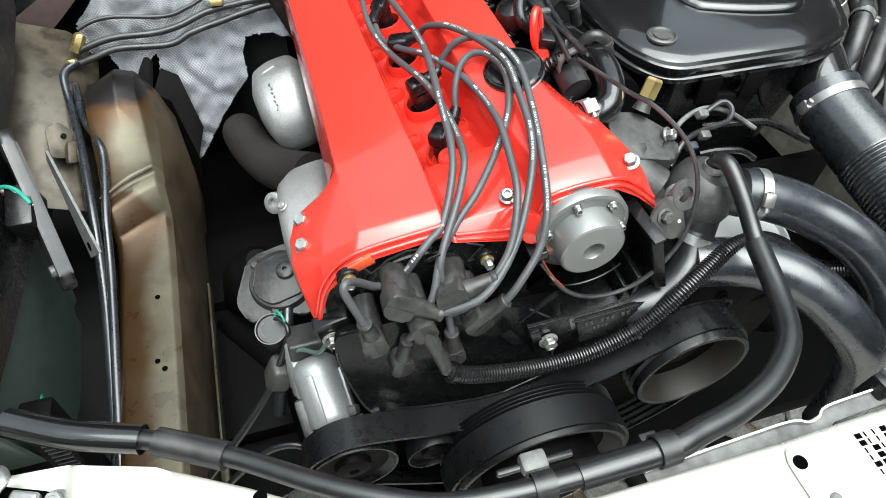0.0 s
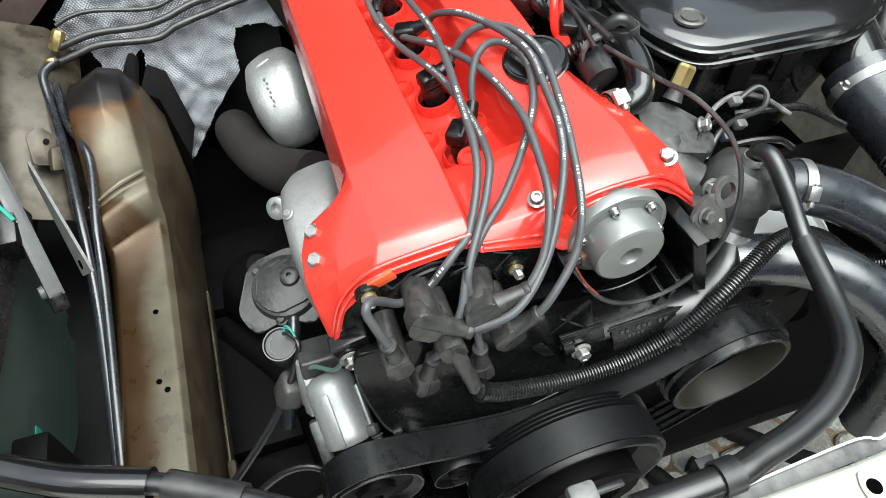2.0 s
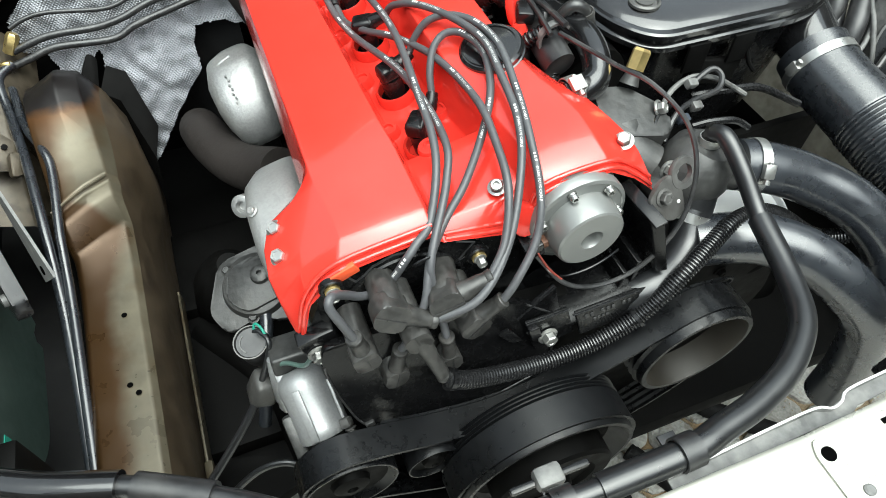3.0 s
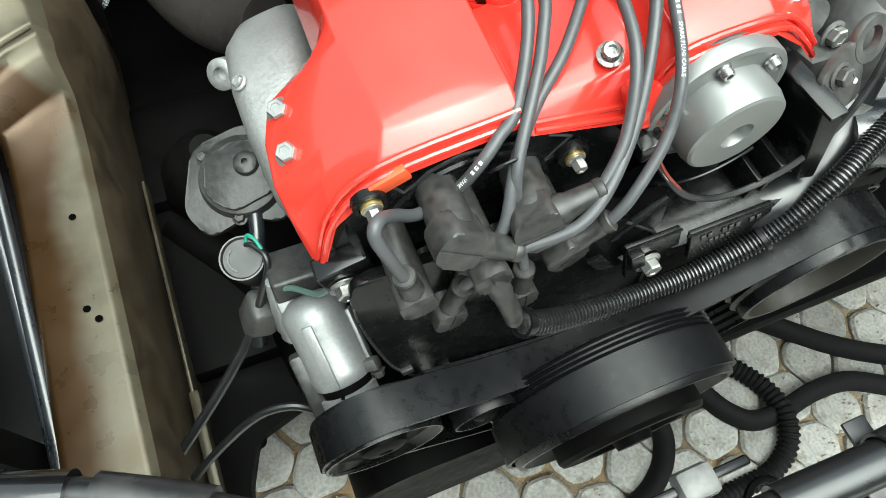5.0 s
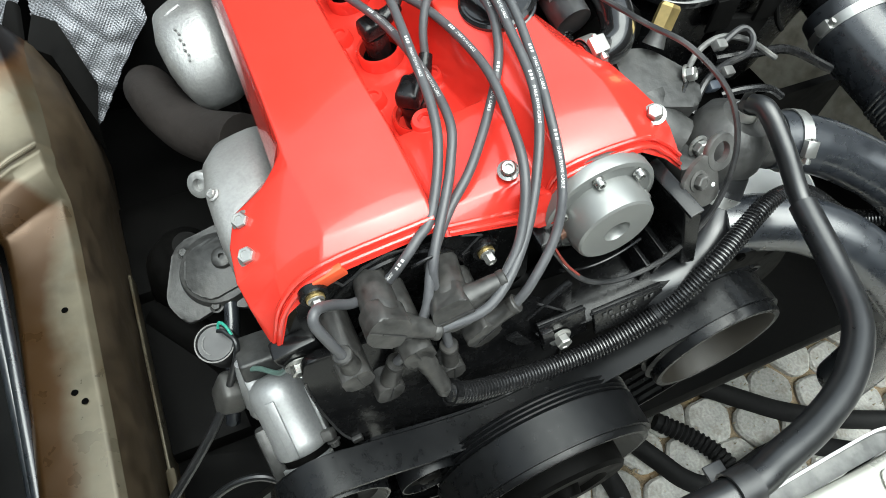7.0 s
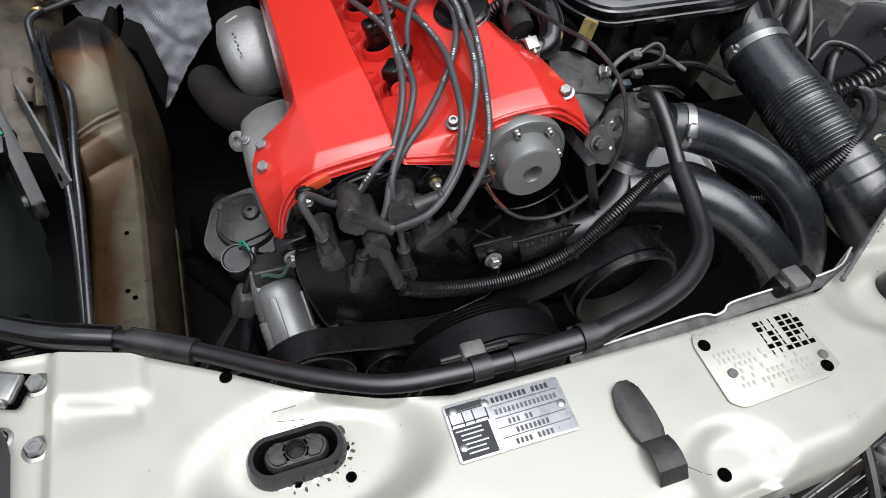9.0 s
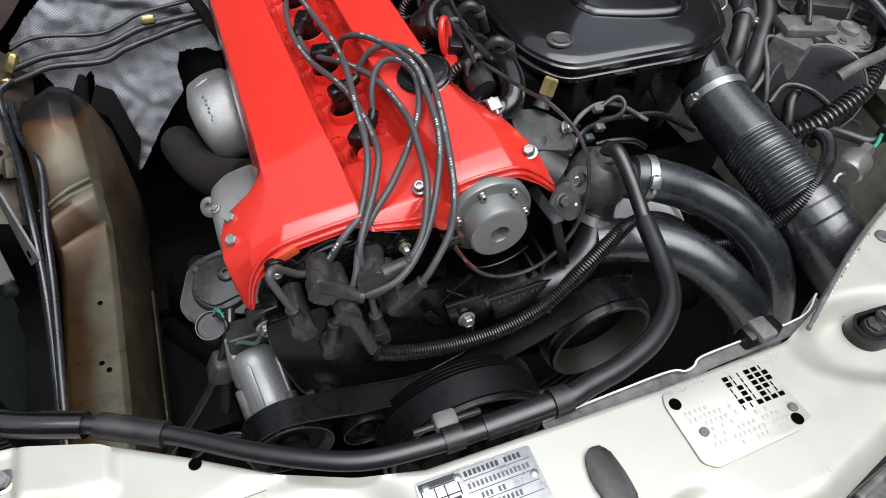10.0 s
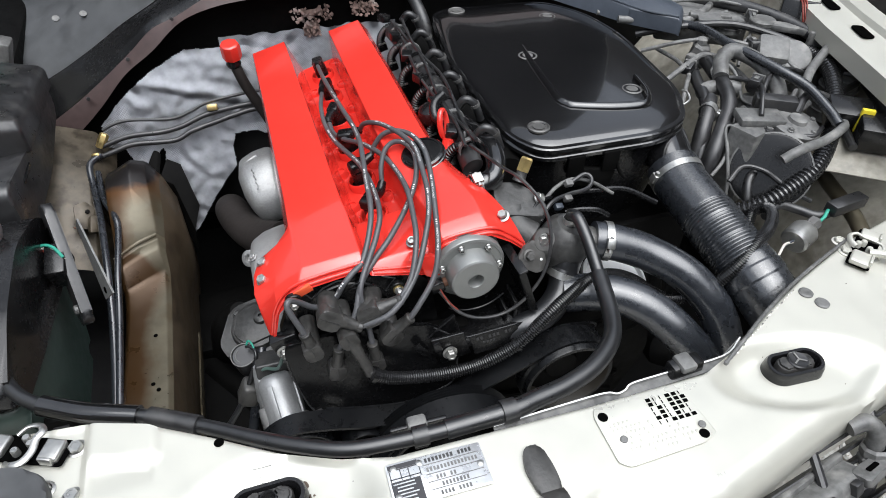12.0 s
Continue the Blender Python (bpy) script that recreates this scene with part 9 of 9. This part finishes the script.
# Assumed steering shape, added to keep the gap beside the rail black.
steer = thing("steering_gap_fill", (0.0, 0.9, 0.2), "added dark steering shape that fills the black gap beside the rail", "steering gear")
part("case", lathe([(0, -0.10), (0.05, -0.10), (0.055, 0.0), (0.04, 0.06), (0.02, 0.09), (0, 0.09)], basis((-0.085, 0.86, 0.33), (0.2, -0.3, 0.9)), 24), SHADEGRIME, steer)
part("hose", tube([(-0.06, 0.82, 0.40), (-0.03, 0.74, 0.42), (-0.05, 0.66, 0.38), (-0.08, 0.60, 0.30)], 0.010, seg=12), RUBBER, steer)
# Assumed compressor shape, added to darken the gap under the coolant hoses.
compressor = thing("compressor", (0.5, 0.6, 0.4), "added black compressor shape that fills the dark gap below the hoses", "compressor")
part("body", lathe([(0, -0.10), (0.062, -0.10), (0.065, 0.08), (0.055, 0.10), (0, 0.10)], basis((0.50, 0.55, 0.50), (0, -1, 0)), 30), SHADEGRIME, compressor)
part("bracket", box((0.20, 0.20, 0.14), Matrix.Translation((0.44, 0.60, 0.42)), 0.02), SHADEGRIME, compressor)
part("pipe", tube([(0.54, 0.48, 0.54), (0.60, 0.46, 0.57), (0.66, 0.50, 0.58), (0.72, 0.58, 0.55)], 0.012, seg=12), SHADEGRIME, compressor)

bonnet = thing("bonnet", (0.32, 1.6, 1.0), "raised bonnet with a dark lined underside", "car body", kind="structure")
mb = Matrix.Translation((0.32, 1.66, 0.95)) @ Matrix.Rotation(radians(-4), 4, "X")
part("liner", box((1.84, 0.02, 1.10), mb @ Matrix.Translation((0, -0.02, 0.55)), 0.008), SHADEGRIME, bonnet, "dark felt liner")
part("skin", box((1.88, 0.02, 1.16), mb @ Matrix.Translation((0, 0.004, 0.57)), 0.008), CREAM, bonnet, "pale gold painted skin")

# Wings, cabin box and floor, never in view, added to keep light from below out.
outer = thing("unseen_car_body", (0.3, 2.4, 0.2), "unseen car body added to block light round and behind the bay", "car body", kind="structure")
part("left_wing", solidify(loft([[(-0.635, y, z) for z in (0.10, 0.35, 0.62, 0.86)] for y in np.linspace(0.15, 1.75, 8)]), 0.004), CREAM, outer)
part("right_wing", solidify(loft([[(x + 0.172, y, z) for z in (0.10, 0.35, 0.62, 0.87)] for x, y in [(0.98, 0.20)] + EDGE + [(1.40, 1.75)]]), 0.004), CREAM, outer)
part("cabin", box((1.90, 2.2, 1.00), Matrix.Translation((0.38, 2.95, 0.62)), 0.06, 3), SHADEGRIME, outer, "unseen dark box for the cabin behind the bulkhead")
part("floor_pan", box((1.86, 0.9, 0.03), Matrix.Translation((0.38, 1.75, 0.16)), 0.005), SHADEGRIME, outer)

# Invented walls out of view: they cut low sky light and darken reflections.
SKYBLOCK = material("sky_blocking_wall", (0.045, 0.042, 0.038), 0.9, vary=0.35, grain=20, blot=1.5, bump=0.4)
for nm, size, at in (("unseen_wall_front", (11, 0.2, 3.4), (0.3, -4.2, 1.7)), ("unseen_wall_back", (11, 0.2, 3.4), (0.3, 7.0, 1.7)), ("unseen_wall_left", (0.2, 11, 3.4), (-4.2, 1.4, 1.7)), ("unseen_wall_right", (0.2, 11, 3.4), (3.6, 1.4, 1.7))):
    solo(nm, box(size, Matrix.Translation(at), 0.01), SKYBLOCK, "added unseen dark wall that blocks the low sky", "wall", kind="structure")

def vary_by_piece(m, low, high):
    """Each paver a little lighter or darker."""
    nt = m.node_tree
    b = nt.nodes["Principled BSDF"]
    old = b.inputs["Base Color"].links[0].from_socket
    info = nt.nodes.new("ShaderNodeObjectInfo")
    mr = nt.nodes.new("ShaderNodeMapRange")
    mr.inputs["To Min"].default_value, mr.inputs["To Max"].default_value = low, high
    nt.links.new(info.outputs["Random"], mr.inputs["Value"])
    sc = nt.nodes.new("ShaderNodeVectorMath")
    sc.operation = "SCALE"
    nt.links.new(old, sc.inputs[0])
    nt.links.new(mr.outputs[0], sc.inputs["Scale"])
    nt.links.new(sc.outputs[0], b.inputs["Base Color"])


vary_by_piece(STONE, 0.72, 1.12)
# pavers: worn hexagons about 9 cm across
R_HEX = 0.053
rng = random.Random(3)
shapes = []
for s in range(16):
    pts = [(R_HEX * (0.88 + 0.13 * rng.random()) * math.cos(a), R_HEX * (0.88 + 0.13 * rng.random()) * math.sin(a)) for a in [math.pi / 3 * i + rng.uniform(-0.14, 0.14) for i in range(6)]]
    b = prism(round_outline(pts, 0.014, 2), 0.03, Matrix.Translation((0, 0, -0.018)), 0.005, segs=1)
    bmesh.ops.recalc_face_normals(b, faces=b.faces)
    me = bpy.data.meshes.new("paver")
    b.to_mesh(me)
    b.free()
    me.materials.append(STONE)
    shapes.append(me)
flat_shapes = [([tuple(v.co) for v in me.vertices], [tuple(p.vertices) for p in me.polygons]) for me in shapes]
far_verts, far_faces = [], []
count = 0
for i in range(-40, 62):
    for j in range(-36, 60):
        x, y = 0.25 + i * R_HEX * 1.5, 0.2 + (j + 0.5 * (i % 2)) * R_HEX * math.sqrt(3)
        m = pose(x + rng.uniform(-0.003, 0.003), y + rng.uniform(-0.003, 0.003), rng.uniform(-0.003, 0.003), rng.uniform(-2, 2), rng.uniform(-2, 2), 60 * rng.randrange(6))
        pick = rng.randrange(len(shapes))
        if -0.30 < x < 1.30 and -0.05 < y < 0.95 and count < 298:
            ob = new("paver", shapes[pick])
            ob.parent = ground
            ob.matrix_basis = m
            count += 1
        else:
            k = len(far_verts)
            far_verts += [tuple(m @ Vector(v)) for v in flat_shapes[pick][0]]
            far_faces += [tuple(q + k for q in f) for f in flat_shapes[pick][1]]
grit = bmesh.new()
for i in range(2600):
    x, y, r = rng.uniform(-0.25, 1.25), rng.uniform(-0.1, 0.75), rng.uniform(0.0012, 0.0045)
    k = len(grit.verts)
    vs = [grit.verts.new((x + r * rng.uniform(0.6, 1) * math.cos(a), y + r * rng.uniform(0.6, 1) * math.sin(a), z)) for z, a in ((0.004, 0.2), (0.004, 2.2), (0.004, 4.3))]
    top = grit.verts.new((x, y, 0.016 + r * 0.8))
    for a in range(3):
        grit.faces.new((vs[a], vs[(a + 1) % 3], top))
GRITM = material("pale_grit", (0.50, 0.42, 0.30), 0.9, vary=0.5, grain=30, blot=25)
loose_grit = mesh_object("grit", grit, GRITM)
loose_grit.parent = ground
loose_grit["kind"] = "stuff"
far_mesh = bpy.data.meshes.new("pavers")
far_mesh.from_pydata(far_verts, [], far_faces)
far_mesh.materials.append(STONE)
rest = new("pavers", far_mesh)
rest.parent = ground
rest["kind"] = "stuff"
